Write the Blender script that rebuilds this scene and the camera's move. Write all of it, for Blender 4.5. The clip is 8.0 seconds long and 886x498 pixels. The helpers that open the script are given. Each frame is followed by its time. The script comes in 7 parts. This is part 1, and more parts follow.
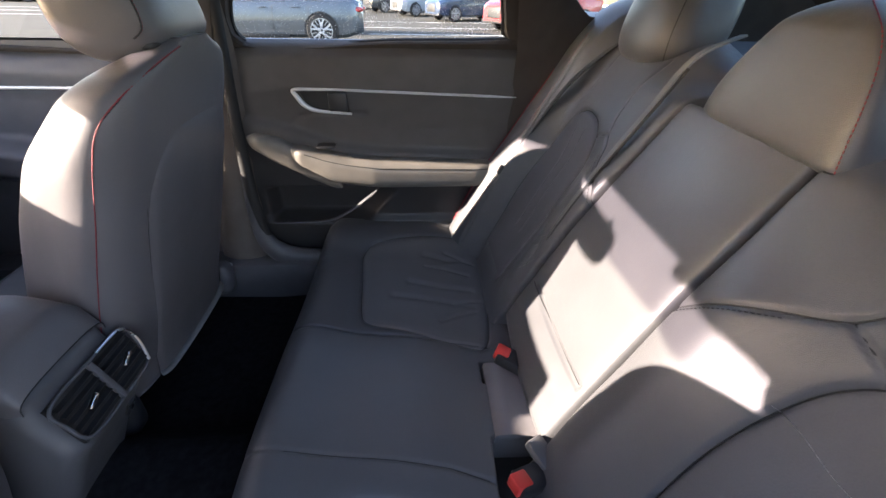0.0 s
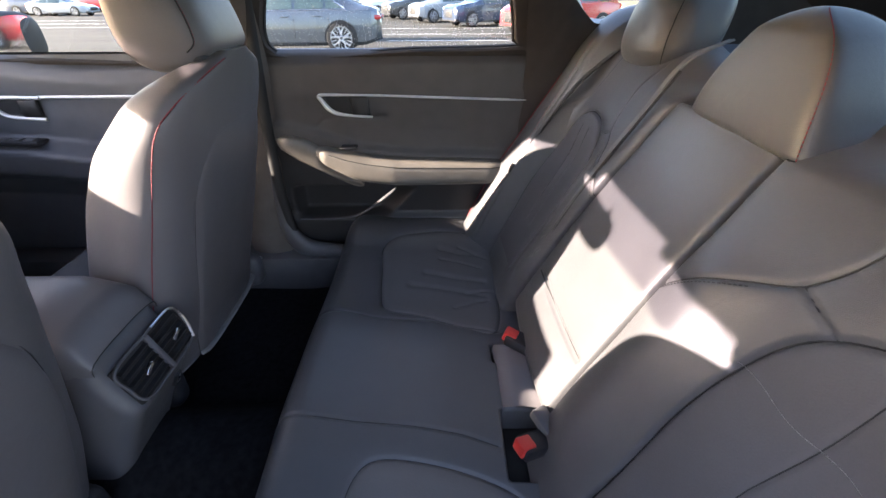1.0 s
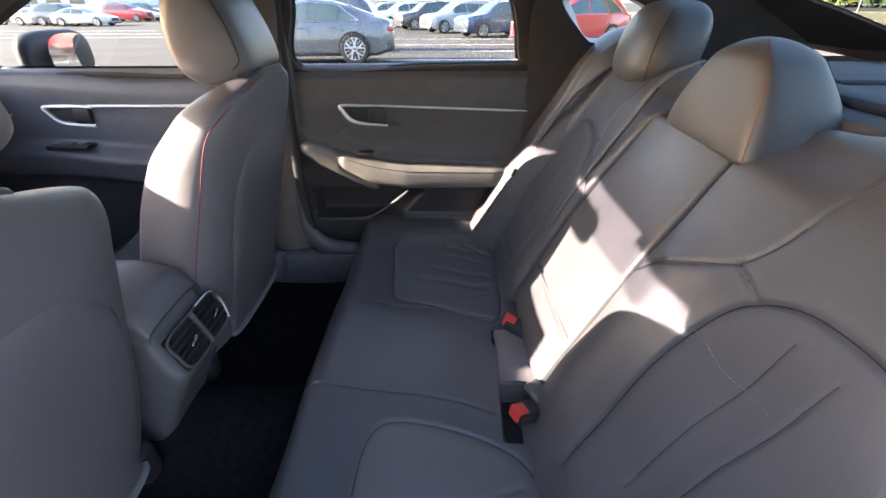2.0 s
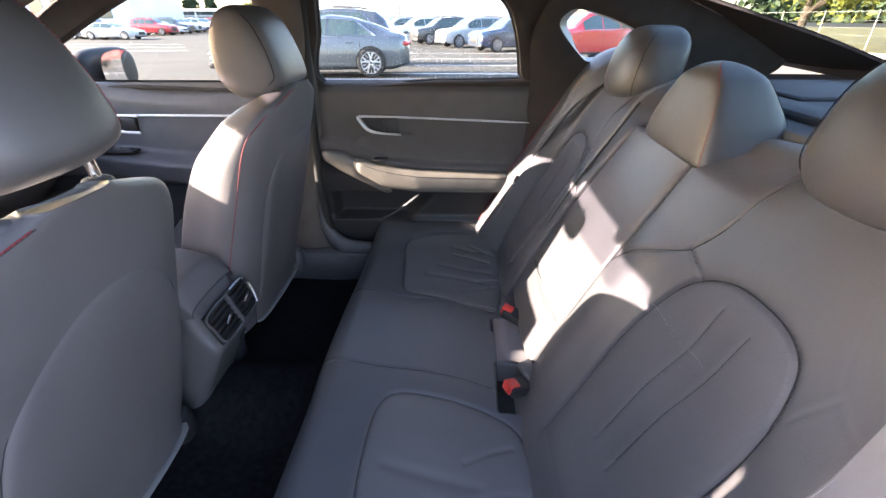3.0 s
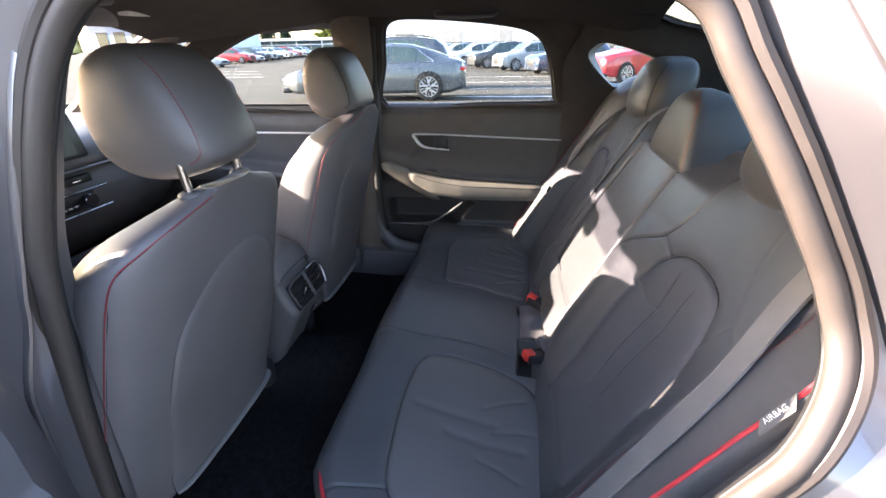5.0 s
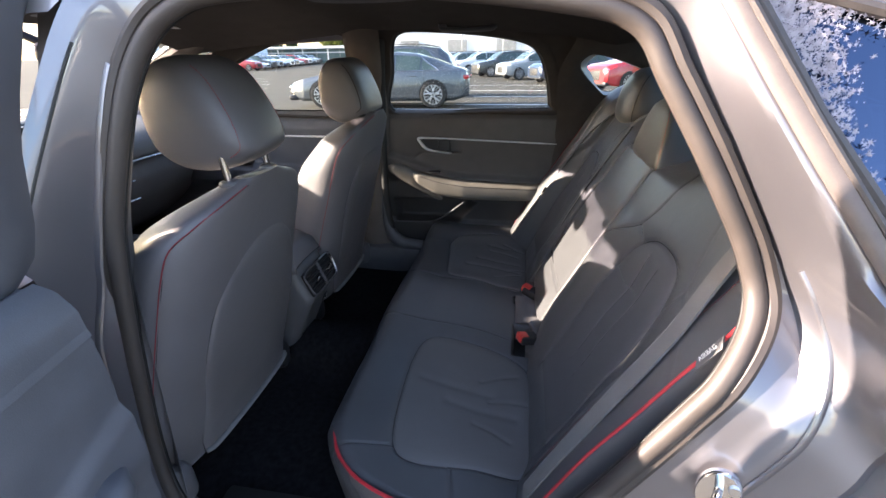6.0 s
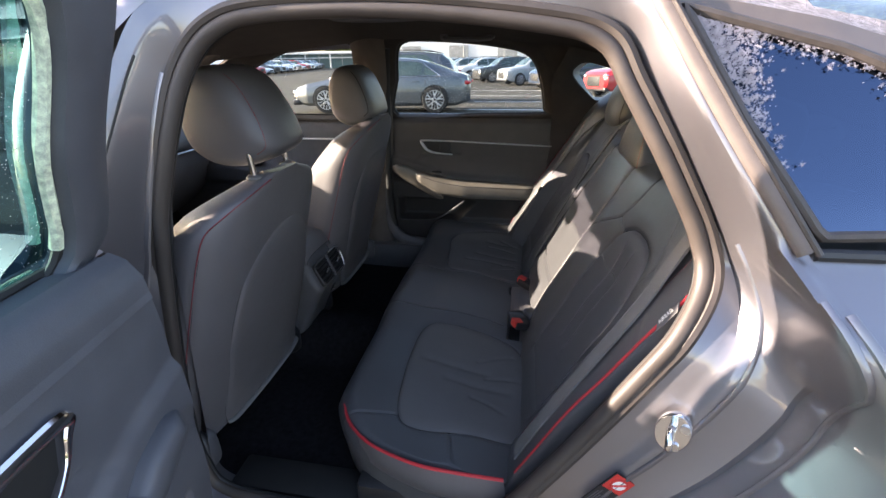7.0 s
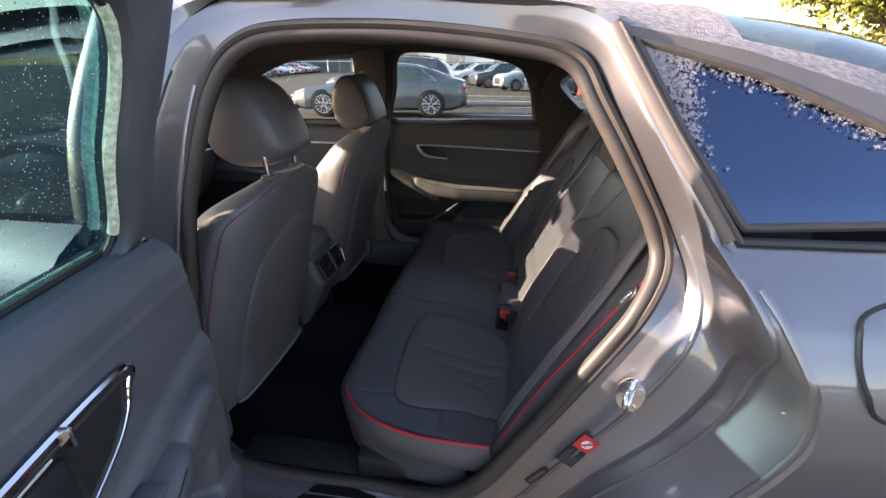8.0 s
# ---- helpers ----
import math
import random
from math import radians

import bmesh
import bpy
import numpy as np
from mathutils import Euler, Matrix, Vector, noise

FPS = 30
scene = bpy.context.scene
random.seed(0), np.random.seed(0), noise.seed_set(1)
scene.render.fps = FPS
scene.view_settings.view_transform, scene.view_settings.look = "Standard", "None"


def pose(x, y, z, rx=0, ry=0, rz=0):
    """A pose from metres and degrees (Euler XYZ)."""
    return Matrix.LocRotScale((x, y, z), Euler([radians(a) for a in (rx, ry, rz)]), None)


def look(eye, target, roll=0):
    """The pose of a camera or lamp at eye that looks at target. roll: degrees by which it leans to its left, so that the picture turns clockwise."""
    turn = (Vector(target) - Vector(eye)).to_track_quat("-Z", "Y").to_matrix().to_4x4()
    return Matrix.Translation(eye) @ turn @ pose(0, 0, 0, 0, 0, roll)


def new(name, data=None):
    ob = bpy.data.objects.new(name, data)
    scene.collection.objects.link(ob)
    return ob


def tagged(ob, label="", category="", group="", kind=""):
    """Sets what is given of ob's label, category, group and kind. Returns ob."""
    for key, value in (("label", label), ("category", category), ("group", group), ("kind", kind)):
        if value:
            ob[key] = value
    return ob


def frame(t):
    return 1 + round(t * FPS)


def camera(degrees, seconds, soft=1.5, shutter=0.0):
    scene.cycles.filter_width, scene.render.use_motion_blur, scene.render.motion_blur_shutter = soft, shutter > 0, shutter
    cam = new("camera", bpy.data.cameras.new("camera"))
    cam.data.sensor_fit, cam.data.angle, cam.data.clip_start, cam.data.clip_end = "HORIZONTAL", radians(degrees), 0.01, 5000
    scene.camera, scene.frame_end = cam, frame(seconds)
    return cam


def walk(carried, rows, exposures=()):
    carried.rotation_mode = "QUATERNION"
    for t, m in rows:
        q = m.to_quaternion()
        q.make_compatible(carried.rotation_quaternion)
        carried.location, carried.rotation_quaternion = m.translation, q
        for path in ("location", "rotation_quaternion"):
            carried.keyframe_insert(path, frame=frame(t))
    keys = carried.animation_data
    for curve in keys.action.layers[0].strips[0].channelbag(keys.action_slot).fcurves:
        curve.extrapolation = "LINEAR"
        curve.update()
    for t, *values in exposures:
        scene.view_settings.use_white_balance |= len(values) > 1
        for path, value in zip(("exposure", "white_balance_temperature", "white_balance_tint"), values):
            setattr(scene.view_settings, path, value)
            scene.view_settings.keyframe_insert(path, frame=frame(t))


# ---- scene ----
cam = camera(91.9, 8.0)
PATH = [
    (0, (0.568, -0.502, 1.146), (0.673, 1.199, 0.1), 1.1),
    (0.5, (0.575, -0.548, 1.153), (0.646, 1.161, 0.116), 0.5),
    (1, (0.572, -0.586, 1.16), (0.598, 1.128, 0.131), -0.2),
    (1.5, (0.571, -0.639, 1.175), (0.576, 1.085, 0.159), -0.3),
    (3, (0.593, -0.828, 1.211), (0.525, 0.931, 0.261), -0.1),
    (3.5, (0.606, -0.882, 1.222), (0.499, 0.888, 0.296), -0.3),
    (4, (0.624, -0.939, 1.226), (0.444, 0.835, 0.321), -0.9),
    (4.5, (0.638, -0.996, 1.235), (0.363, 0.777, 0.351), -1.7),
    (6, (0.674, -1.181, 1.25), (0.355, 0.609, 0.415), -1.0),
    (6.5, (0.683, -1.237, 1.253), (0.359, 0.555, 0.427), -0.9),
    (7, (0.694, -1.292, 1.259), (0.369, 0.505, 0.444), -0.9),
    (7.5, (0.703, -1.347, 1.271), (0.388, 0.457, 0.466), -0.5),
    (8, (0.717, -1.401, 1.281), (0.412, 0.407, 0.483), -0.2),
]
walk(cam, [(t, look(eye, target, roll)) for t, eye, target, roll in PATH], [(0, 3.45, 6700, 25), (1.5, 3.65, 6750, 26), (3.0, 3.88, 6750, 26), (3.5, 4.10, 6750, 26), (4.0, 4.12, 6800, 27), (4.5, 3.90, 6750, 25), (6.0, 3.04, 6750, 22), (7, 2.68, 7000, 22), (8, 2.38, 7200, 23)])

# ---- light ----
SUN = Vector((-0.954, -0.064, 0.295)).normalized()      # towards the sun
sun = new("sun", bpy.data.lights.new("sun", "SUN"))
sun.data.energy, sun.data.angle, sun.data.color = 4.9, radians(0.5), (1.0, 0.90, 0.74)
sun.matrix_world = look(SUN * 50, (0, 0, 0))
world = bpy.data.worlds.new("world")
scene.world = world
world.use_nodes = True
wn = world.node_tree.nodes
sky = wn.new("ShaderNodeTexSky")
sky.sky_type, sky.sun_disc = "NISHITA", False
sky.sun_elevation, sky.sun_rotation = math.asin(SUN.z), math.atan2(SUN.x, SUN.y)
sky.dust_density = 1.5
world.node_tree.links.new(sky.outputs[0], wn["Background"].inputs[0])
wn["Background"].inputs[1].default_value = 0.15


# ---- materials ----
def surface(name, base, rough=0.5, metal=0.0, vary=0.15, scale=18.0, bump=0.15, fine=500.0, coat=0.0, spec=0.5, per_piece=0.0, depth=0.001):
    m = bpy.data.materials.new(name)
    m.use_nodes = True
    n, l = m.node_tree.nodes, m.node_tree.links
    b = n["Principled BSDF"]
    tc = n.new("ShaderNodeTexCoord")
    big, small = n.new("ShaderNodeTexNoise"), n.new("ShaderNodeTexNoise")
    big.inputs["Scale"].default_value, big.inputs["Detail"].default_value = scale, 5
    small.inputs["Scale"].default_value, small.inputs["Detail"].default_value = fine, 3
    l.new(tc.outputs["Object"], big.inputs["Vector"])
    l.new(tc.outputs["Object"], small.inputs["Vector"])
    mx = n.new("ShaderNodeMath")
    mx.operation = "MULTIPLY_ADD"
    l.new(small.outputs["Fac"], mx.inputs[0])
    mx.inputs[1].default_value = 0.4
    l.new(big.outputs["Fac"], mx.inputs[2])
    ramp = n.new("ShaderNodeMapRange")
    ramp.inputs["From Min"].default_value, ramp.inputs["From Max"].default_value = 0.45, 0.95
    ramp.inputs["To Min"].default_value, ramp.inputs["To Max"].default_value = 1 - vary, 1 + vary
    l.new(mx.outputs[0], ramp.inputs["Value"])
    hsv = n.new("ShaderNodeHueSaturation")
    hsv.inputs["Color"].default_value = (*base, 1)
    l.new(ramp.outputs[0], hsv.inputs["Value"])
    l.new(hsv.outputs[0], b.inputs["Base Color"])
    rr = n.new("ShaderNodeMapRange")
    rr.inputs["From Min"].default_value, rr.inputs["From Max"].default_value = 0.3, 0.7
    rr.inputs["To Min"].default_value, rr.inputs["To Max"].default_value = max(0.02, rough - 0.06), min(1, rough + 0.06)
    l.new(big.outputs["Fac"], rr.inputs["Value"])
    l.new(rr.outputs[0], b.inputs["Roughness"])
    b.inputs["Metallic"].default_value = metal
    b.inputs["Coat Weight"].default_value = coat
    b.inputs["Coat Roughness"].default_value = 0.04
    b.inputs["Specular IOR Level"].default_value = spec
    if bump:
        bp = n.new("ShaderNodeBump")
        bp.inputs["Strength"].default_value, bp.inputs["Distance"].default_value = bump, depth
        l.new(small.outputs["Fac"], bp.inputs["Height"])
        l.new(bp.outputs[0], b.inputs["Normal"])
    return m


def leather(name, base, rough=0.42, cell=900.0, strength=0.25):
    """Grained hide: a cell pattern for the pores over slow shade changes and soft creases."""
    m = surface(name, base, rough, vary=0.10, scale=7.0, bump=0.0, spec=0.45)
    n, l = m.node_tree.nodes, m.node_tree.links
    b = n["Principled BSDF"]
    tc = n.new("ShaderNodeTexCoord")
    v = n.new("ShaderNodeTexVoronoi")
    v.inputs["Scale"].default_value = cell
    crease = n.new("ShaderNodeTexNoise")
    crease.inputs["Scale"].default_value, crease.inputs["Detail"].default_value, crease.inputs["Distortion"].default_value = 22, 4, 1.2
    l.new(tc.outputs["Object"], v.inputs["Vector"])
    l.new(tc.outputs["Object"], crease.inputs["Vector"])
    b1, b2 = n.new("ShaderNodeBump"), n.new("ShaderNodeBump")
    b1.inputs["Strength"].default_value, b1.inputs["Distance"].default_value = strength, 0.0005
    b2.inputs["Strength"].default_value, b2.inputs["Distance"].default_value = 0.16, 0.004
    l.new(v.outputs["Distance"], b1.inputs["Height"])
    l.new(crease.outputs["Fac"], b2.inputs["Height"])
    l.new(b2.outputs[0], b1.inputs["Normal"])
    l.new(b1.outputs[0], b.inputs["Normal"])
    return m


def glass(name, tint, spots=0.0, spot_scale=160.0, base=0.07, sheen=(0.8, 0.8, 0.8)):
    """A pane: clear or tinted, with Fresnel gloss that base strengthens and sheen colours; spots: the share of it that
    droplets or frost cover.
    """
    m = bpy.data.materials.new(name)
    m.use_nodes = True
    n, l = m.node_tree.nodes, m.node_tree.links
    n.remove(n["Principled BSDF"])
    out = n["Material Output"]
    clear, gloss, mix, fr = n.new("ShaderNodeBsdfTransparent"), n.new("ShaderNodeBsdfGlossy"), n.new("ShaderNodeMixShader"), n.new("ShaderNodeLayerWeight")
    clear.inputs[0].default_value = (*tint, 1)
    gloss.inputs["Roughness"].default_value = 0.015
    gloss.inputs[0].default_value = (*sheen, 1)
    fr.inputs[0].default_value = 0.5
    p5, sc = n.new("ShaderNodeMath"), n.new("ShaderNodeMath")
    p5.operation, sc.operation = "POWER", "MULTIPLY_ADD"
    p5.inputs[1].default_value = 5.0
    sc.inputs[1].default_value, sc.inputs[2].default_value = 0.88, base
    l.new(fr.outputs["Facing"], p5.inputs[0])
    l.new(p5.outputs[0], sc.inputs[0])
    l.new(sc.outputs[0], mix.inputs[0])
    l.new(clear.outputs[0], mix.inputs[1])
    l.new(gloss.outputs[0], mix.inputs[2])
    last = mix
    if spots:
        tc, v, no, lt = n.new("ShaderNodeTexCoord"), n.new("ShaderNodeTexVoronoi"), n.new("ShaderNodeTexNoise"), n.new("ShaderNodeMapRange")
        v.inputs["Scale"].default_value = spot_scale
        v.inputs["Randomness"].default_value = 1
        no.inputs["Scale"].default_value, no.inputs["Detail"].default_value = spot_scale * 0.12, 4
        l.new(tc.outputs["Object"], v.inputs["Vector"])
        l.new(tc.outputs["Object"], no.inputs["Vector"])
        th = n.new("ShaderNodeMath")
        th.operation = "MULTIPLY"
        l.new(no.outputs["Fac"], th.inputs[0])
        th.inputs[1].default_value = spots
        lt.inputs["From Min"].default_value, lt.inputs["From Max"].default_value = -0.03, 0.03
        sub = n.new("ShaderNodeMath")
        sub.operation = "SUBTRACT"
        l.new(th.outputs[0], sub.inputs[0])
        l.new(v.outputs["Distance"], sub.inputs[1])
        l.new(sub.outputs[0], lt.inputs["Value"])
        d, mix2 = n.new("ShaderNodeBsdfDiffuse"), n.new("ShaderNodeMixShader")
        d.inputs[0].default_value = (0.75, 0.78, 0.80, 1)
        l.new(lt.outputs[0], mix2.inputs[0])
        l.new(mix.outputs[0], mix2.inputs[1])
        l.new(d.outputs[0], mix2.inputs[2])
        last = mix2
    l.new(last.outputs[0], out.inputs[0])
    return m


def glow(name, colour, strength):
    m = bpy.data.materials.new(name)
    m.use_nodes = True
    b = m.node_tree.nodes["Principled BSDF"]
    b.inputs["Base Color"].default_value = (0.01, 0.01, 0.01, 1)
    b.inputs["Emission Color"].default_value = (*colour, 1)
    b.inputs["Emission Strength"].default_value = strength
    return m


LEATHER = leather("seat_leather", (0.080, 0.080, 0.084), 0.40)
LEATHER_BACK = leather("seat_back_leather", (0.120, 0.112, 0.116), 0.42)
CUSHION_INSERT = leather("cushion_insert_leather", (0.122, 0.115, 0.112), 0.70, 420.0, 0.3)
INSERT = leather("insert_leather", (0.090, 0.087, 0.091), 0.62, 420.0, 0.3)
# shade below the closed door's arm rest, put into the panel's colour
CARD_SHADED = surface("shaded_door_plastic", (0.028, 0.026, 0.026), 0.5, bump=0.25, fine=900)
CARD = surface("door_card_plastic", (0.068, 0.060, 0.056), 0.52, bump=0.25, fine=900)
# paler than the other trim to imitate sun on the arm rest
ARMREST_SUNLIT = surface("sunlit_arm_rest_skin", (0.165, 0.150, 0.130), 0.5, bump=0.2, fine=700)
SOFT = surface("soft_touch_trim", (0.083, 0.084, 0.094), 0.48, bump=0.2, fine=700)
DARK = surface("black_plastic", (0.018, 0.018, 0.020), 0.45, bump=0.2, fine=800)
GREYPLASTIC = surface("grey_plastic", (0.085, 0.083, 0.088), 0.5, bump=0.15, fine=900)
LINER = surface("headliner_cloth", (0.060, 0.052, 0.048), 0.95, bump=0.6, fine=1200, spec=0.1)
CARPET = surface("carpet", (0.016, 0.016, 0.018), 1.0, vary=0.4, scale=60, bump=1.0, fine=1400, spec=0.05, depth=0.003)
RUBBER = surface("seal_rubber", (0.056, 0.046, 0.041), 0.5, bump=0.2, fine=900)
BLACKRUBBER = surface("black_rubber", (0.012, 0.012, 0.012), 0.6)
CHROME = surface("chrome", (0.82, 0.82, 0.83), 0.12, 1.0, vary=0.04, bump=0.0)
SATIN = surface("satin_metal", (0.62, 0.62, 0.63), 0.3, 1.0, vary=0.05, bump=0.0)
TRIM = surface("silver_trim", (0.72, 0.71, 0.70), 0.38, 0.45, vary=0.04, bump=0.0)
STITCH = surface("red_thread", (0.22, 0.022, 0.030), 0.7, bump=0.6, fine=2500)
PIPING = surface("red_piping", (0.55, 0.03, 0.04), 0.5, bump=0.2, fine=1500)
SEAM = surface("seam_shadow_thread", (0.02, 0.02, 0.021), 0.8)
REDBUTTON = surface("red_button", (0.62, 0.045, 0.035), 0.4, vary=0.05)
WEB = surface("belt_webbing", (0.17, 0.165, 0.16), 0.75, bump=0.6, fine=1600)
WEBTAN = surface("brown_webbing", (0.22, 0.125, 0.075), 0.75, bump=0.6, fine=1600)
WEBDARK = surface("dark_webbing", (0.03, 0.03, 0.03), 0.75, bump=0.6, fine=1600)
PAINT = surface("grey_metallic_paint", (0.205, 0.198, 0.215), 0.46, 0.82, vary=0.05, scale=3, bump=0.03, fine=2500, coat=1.0)
PAINT.node_tree.nodes["Principled BSDF"].inputs["Coat IOR"].default_value = 1.75
PAINT2 = surface("grey_blue_paint", (0.10, 0.115, 0.13), 0.32, 0.6, vary=0.05, scale=2, bump=0.0, coat=1.0)
TRIMBROWN = surface("weathered_trim", (0.055, 0.046, 0.042), 0.6, vary=0.25, scale=60)
FROSTLINE = surface("frost_line", (0.62, 0.68, 0.50), 0.8, vary=0.4, scale=120, bump=0.8, fine=600)
FROST = surface("frosted_roof", (0.30, 0.275, 0.285), 0.95, 0.0, vary=0.45, scale=90, bump=1.0, fine=340, coat=0.0, depth=0.006, spec=0.1)
GLASS = glass("clear_glass", (0.72, 0.755, 0.745))
GLASS_SIDE = glass("tinted_side_glass", (0.62, 0.68, 0.68))
GLASS_DROPS = glass("droplet_glass", (0.58, 0.64, 0.645), 0.32, 210)
# these two have a blue sky reflection painted in through base and sheen
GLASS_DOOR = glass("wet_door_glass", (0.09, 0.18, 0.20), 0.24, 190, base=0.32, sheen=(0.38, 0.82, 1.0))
GLASS_DARK = glass("privacy_glass", (0.02, 0.028, 0.04), base=0.20, sheen=(0.33, 0.47, 0.76))
GLASS_REAR = glass("tinted_rear_glass", (0.30, 0.35, 0.34))
BAND = glass("windscreen_shade_band", (0.36, 0.36, 0.40))
MIRROR = surface("mirror_silver", (0.9, 0.9, 0.9), 0.02, 1.0, vary=0.0, bump=0.0)
SCREEN = glow("screen_glow", (0.05, 0.07, 0.06), 0.05)
WHITE = surface("white_print", (0.8, 0.8, 0.78), 0.6, vary=0.05, bump=0.0)
TYRE = surface("tyre", (0.02, 0.02, 0.02), 0.85)
RIM = surface("alloy", (0.55, 0.56, 0.58), 0.3, 0.9, vary=0.08)
ASPHALT = surface("asphalt", (0.064, 0.060, 0.050), 0.9, vary=0.35, scale=0.35, bump=0.6, fine=60, depth=0.01, spec=0.2)
LINE = surface("line_paint", (0.75, 0.74, 0.70), 0.7, vary=0.25, scale=6, bump=0.2, fine=80)
CARGLASS = surface("car_window_glass", (0.050, 0.080, 0.080), 0.06, vary=0.05, bump=0.0, coat=0.0, spec=0.6)
CONCRETE = surface("concrete", (0.38, 0.37, 0.35), 0.85, vary=0.2, scale=2)
BARK = surface("bark", (0.10, 0.075, 0.055), 0.9, vary=0.35, scale=14, bump=1.0, fine=60, depth=0.02)
LEAF = surface("leaf_yellow_green", (0.16, 0.17, 0.025), 0.6, vary=0.5, scale=3.0, bump=0.0)
LEAF2 = surface("leaf_dark_green", (0.035, 0.06, 0.022), 0.7, vary=0.5, scale=2.0, bump=0.0)
LEAF3 = surface("leaf_orange", (0.34, 0.12, 0.03), 0.7, vary=0.4, scale=2.0, bump=0.0)
PILLARCLOTH = surface("pillar_cloth", (0.125, 0.105, 0.092), 0.85, bump=0.5, fine=1100, spec=0.2)
RAILBROWN = surface("weathered_rail", (0.105, 0.088, 0.082), 0.5, vary=0.12, scale=40, bump=0.2, fine=700)
DUST = surface("pale_dust", (0.24, 0.23, 0.23), 0.9, vary=0.4, scale=300)
# pale blue grey puts the skylight on the window reveal into its colour
REVEAL_SKYLIT = surface("skylit_reveal_plastic", (0.26, 0.29, 0.31), 0.45, bump=0.15, fine=900)
GRASS = surface("dry_grass", (0.20, 0.17, 0.07), 0.95, vary=0.5, scale=1.2, bump=1.0, fine=25, depth=0.05)


# ---- mesh tools: a shape is (vertices, faces) ----
def grid(P, loop_u=False, loop_v=False):
    P = np.asarray(P, float)
    a, b = P.shape[:2]
    f = []
    for i in range(a if loop_u else a - 1):
        for j in range(b if loop_v else b - 1):
            i2, j2 = (i + 1) % a, (j + 1) % b
            f.append((i * b + j, i2 * b + j, i2 * b + j2, i * b + j2))
    return P.reshape(-1, 3), f


def capped(P):
    """A tube of rings (first index along it), closed round and at both ends."""
    V, f = grid(P, False, True)
    a, b = np.asarray(P).shape[:2]
    f.append(tuple(range(b))[::-1])
    f.append(tuple((a - 1) * b + j for j in range(b)))
    return V, f


def joined(*shapes):
    V, F, o = [], [], 0
    for v, f in shapes:
        v = np.asarray(v, float)
        V.append(v)
        F += [tuple(i + o for i in q) for q in f]
        o += len(v)
    return np.concatenate(V), F


def moved(m, shape):
    v, f = shape
    A = np.array(m)
    v = np.asarray(v, float) @ A[:3, :3].T + A[:3, 3]
    return v, ([q[::-1] for q in f] if np.linalg.det(A[:3, :3]) < 0 else f)


def rounded(pts, closed=False, n=8):
    """A smooth line through the points (Catmull-Rom)."""
    P = np.asarray(pts, float)
    k = len(P)
    out = []
    for i in range(k if closed else k - 1):
        p0 = P[(i - 1) % k] if closed or i else P[i]
        p1, p2 = P[i], P[(i + 1) % k]
        p3 = P[(i + 2) % k] if closed or i + 2 < k else p2
        for t in np.arange(n) / n:
            out.append(0.5 * (2 * p1 + (p2 - p0) * t + (2 * p0 - 5 * p1 + 4 * p2 - p3) * t * t + (3 * p1 - p0 - 3 * p2 + p3) * t ** 3))
    if not closed:
        out.append(P[-1])
    return np.array(out)


def evenly(line, n, closed=False):
    L = np.asarray(line, float)
    if closed:
        L = np.vstack([L, L[:1]])
    s = np.r_[0, np.cumsum(np.linalg.norm(np.diff(L, axis=0), axis=1))]
    q = np.linspace(0, s[-1], n, endpoint=not closed)
    return np.stack([np.interp(q, s, L[:, i]) for i in range(3)], 1)


def tube(line, r, sides=8, closed=False, flat=1.0, up=(0, 0, 1)):
    """A round or flattened cord along a line; r a number or one a point."""
    L = np.asarray(line, float)
    n = len(L)
    T = np.roll(L, -1, 0) - np.roll(L, 1, 0) if closed else np.gradient(L, axis=0)
    T /= np.linalg.norm(T, axis=1)[:, None] + 1e-12
    R = np.broadcast_to(np.asarray(r, float), (n,))
    A = np.cross(T, np.asarray(up, float))
    bad = np.linalg.norm(A, axis=1) < 1e-3
    A[bad] = np.cross(T[bad], (1, 0, 0))
    A /= np.linalg.norm(A, axis=1)[:, None]
    B = np.cross(A, T)
    rings = []
    for k in range(sides):
        w = 2 * math.pi * k / sides
        rings.append(L + R[:, None] * (math.cos(w) * A + flat * math.sin(w) * B))
    P = np.stack(rings, 1)
    return grid(P, True, True) if closed else capped(P)


def box(x0, x1, y0, y1, z0, z1, r=0.0, seg=2):
    bm = bmesh.new()
    bmesh.ops.create_cube(bm, size=1)
    bmesh.ops.scale(bm, vec=(x1 - x0, y1 - y0, z1 - z0), verts=bm.verts)
    bmesh.ops.translate(bm, vec=((x0 + x1) / 2, (y0 + y1) / 2, (z0 + z1) / 2), verts=bm.verts)
    if r:
        bmesh.ops.bevel(bm, geom=list(bm.edges), offset=r, segments=seg, profile=0.5, affect="EDGES")
    bm.verts.index_update()
    out = np.array([v.co[:] for v in bm.verts]), [tuple(v.index for v in f.verts) for f in bm.faces]
    bm.free()
    return out


def rod(a, b, r, sides=12, r2=None):
    return tube([a, np.asarray(a) * 0.5 + np.asarray(b) * 0.5, b], [r, (r + (r2 or r)) / 2, r2 or r], sides, up=(0.3, 0.9, 0.1))


def blob(c, rad, e1=0.6, e2=0.6, nu=40, nv=28):
    """A rounded block: a superellipsoid."""
    def p(v, e):
        return np.sign(v) * np.abs(v) ** e
    u = np.linspace(-math.pi, math.pi, nu, endpoint=False)
    v = np.linspace(-math.pi / 2 + 0.02, math.pi / 2 - 0.02, nv)
    U, W = np.meshgrid(u, v)
    P = np.stack([c[0] + rad[0] * p(np.cos(W), e1) * p(np.cos(U), e2), c[1] + rad[1] * p(np.cos(W), e1) * p(np.sin(U), e2), c[2] + rad[2] * p(np.sin(W), e1)], -1)
    return capped(P)


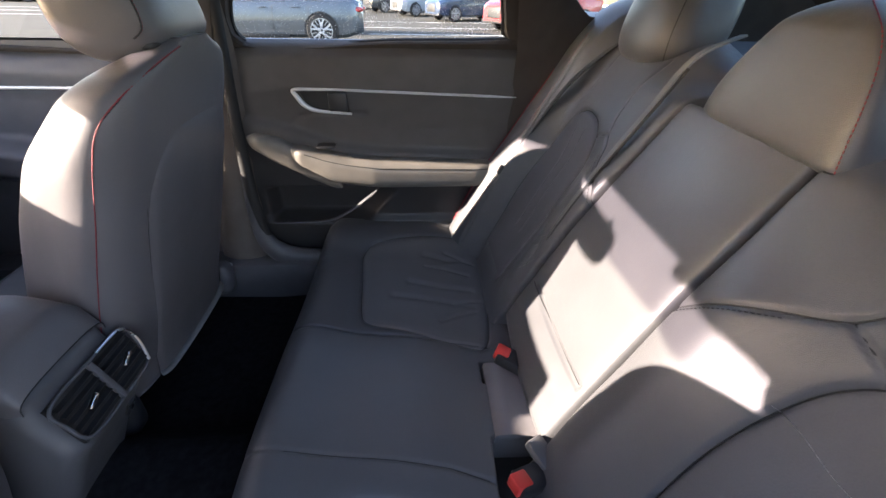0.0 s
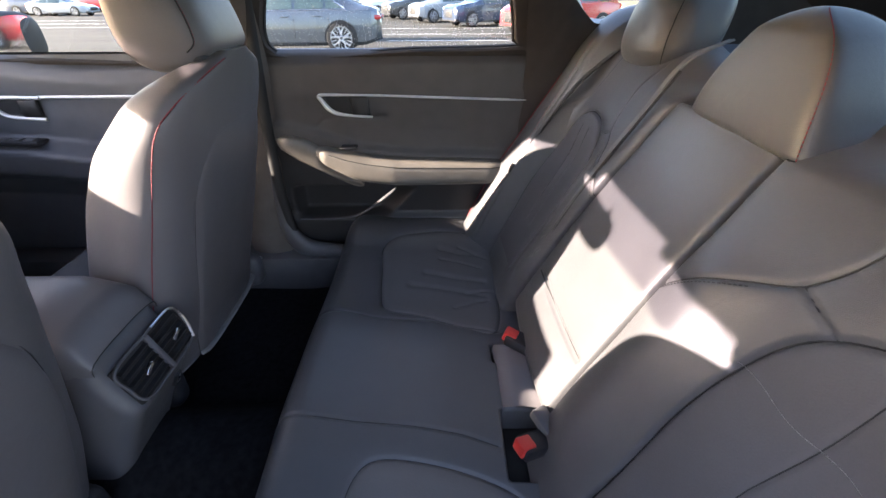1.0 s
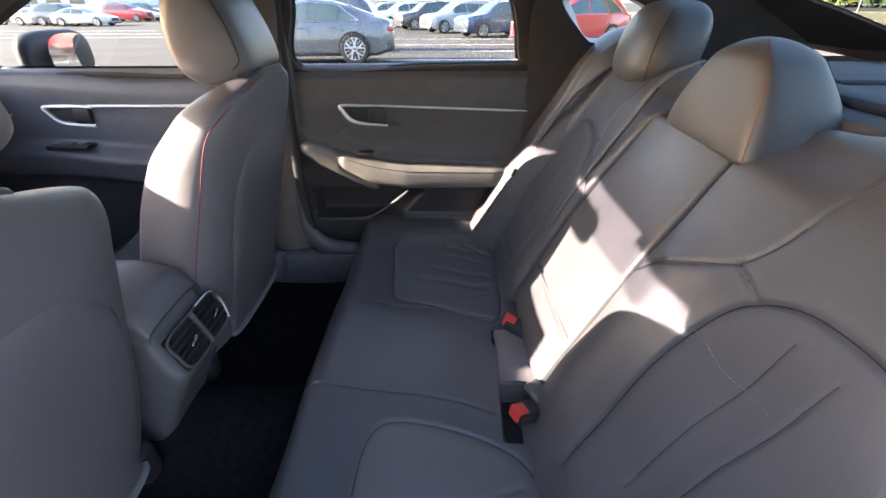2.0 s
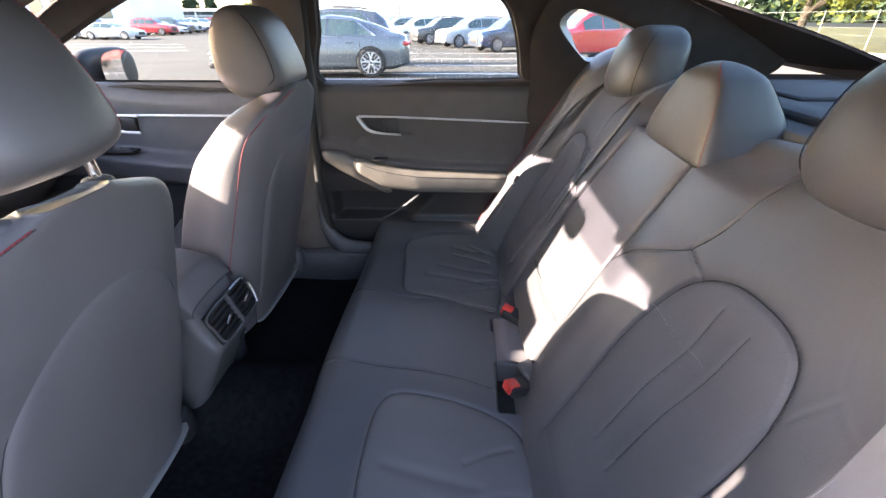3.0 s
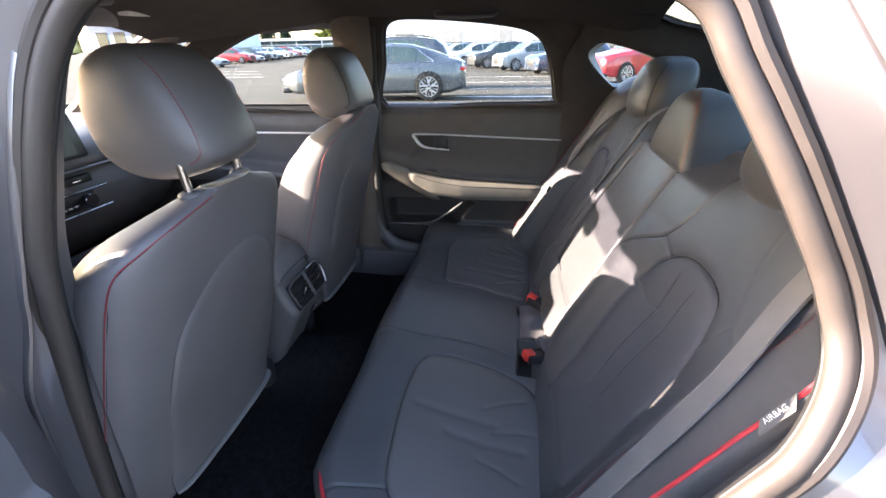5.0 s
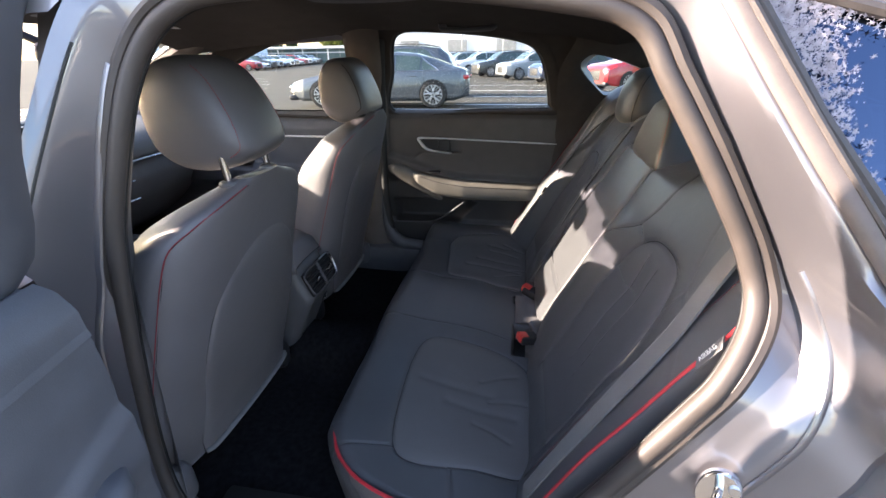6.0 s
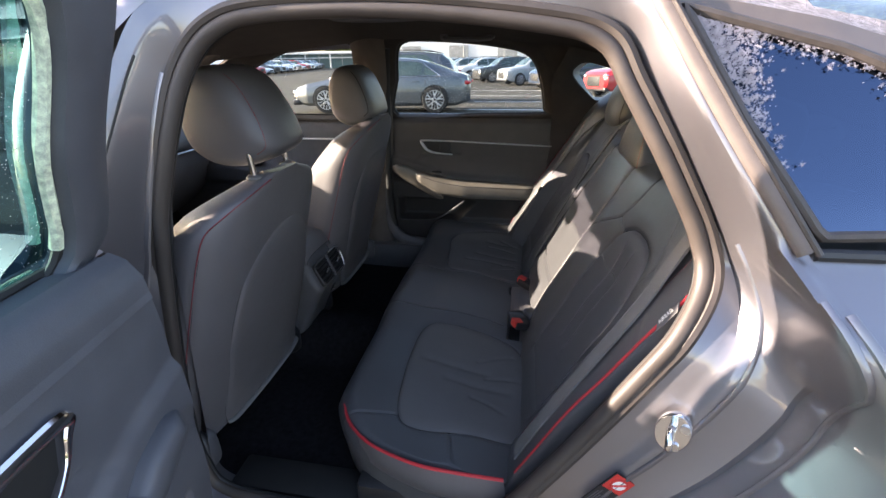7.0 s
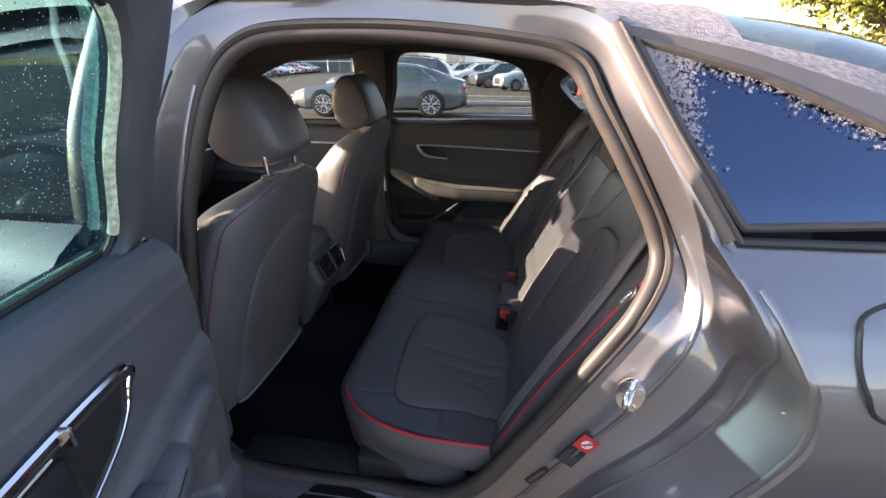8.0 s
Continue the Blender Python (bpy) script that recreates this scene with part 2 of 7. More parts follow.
def prism(outline, a, b, axis):
    """A flat outline (closed, 2D) drawn out from a to b along an axis."""
    o = np.asarray(outline, float)
    def lay(v):
        P = np.zeros((len(o), 3))
        P[:, [i for i in range(3) if i != axis]] = o
        P[:, axis] = v
        return P
    return capped(np.stack([lay(a), lay(b)]))


def smoothstep(a, b, x):
    t = np.clip((x - a) / (b - a), 0, 1)
    return t * t * (3 - 2 * t)


def near_line(Y, Z, line):
    """How far each point (Y, Z) lies from a polyline."""
    d = np.full(Y.shape, 9.0)
    L = np.asarray(line, float)
    for (ay, az), (by, bz) in zip(L[:-1], L[1:]):
        dy, dz = by - ay, bz - az
        t = np.clip(((Y - ay) * dy + (Z - az) * dz) / (dy * dy + dz * dz + 1e-12), 0, 1)
        d = np.minimum(d, np.hypot(Y - ay - t * dy, Z - az - t * dz))
    return d


def within(Y, Z, line):
    """Whether each point lies inside a closed outline."""
    c = np.zeros(Y.shape, bool)
    L = np.asarray(line, float)
    for (ay, az), (by, bz) in zip(L, np.roll(L, -1, 0)):
        hit = (az > Z) != (bz > Z)
        c ^= hit & (Y < (by - ay) * (Z - az) / (bz - az + 1e-12) + ay)
    return c


def thing(name, label, category, group="", kind="", at=(0, 0, 0)):
    ob = new(name)
    ob.location = at
    ob.empty_display_size = 0.05
    return tagged(ob, label, category, group, kind)


def part(name, shape, material, parent=None, label="", smooth=True, angle=40):
    me = bpy.data.meshes.new(name)
    v, f = shape
    me.from_pydata([tuple(p) for p in np.asarray(v)], [], [tuple(int(i) for i in q) for q in f])
    me.materials.append(material)
    me.update()
    if smooth:
        me.shade_smooth()
        if angle < 180:
            me.set_sharp_from_angle(angle=radians(angle))
    ob = new(name, me)
    if parent is not None:
        ob.parent = parent
        if parent.type == "EMPTY":
            ob.matrix_parent_inverse = Matrix.Translation(-parent.location)
    if label:
        ob["label"] = label
    return ob


def solid(name, shape, material, label, category, group="", kind="", smooth=True, angle=40):
    return tagged(part(name, shape, material, None, "", smooth, angle), label, category, group, kind)


def pieces(P, names):
    """Splits a grid of points into shapes by the name of each cell."""
    a, b = P.shape[:2]
    V = P.reshape(-1, 3)
    out = {}
    for key in np.unique(names):
        f, used = [], {}
        for i, j in zip(*np.nonzero(names == key)):
            f.append(tuple(used.setdefault(int(q), len(used)) for q in (i * b + j, (i + 1) * b + j, (i + 1) * b + j + 1, i * b + j + 1)))
        out[str(key)] = (V[list(used)], f)
    return out


# ---- the car's shell ----
def side_y(z, x=0.0):
    """Half width of the cabin's side at the seal: leaning in above the belt, a little wider low behind the door."""
    y = np.interp(z, [0.27, 0.50, 0.75, 1.00, 1.14, 1.20, 1.30, 1.40], [0.675, 0.668, 0.664, 0.657, 0.638, 0.625, 0.598, 0.56])
    return y + 0.068 * smoothstep(0.35, 0.80, np.asarray(x, float)) * (1 - smoothstep(0.86, 1.01, np.asarray(z, float)))


def skin_y(z, x=1.0):
    """Half width of the painted outer side."""
    w = np.interp(z, [0.25, 0.45, 0.62, 0.80, 0.90, 0.97, 1.03, 1.10, 1.33, 1.42], [0.84, 0.88, 0.905, 0.915, 0.91, 0.87, 0.775, 0.745, 0.635, 0.56])
    return w - 0.05 * np.clip((x - 1.1) / 1.0, 0, 1) ** 2 * 1.5


# door opening: the line of the rubber seal, x and z, from the sill's front corner up the pillar
SEAL = rounded([(0.012, 0.76, 0), (-0.020, 0.52, 0), (-0.014, 0.37, 0), (0.045, 0.292, 0), (0.30, 0.280, 0), (0.545, 0.315, 0), (0.665, 0.40, 0), (0.775, 0.585, 0), (0.868, 0.752, 0),
                (0.932, 0.872, 0), (0.971, 0.950, 0), (0.962, 1.010, 0), (0.915, 1.098, 0), (0.845, 1.212, 0), (0.800, 1.278, 0), (0.705, 1.304, 0), (0.50, 1.326, 0),
                (0.30, 1.328, 0), (0.205, 1.308, 0), (0.142, 1.245, 0), (0.094, 1.12, 0), (0.050, 0.97, 0)], True, 8)
# the painted edge of the opening in the outer skin, point for point
EDGE = rounded([(-0.02, 0.75, 0), (-0.03, 0.50, 0), (-0.02, 0.36, 0), (0.06, 0.28, 0), (0.35, 0.27, 0), (0.66, 0.285, 0), (0.82, 0.36, 0), (0.95, 0.54, 0), (1.065, 0.66, 0),
                (1.125, 0.79, 0), (1.120, 0.88, 0), (1.080, 0.965, 0), (1.030, 1.05, 0), (0.945, 1.19, 0), (0.850, 1.335, 0), (0.70, 1.375, 0), (0.50, 1.392, 0),
                (0.30, 1.398, 0), (0.17, 1.385, 0), (0.09, 1.32, 0), (0.045, 1.18, 0), (0.01, 1.0, 0)], True, 8)
NE = len(EDGE)


def jamb(side):
    """The painted frame between seal and outer skin: above, a wide face turned forwards; below, a flat with a rolled lip."""
    rows = []
    ta = np.array([0, 0.10, 0.22, 0.30, 0.33, 0.40, 0.52, 0.64, 0.70, 0.76, 0.86, 0.95, 1.0])
    upper = np.array([0, 0.015, 0.03, 0.045, 0.09, 0.24, 0.50, 0.76, 0.87, 0.91, 0.94, 0.975, 1.0])
    lower = np.array([0, 0.05, 0.11, 0.14, 0.19, 0.23, 0.26, 0.36, 0.34, 0.52, 0.82, 0.96, 1.0])
    high = smoothstep(0.80, 0.95, EDGE[:, 1])
    for t, u, w in zip(ta, upper, lower):
        xz = SEAL * (1 - t) + EDGE * t
        yi, yo = side_y(SEAL[:, 1], SEAL[:, 0]), skin_y(EDGE[:, 1], EDGE[:, 0])
        out = u * high + w * (1 - high)
        rows.append(np.stack([xz[:, 0], side * (yi * (1 - out) + yo * out), xz[:, 1]], 1))
    return grid(np.array(rows), False, True)


car = thing("sedan", "dark grey metallic sedan with frost on its roof", "car", at=(0.4, 0, 0))
part("door_frame", jamb(-1), PAINT, car, "grey painted door frame")
seal_line = np.stack([SEAL[:, 0], -side_y(SEAL[:, 1], SEAL[:, 0]), SEAL[:, 1]], 1)
part("door_seal", tube(seal_line, 0.0135, 10, True, up=(0, 1, 0)), RUBBER, car, "brown black rubber door seal")
mid = np.array([0.47, 0, 0.82])
J = np.asarray(jamb(-1)[0]).reshape(13, NE, 3)
front = np.r_[np.arange(NE - 22, NE), np.arange(0, 18)]
part("shut_line", tube(J[8][front] + (0.0, -0.001, 0), 0.0022, 5), BLACKRUBBER, car, "dark sealer line in the frame")
part("pillar_ridge", tube(J[4][front] + (0.004, -0.003, 0), 0.007, 8, flat=0.6, up=(0, 1, 0)), PAINT, car, "pressed ridge of the pillar")
rear_low = np.arange(30, 92)
for j, rr in ((5, 0.0045), (9, 0.005), (11, 0.006)):
    part("pressed_lip", tube(J[j][rear_low] + (0.0, -0.001, 0), rr, 8, flat=0.7, up=(0, 1, 0)), PAINT, car, "rolled lip of the painted frame")
for grow, dy, rr in ((1.030, -0.005, 0.009), (0.992, 0.010, 0.008)):
    q = mid + (seal_line - mid) * np.array([grow, 1, grow])
    q[:, 1] += dy
    part("seal_lip", tube(q, rr, 8, True, up=(0, 1, 0)), RUBBER if grow > 1 else BLACKRUBBER, car, "soft lip of the door seal")
ring = []
for t, dy in ((0.004, 0.010), (-0.025, 0.03), (-0.055, 0.06)):
    q = mid + (seal_line - mid) * np.array([1 - t, 1, 1 - t])
    q[:, 1] += dy
    ring.append(q)
part("opening_lining", grid(np.array(ring), False, True), GREYPLASTIC, car)

# outer skin behind the door
rows = []
zs = np.r_[np.linspace(0.30, 0.92, 18), np.linspace(0.935, 1.045, 12)]
for z in zs:
    ii = sorted((k for k in range(NE) if EDGE[k, 0] > 0.80 and EDGE[k, 1] < 1.2), key=lambda k: EDGE[k, 1])
    ex = np.interp(z, EDGE[ii, 1], EDGE[ii, 0])
    xs = ex + (2.45 - ex) * np.linspace(0, 1, 40) ** 1.3
    yy = skin_y(z, xs) - 0.09 * np.clip((xs - 1.9) / 0.55, 0, 1) ** 2
    rows.append(np.stack([xs, -yy, np.full(40, z)], 1))
quarter = grid(np.array(rows))
part("quarter_panel", quarter, PAINT, car, "grey metallic rear quarter panel")
part("quarter_panel", moved(Matrix.Scale(-1, 4, (0, 1, 0)), quarter), PAINT, car)
# fuel flap: a rounded panel in a dark gap
flap = rounded([(1.30, 0, 1.005), (1.175, 0, 0.985), (1.155, 0, 0.95), (1.165, 0, 0.90), (1.20, 0, 0.865), (1.33, 0, 0.855), (1.36, 0, 0.89), (1.36, 0, 0.97)], True, 6)
flap[:, 1] = -skin_y(flap[:, 2], flap[:, 0]) - 0.002
part("fuel_flap", tube(flap, 0.0032, 6, True, up=(0, 1, 0)), BLACKRUBBER, car, "dark gap of the fuel flap")

# roof, rear glass and deck: crown line along the middle
def crown(x):
    return np.interp(x, [-0.95, -0.75, -0.4, 0.1, 0.5, 0.8, 1.05, 1.3, 1.6, 1.95, 2.4], [1.335, 1.385, 1.425, 1.445, 1.440, 1.425, 1.402, 1.355, 1.265, 1.125, 1.06])


def roof_grid(x0, x1, nx, y0, y1, ny, lift=0.0, droop=1.0):
    X = np.linspace(x0, x1, nx)
    T = np.linspace(y0, y1, ny)
    P = []
    for x in X:
        half = np.interp(x, [-0.95, 0.2, 0.8, 1.2, 1.7, 2.4], [0.60, 0.60, 0.60, 0.60, 0.585, 0.60])
        edge = np.interp(x, [-0.95, -0.75, 0.1, 0.5, 0.85, 1.2, 1.6, 1.95, 2.4], [1.26, 1.31, 1.388, 1.385, 1.352, 1.272, 1.16, 1.05, 1.03])
        z = edge + (crown(x) - edge) * (1 - np.abs(T) ** np.interp(x, [0.9, 1.35], [2.6, 4.5])) + lift
        P.append(np.stack([np.full(ny, x), T * half, z], 1))
    return np.array(P)


part("roof", grid(roof_grid(-0.75, 1.06, 50, -1, 1, 31)), FROST, car, "grey roof covered with white frost")
part("rear_glass", grid(roof_grid(1.06, 1.93, 24, -0.97, 0.97, 29, -0.004)), GLASS_REAR, car, "sloping rear window")
for sgn in (-1, 1):
    part("rear_rail", grid(roof_grid(1.06, 1.93, 24, 0.97 * sgn, sgn, 5)), FROST, car, "frosted strip beside the rear window")
part("boot_lid", grid(roof_grid(1.93, 2.42, 12, -1, 1, 21)), PAINT, car)

# strip from the roof's edge down to the door frame and the quarter glass
def rail(side, x0, x1, lo=0, hi=3):
    X = np.linspace(x0, x1, 60)
    ii = [k for k in range(NE) if EDGE[k, 1] > 1.30]
    o = np.argsort(EDGE[ii, 0])
    ex, ez = EDGE[ii, 0][o], EDGE[ii, 1][o]
    P = []
    for x in X:
        top = roof_grid(x, x, 1, side, side, 1)[0, 0]
        zb = np.interp(x, np.r_[-0.75, ex, 1.05, 1.25, 1.6, 1.93], np.r_[1.27, ez, 1.272, 1.188, 1.08, 1.02])
        low = np.array([x, side * skin_y(min(zb, 1.37), x), zb])
        mids = (top + low) / 2 + np.array([0, side * 0.010, 0.006])
        P.append([top, mids, low][lo:hi])
    return grid(np.array(P))


for sgn in (-1, 1):
    part("roof_rail", rail(sgn, -0.75, 0.86), PAINT, car, "grey roof rail")
    part("rear_roof_rail", rail(sgn, 0.86, 1.93, 0, 2), FROST, car, "frosted rear roof rail")
    part("rear_roof_trim", rail(sgn, 0.86, 1.93, 1, 3), RAILBROWN, car, "brown weathered trim over the quarter glass")

# fixed quarter glass behind the door, with its trim and frost
def quarter_glass(side, outline, off):
    o = evenly(np.array([(x, 0, z) for x, z in outline]), 60, True)
    c = o.mean(0)
    P = []
    for k in np.linspace(1, 0.0, 9)[:-1]:
        q = c + (o - c) * k
        q[:, 1] = side * (skin_y(q[:, 2], q[:, 0]) + off)
        P.append(q)
    V, f = grid(np.array(P), False, True)
    f.append(tuple(len(V) - 60 + j for j in range(60)))
    return V, f


QG = rounded([(0.885, 1.312, 0), (0.955, 1.19, 0), (1.045, 1.062, 0), (1.25, 1.075, 0), (1.55, 1.09, 0), (1.50, 1.10, 0), (1.27, 1.172, 0), (1.06, 1.262, 0)], True, 1)[:, :2]
part("quarter_glass", quarter_glass(-1, QG, -0.004), GLASS_DARK, car, "dark tinted quarter glass with frost flecks")
qline = np.array([(x, -skin_y(z, x) - 0.002, z) for x, z in evenly(np.c_[QG, np.zeros(len(QG))], 120, True)[:, :2]])
part("quarter_trim", tube(qline, 0.007, 8, True, up=(0, 1, 0)), TRIMBROWN, car, "weathered grey trim round the glass")
post = np.array([(x, -skin_y(z, x) - 0.004, z) for x, z in evenly(rounded([(0.855, 1.335, 0), (0.945, 1.185, 0), (1.035, 1.045, 0)]), 30)[:, :2]])
part("pillar_trim", tube(post + (-0.003, 0, 0), 0.012, 10, flat=0.5, up=(0, 1, 0)), RAILBROWN, car, "brown grey trim along the pillar")
part("pillar_bead", tube(post + (0.006, -0.006, 0), 0.0042, 8, up=(0, 1, 0)), TRIMBROWN, car, "raised bead of the pillar trim")
belt_line = np.array([(x, -skin_y(1.045, x) - 0.003, 1.043 + 0.02 * (x - 1.04)) for x in np.linspace(1.04, 1.9, 24)])
part("belt_moulding", tube(belt_line, 0.008, 8), DARK, car, "dark moulding under the quarter glass")
# frost flecks: small tilted flakes, thick along the upper front edge
rng = np.random.default_rng(4)
V, F = [], []
while len(V) < 3600 * 12:
    u, w = rng.random(2)
    x = 0.90 + 0.62 * u
    ztop = np.interp(x, [0.885, 1.06, 1.27, 1.52], [1.31, 1.262, 1.172, 1.095]) - 0.004
    zbot = np.interp(x, [0.885, 0.955, 1.045, 1.55], [1.308, 1.19, 1.066, 1.09])
    z = zbot + (ztop - zbot) * w
    dtop, dfront = ztop - z, (x - np.interp(z, [1.062, 1.19, 1.312], [1.045, 0.955, 0.885]))
    keep = 0.8 * np.exp(-(dtop / 0.012) ** 1.5) + np.exp(-(dfront / (0.030 + 0.030 * smoothstep(1.17, 1.29, z))) ** 4) * smoothstep(1.09, 1.25, z) ** 1.5
    if rng.random() > keep:
        continue
    s, a = 0.0009 + 0.0030 * rng.random() ** 3, rng.random() * 6.283
    y = -skin_y(z, x) - 0.0012 - 0.002 * rng.random()
    for arm in range(3):                                  # six-pointed crystal: three crossing slivers
        b, tilt = a + arm * math.pi / 3 + rng.normal(0, 0.12), rng.normal(0, 0.22)
        c, q = math.cos(b), math.sin(b)
        n = len(V)
        for k, m in ((1.5, 0), (0, 0.24), (-1.2, 0), (0, -0.24)):
            V.append((x + s * (k * c - m * q), y - s * k * tilt, z + s * (k * q + m * c)))
        F.append((n, n + 1, n + 2, n + 3))
part("frost", (np.array(V), F), surface("frost_crystals", (0.32, 0.295, 0.33), 0.7, vary=0.35, scale=160), car, "white frost crystals", smooth=False)["kind"] = "stuff"

# lock striker on the frame
sx, sy, sz = 0.928, -0.772, 0.752
fn = Vector((-0.42, -0.88, 0.20)).normalized()
fu = (Vector((0.25, 0, 1)) - fn * Vector((0.25, 0, 1)).dot(fn)).normalized()
sm = Matrix.Translation((sx + 0.012, sy - 0.004, sz)) @ Matrix((fu.cross(fn), fu, fn)).transposed().to_4x4()
plate = [[(0.024 * k * math.cos(a), 0.032 * k * math.sin(a), h) for a in np.linspace(0, 6.283, 32, endpoint=False)] for k, h in ((1.0, -0.006), (1.0, 0.002), (0.92, 0.005), (0.02, 0.006))]
striker = part("striker", moved(sm, joined(grid(np.array(plate), False, True), tube(rounded([(-0.004, 0.014, 0.004), (-0.006, 0.015, 0.030), (-0.002, 0.004, 0.042), (0.002, -0.008, 0.036), (0.003, -0.014, 0.004)], False, 6), 0.0050, 10))), CHROME, car, "bright steel lock striker")
for k in (-1, 1):
    part("screw", moved(sm, rod((0.011, 0.017 * k, 0.005), (0.011, 0.017 * k, 0.009), 0.0062, 10)), SATIN, striker, "round screw head")
# warning label on the frame
lab = Matrix.Translation((0.872, -0.774, 0.606)) @ Matrix.Rotation(radians(-57), 4, "Y")
sticker = part("warning_label", moved(lab, box(-0.045, 0.040, -0.001, 0.001, -0.021, 0.021)), DARK, car, "black warning label with a red prohibition ring", False)
part("warning_ring", moved(lab, rod((0.021, -0.0008, 0), (0.021, -0.0018, 0), 0.0125, 24)), WHITE, sticker, "white field", False)
part("red_field", moved(lab, box(0.003, 0.039, -0.0014, -0.0008, -0.019, 0.019)), REDBUTTON, sticker, "red field", False)
ringpts = np.array([(0.021 + 0.013 * math.cos(a), -0.002, 0.013 * math.sin(a)) for a in np.linspace(0, 6.283, 28, endpoint=False)])
part("ring", moved(lab, joined(tube(ringpts, 0.0022, 6, True, up=(0, 1, 0)), rod((0.012, -0.002, 0.009), (0.030, -0.002, -0.009), 0.002, 6))), REDBUTTON, sticker)
for k in range(8):
    part("text_bar", moved(lab, box(-0.042, -0.004 - 0.006 * (k % 3), -0.0016, -0.001, -0.017 + 0.0045 * k, -0.0152 + 0.0045 * k)), GREYPLASTIC, sticker, "", False)
lab2 = Matrix.Translation((0.800, -0.768, 0.516)) @ Matrix.Rotation(radians(-50), 4, "Y")
lab2p = part("type_label", moved(lab2, box(-0.028, 0.028, -0.001, 0.001, -0.008, 0.008)), DARK, car, "small dark label", False)
part("text_bar", moved(lab2, box(-0.022, 0.022, -0.0016, -0.001, -0.003, 0.003)), GREYPLASTIC, lab2p, "", False)

# front part of the shell: bonnet, wings, windscreen with shade band
def screen_grid(t0, t1, n):
    P = []
    for t in np.linspace(t0, t1, n):
        x, z, h = -0.74 - 0.80 * t, 1.375 - 0.40 * t, 0.56 + 0.12 * t
        T = np.linspace(-1, 1, 21)
        P.append(np.stack([x + 0.16 * T ** 2 * (0.5 + t * 0.5), T * h, z - 0.02 * T ** 2], 1))
    return grid(np.array(P))


part("windscreen", screen_grid(0.17, 1.0, 14), GLASS, car, "clear windscreen")
part("shade_band", screen_grid(0.0, 0.17, 4), BAND, car, "tinted band along the windscreen's top")
P = []
for x in np.linspace(-1.45, -2.45, 14):
    T = np.linspace(-1, 1, 21)
    P.append(np.stack([np.full(21, x) + 0.12 * T ** 2, T * 0.86, (0.98 - 0.20 * ((-1.45 - x) / 1.0) ** 1.6) - 0.06 * T ** 4], 1))
part("bonnet", grid(np.array(P)), PAINT, car)
for sgn in (-1, 1):
    part("a_pillar", tube(rounded([(-0.66, sgn * 0.585, 1.335), (-1.0, sgn * 0.645, 1.19), (-1.38, sgn * 0.72, 0.99)]), 0.035, 10, flat=0.7), PAINT, car)
    part("b_pillar_skin", box(-0.075, 0.02, sgn * 0.75 - 0.035, sgn * 0.75 + 0.035, 0.30, 1.02, 0.02), PAINT, car)
    b = [(0.0, 0.745), (0.03, 0.62)]
    part("b_pillar_top", tube(rounded([(-0.055, sgn * 0.757, 0.98), (-0.03, sgn * 0.727, 1.17), (0.01, sgn * 0.645, 1.36)]), 0.042, 12, flat=0.80, up=(0, 1, 0)), PAINT, car)
    xs = np.linspace(-2.4, -0.045, 24)
    P = [np.stack([xs, sgn * (skin_y(z, xs) - 0.10 * np.clip((-1.6 - xs) / 0.9, 0, 1) ** 2), np.full(24, z - 0.05 * max(0, z - 0.9))], 1) for z in np.linspace(0.28, 1.02, 20)]
    part("front_flank", grid(np.array(P)), PAINT, car, "grey front door and wing skin")
    part("sill", box(-1.4, 1.15, sgn * 0.80 - 0.10, sgn * 0.80 + 0.05, 0.18, 0.265, 0.03), PAINT, car)
part("sill_plate", box(0.02, 0.60, -0.655, -0.56, 0.265, 0.290, 0.010), BLACKRUBBER, car, "dark plastic sill plate")
# near front window
part("front_side_glass", grid(np.array([[(x, -(0.745 - (z - 1.0) * 0.36), z) for x in np.linspace(-1.2 + (z - 1.0) * 1.6, -0.08, 12)] for z in np.linspace(1.0, 1.335, 6)])), GLASS_DROPS, car, "front side window with droplets")
for sgn in (-1, 1):
    for wx in (-1.52, 1.32):
        w = part("wheel", tube([(wx, sgn * 0.70, 0.34), (wx, sgn * 0.80, 0.34), (wx, sgn * 0.905, 0.34)], [0.33, 0.34, 0.32], 40, up=(0, 0, 1)), TYRE, car)

# ---- cabin lining ----
def liner_grid():
    P = roof_grid(-0.72, 1.085, 44, -1, 1, 31)
    c = P.copy()
    c[..., 2] -= 0.045 + 0.012 * (np.abs(P[..., 1]) / 0.6) ** 2
    c[..., 1] *= 0.985
    c[..., 2] += 0.030 * smoothstep(0.98, 1.085, P[..., 0])
    return grid(c)


solid("ceiling", liner_grid(), LINER, "dark woven cloth headliner", "ceiling", kind="structure")
floor_pts = []
for y in np.linspace(-0.78, 0.78, 53):
    z = 0.262 + 0.095 * math.exp(-((y - 0.005) / 0.11) ** 4)
    floor_pts.append([(x, y, z + 0.02 * smoothstep(0.1, 0.3, np.array(x)) + 0.0035 * math.sin(9 * x + 14 * y)) for x in np.linspace(-1.45, 0.95, 60)])
solid("floor", grid(np.array(floor_pts)), CARPET, "black carpet in the footwell", "floor", kind="structure")
solid("firewall", box(-1.60, -1.46, -0.78, 0.78, 0.2, 1.0, 0.02), DARK, "black bulkhead behind the dashboard", "wall", kind="structure")

